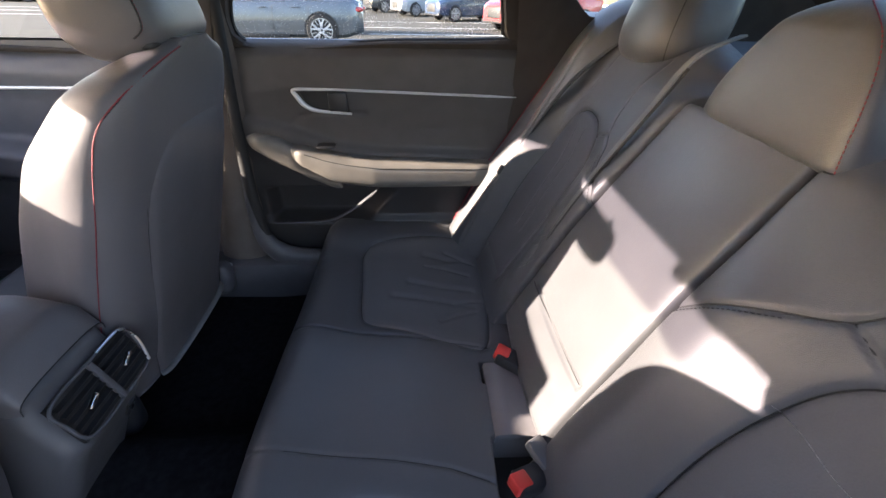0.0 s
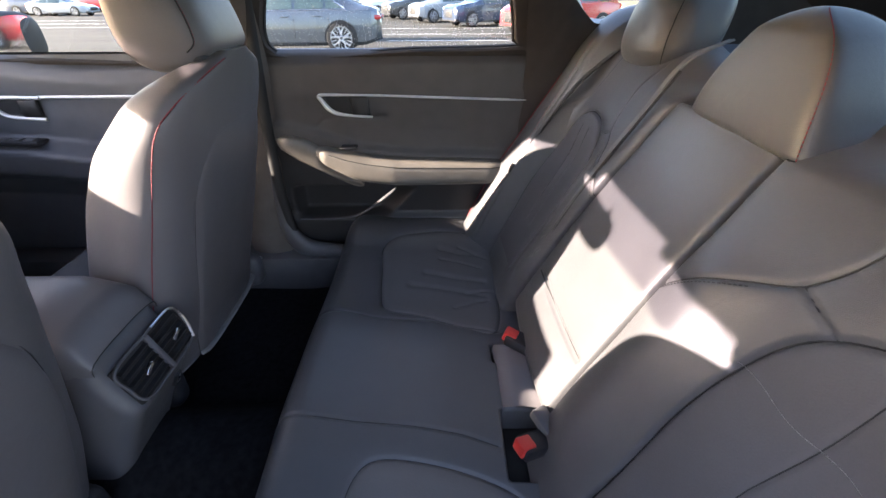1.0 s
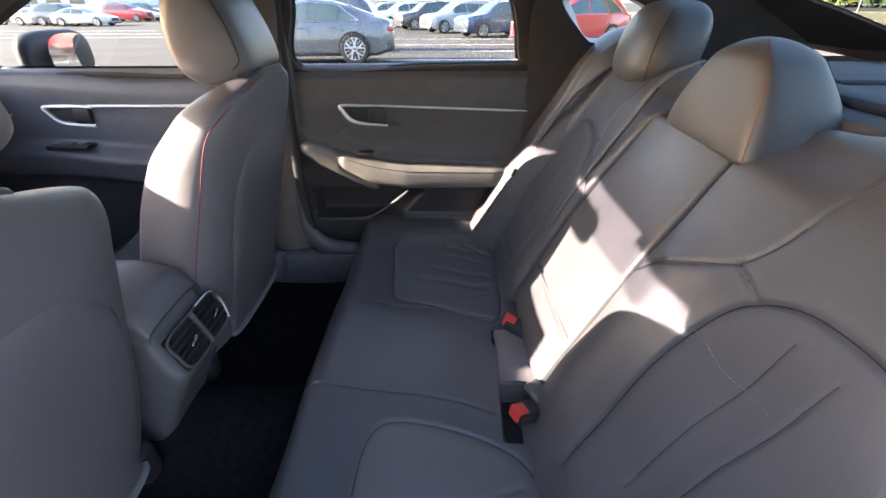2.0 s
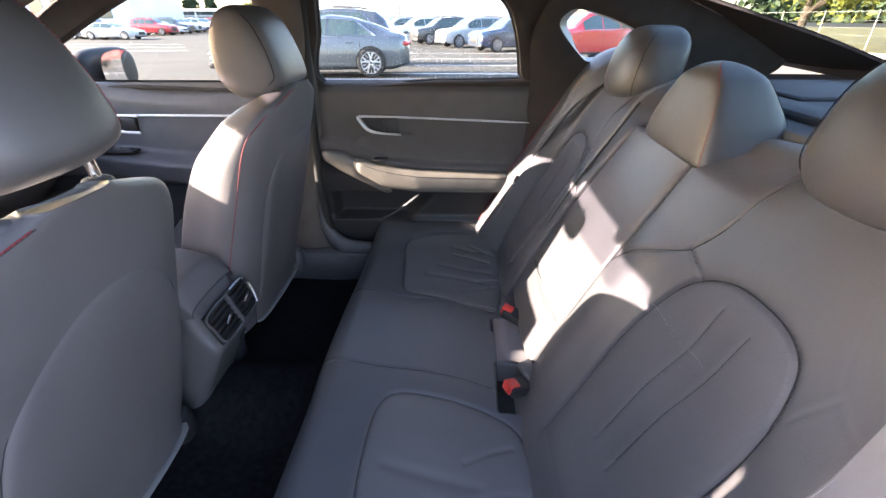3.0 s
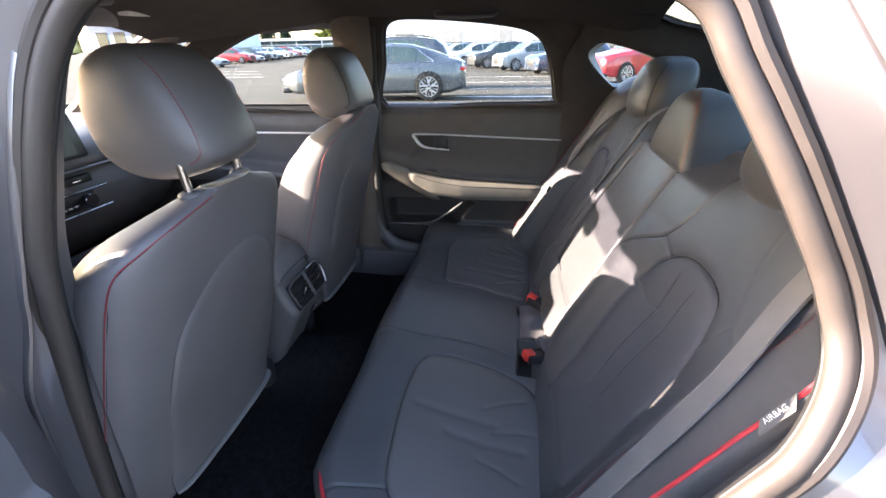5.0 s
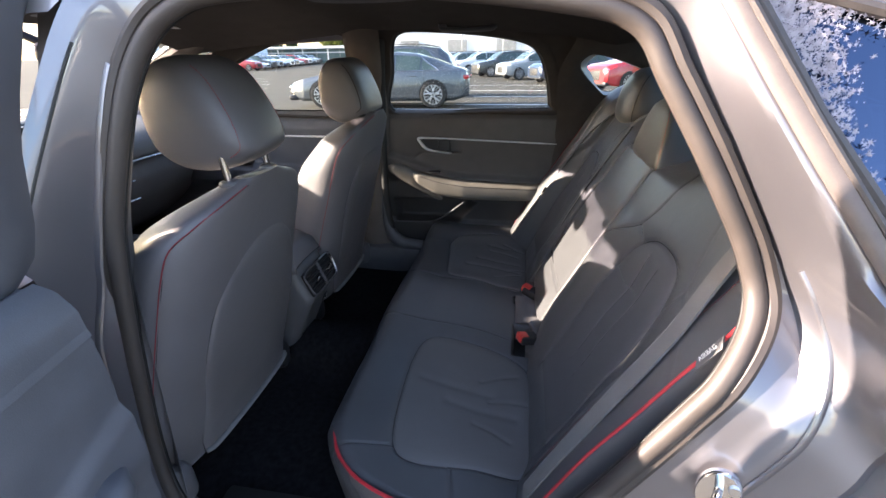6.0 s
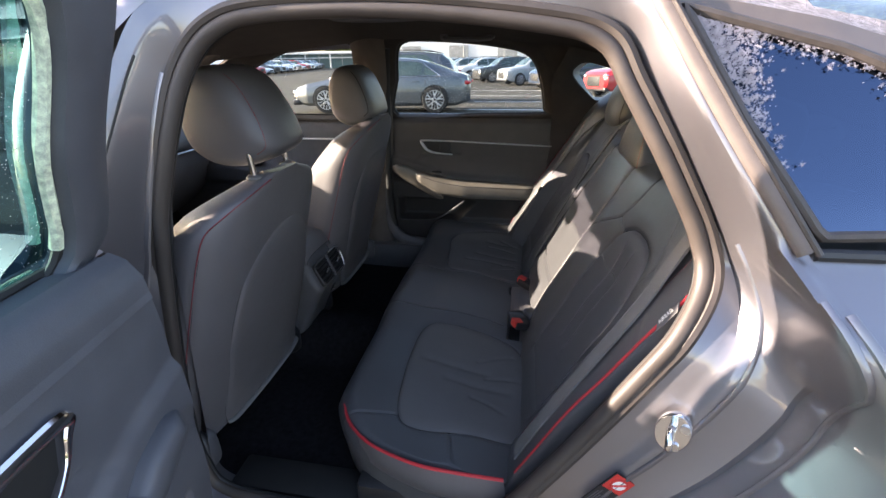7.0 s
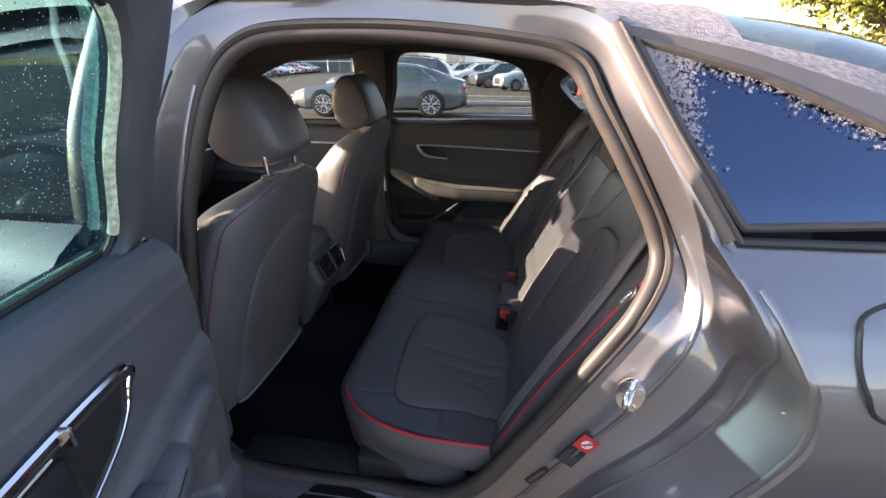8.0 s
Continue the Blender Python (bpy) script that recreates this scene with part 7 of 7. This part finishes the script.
REDLAMP = surface("red_lamp", (0.45, 0.02, 0.02), 0.15, vary=0.05, bump=0.0, coat=1.0)
def paint(name, c):
    return surface(name, c, 0.32, 0.1, vary=0.04, scale=2, bump=0.0, coat=1.0)
RED, NAVY, SILVER, WHITEP, BLACKP = paint("red_paint", (0.42, 0.022, 0.028)), paint("navy_paint", (0.020, 0.042, 0.085)), paint("silver_paint", (0.30, 0.33, 0.35)), paint("white_paint", (0.58, 0.59, 0.60)), paint("black_paint", (0.03, 0.033, 0.036))
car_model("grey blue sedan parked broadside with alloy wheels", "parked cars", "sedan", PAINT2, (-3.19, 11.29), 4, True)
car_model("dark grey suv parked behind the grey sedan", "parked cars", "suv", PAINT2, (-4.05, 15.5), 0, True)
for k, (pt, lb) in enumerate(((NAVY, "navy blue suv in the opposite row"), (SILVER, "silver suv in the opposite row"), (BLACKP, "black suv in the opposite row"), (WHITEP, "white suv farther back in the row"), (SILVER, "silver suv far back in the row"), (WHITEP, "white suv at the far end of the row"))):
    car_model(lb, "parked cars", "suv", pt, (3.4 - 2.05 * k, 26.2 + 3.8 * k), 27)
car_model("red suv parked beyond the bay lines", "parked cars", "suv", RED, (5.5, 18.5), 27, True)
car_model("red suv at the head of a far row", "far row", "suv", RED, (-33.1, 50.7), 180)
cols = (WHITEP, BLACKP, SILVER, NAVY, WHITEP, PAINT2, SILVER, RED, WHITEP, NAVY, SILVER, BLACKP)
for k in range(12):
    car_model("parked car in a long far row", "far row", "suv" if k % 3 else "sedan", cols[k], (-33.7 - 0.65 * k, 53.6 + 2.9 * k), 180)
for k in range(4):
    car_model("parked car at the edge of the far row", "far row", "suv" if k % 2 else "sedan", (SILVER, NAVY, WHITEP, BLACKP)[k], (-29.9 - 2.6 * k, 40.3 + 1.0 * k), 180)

# buildings, masts and rails far off
hall = thing("showroom", "pale blue white showroom block far off", "building", at=(-62, 80, -0.45))
part("wall", box(-76, -51, 74, 88, -0.5, 6.0), surface("render_wall", (0.50, 0.58, 0.66), 0.8, vary=0.06, scale=0.6), hall, smooth=False)
part("roof", box(-76.4, -50.6, 73.6, 88.4, 6.0, 6.4), CONCRETE, hall, smooth=False)
for k in range(6):
    part("window", box(-74.5 + 3.6 * k, -72.3 + 3.6 * k, 73.9, 74.05, 1.2, 4.2), CARGLASS, hall, smooth=False)
b3 = thing("white_hall", "plain white workshop hall behind the parked row", "building", at=(-14, 86, -0.45))
part("wall", box(-24, 12, 81, 92, -0.5, 5.6), surface("white_sheet_wall", (0.78, 0.79, 0.80), 0.7, vary=0.06, scale=0.5), b3, smooth=False)
part("roof", box(-24.4, 12.4, 80.6, 92.4, 5.6, 6.0), CONCRETE, b3, smooth=False)
for k in range(4):
    part("gate", box(-21 + 8.5 * k, -17.6 + 8.5 * k, 80.9, 81.05, -0.45, 3.2), CONCRETE, b3, "pale roller gate", smooth=False)
b2 = thing("sales_hall", "long low glazed hall with a white roof edge", "building", at=(-48, 98, -0.45))
part("wall", box(-64, -33, 93, 104, -0.5, 2.3), surface("green_glass_wall", (0.10, 0.16, 0.16), 0.35, vary=0.2, scale=0.4), b2, smooth=False)
part("roof", box(-64.6, -32.4, 91.4, 104.5, 2.3, 2.8, 0.1), WHITE, b2, "white roof edge", smooth=False)
part("beam", box(-64.2, -32.8, 91.6, 91.9, 1.5, 1.68), WHITE, b2, smooth=False)
for k in range(6):
    part("post", rod((-62 + 5.6 * k, 91.8, -0.5), (-62 + 5.6 * k, 91.8, 2.3), 0.14, 8), WHITE, b2, "white post")
for k in range(12):
    part("mullion", box(-63.5 + 2.6 * k, -63.35 + 2.6 * k, 92.9, 93.02, -0.45, 2.3), CONCRETE, b2, smooth=False)
for k, (x, y, h) in enumerate(((-2.0, 62, 9.5), (2.4, 58, 9.0), (-8.5, 70, 9.0), (6.5, 66, 8.5))):
    m = thing("light_mast", "grey lamp mast with crossarm", "street lamp", "light masts", at=(x, y, 0))
    part("pole", rod((x, y, -0.5), (x, y, h), 0.12, 10, 0.08), CONCRETE, m)
    part("arm", rod((x - 1.6, y, h - 0.5), (x + 1.6, y, h - 0.3), 0.06, 8), CONCRETE, m)
    for e in (-1.5, 0.2, 1.5):
        part("head", box(x + e - 0.28, x + e + 0.28, y - 0.2, y + 0.2, h - 0.65, h - 0.15, 0.05), DARK, m)


def tree(label, x, y, h, spread, leaf, n, seed, size=0.16, conifer=False):
    r = np.random.default_rng(seed)
    ob = thing("tree", label, "tree", "trees", at=(x, y, 0))
    trunk = [tube(rounded([(x, y, lie(x, y)), (x + 0.1, y, h * 0.3), (x - 0.05, y + 0.1, h * 0.65), (x, y, h * (0.97 if conifer else 0.8))], False, 5), np.linspace(h * 0.028, h * 0.006, 16), 8)]
    tips = []
    for k in range(26 if not conifer else 44):
        a = k * 2.4 + r.random()
        z0 = h * (0.16 + 0.64 * r.random()) if not conifer else h * (0.12 + 0.85 * k / 44)
        ln = spread * (0.5 + 0.6 * r.random()) * (1 if not conifer else (1.05 - z0 / h))
        p0 = np.array([x, y, z0])
        p2 = p0 + np.array([math.cos(a) * ln, math.sin(a) * ln, ln * (0.35 + 0.5 * r.random()) if not conifer else -0.15 * ln])
        p1 = (p0 + p2) / 2 + np.array([0, 0, 0.12 * ln])
        trunk.append(tube(rounded([p0, p1, p2], False, 3), np.linspace(h * 0.010, h * 0.003, 7), 5))
        tips += [p1, p2, (p1 + p2) / 2, p2 + (p2 - p1) * 0.3]
    part("trunk", joined(*trunk), BARK, ob)
    tips = np.array(tips)
    c = tips[r.integers(0, len(tips), n)] + r.normal(0, spread * (0.13 if not conifer else 0.07), (n, 3))
    u = r.normal(0, 1, (n, 3))
    u /= np.linalg.norm(u, axis=1)[:, None]
    w = np.cross(u, r.normal(0, 1, (n, 3)))
    w /= np.linalg.norm(w, axis=1)[:, None]
    s = (size * (0.6 + 0.8 * r.random(n)))[:, None]
    V = np.stack([c - u * s, c + w * s * 0.45 , c + u * s, c - w * s * 0.45 + np.cross(u, w) * s * 0.2], 1).reshape(-1, 3)
    part("crown", (V, [(4 * i, 4 * i + 1, 4 * i + 2, 4 * i + 3) for i in range(n)]), leaf, ob, smooth=False)["kind"] = "stuff"
    return ob


tree("broad roadside tree with yellow green autumn leaves", 15.8, 21.5, 7.0, 3.3, LEAF, 12000, 1, 0.17)
tree("leafy roadside tree turning yellow", 19.5, 12.0, 6.2, 2.8, LEAF, 7000, 2)
for k, (x, y, h, lf, cf) in enumerate(((-80, 112, 7.5, LEAF2, False), (-72, 116, 8, LEAF3, False), (-66, 118, 9, LEAF2, True), (-59, 114, 8, LEAF2, True), (-49, 118, 8, LEAF, False), (-46, 122, 7, LEAF, False), (-40, 120, 6.5, LEAF2, True), (-84, 108, 7, LEAF2, False), (-36, 126, 5, LEAF3, False))):
    tree("distant tree behind the car park", x, y, h, h * 0.30, lf, 2600, 10 + k, 0.45, cf)

# verge with wire fence behind the car
solid("verge", box(14.5, 60, -40, 60, 0.0, 0.12), GRASS, "dry yellow grass verge", "ground", kind="structure", smooth=False)
solid("kerb", box(14.3, 14.5, -40, 60, 0.0, 0.15, 0.02), CONCRETE, "pale concrete kerb", "kerb", kind="structure")
wf = thing("wire_fence", "wire fence on thin steel posts along the verge", "fence", at=(15.5, 8, 0))
for k in range(18):
    part("post", rod((15.5, -14 + 2.6 * k, 0.1), (15.5, -14 + 2.6 * k, 1.45), 0.02, 8), CONCRETE, wf)
for z in (0.35, 0.6, 0.85, 1.1, 1.4):
    part("wire", rod((15.5, -14, z), (15.5, 30.2, z), 0.003 if z < 1.3 else 0.008, 5), CONCRETE, wf)

# a belt of dark trees far behind the verge
r5 = np.random.default_rng(8)
n = 9000
c = np.stack([np.full(n, 95.0) + r5.normal(0, 3, n), r5.uniform(-160, 160, n), r5.random(n) ** 0.8], 1)
c[:, 2] *= 6.0 + 1.6 * np.sin(c[:, 1] * 0.21) + 1.2 * np.sin(c[:, 1] * 0.53 + 1)
u = r5.normal(0, 1, (n, 3))
u /= np.linalg.norm(u, axis=1)[:, None]
w = np.cross(u, r5.normal(0, 1, (n, 3)))
w /= np.linalg.norm(w, axis=1)[:, None]
sz_l = (1.0 + 0.8 * r5.random(n))[:, None]
V = np.stack([c - u * sz_l, c + w * sz_l * 0.6, c + u * sz_l, c - w * sz_l * 0.6], 1).reshape(-1, 3)
tagged(part("far_woods", (V, [(4 * i, 4 * i + 1, 4 * i + 2, 4 * i + 3) for i in range(n)]), LEAF2, smooth=False), "dark belt of trees on the horizon", "trees", kind="stuff")
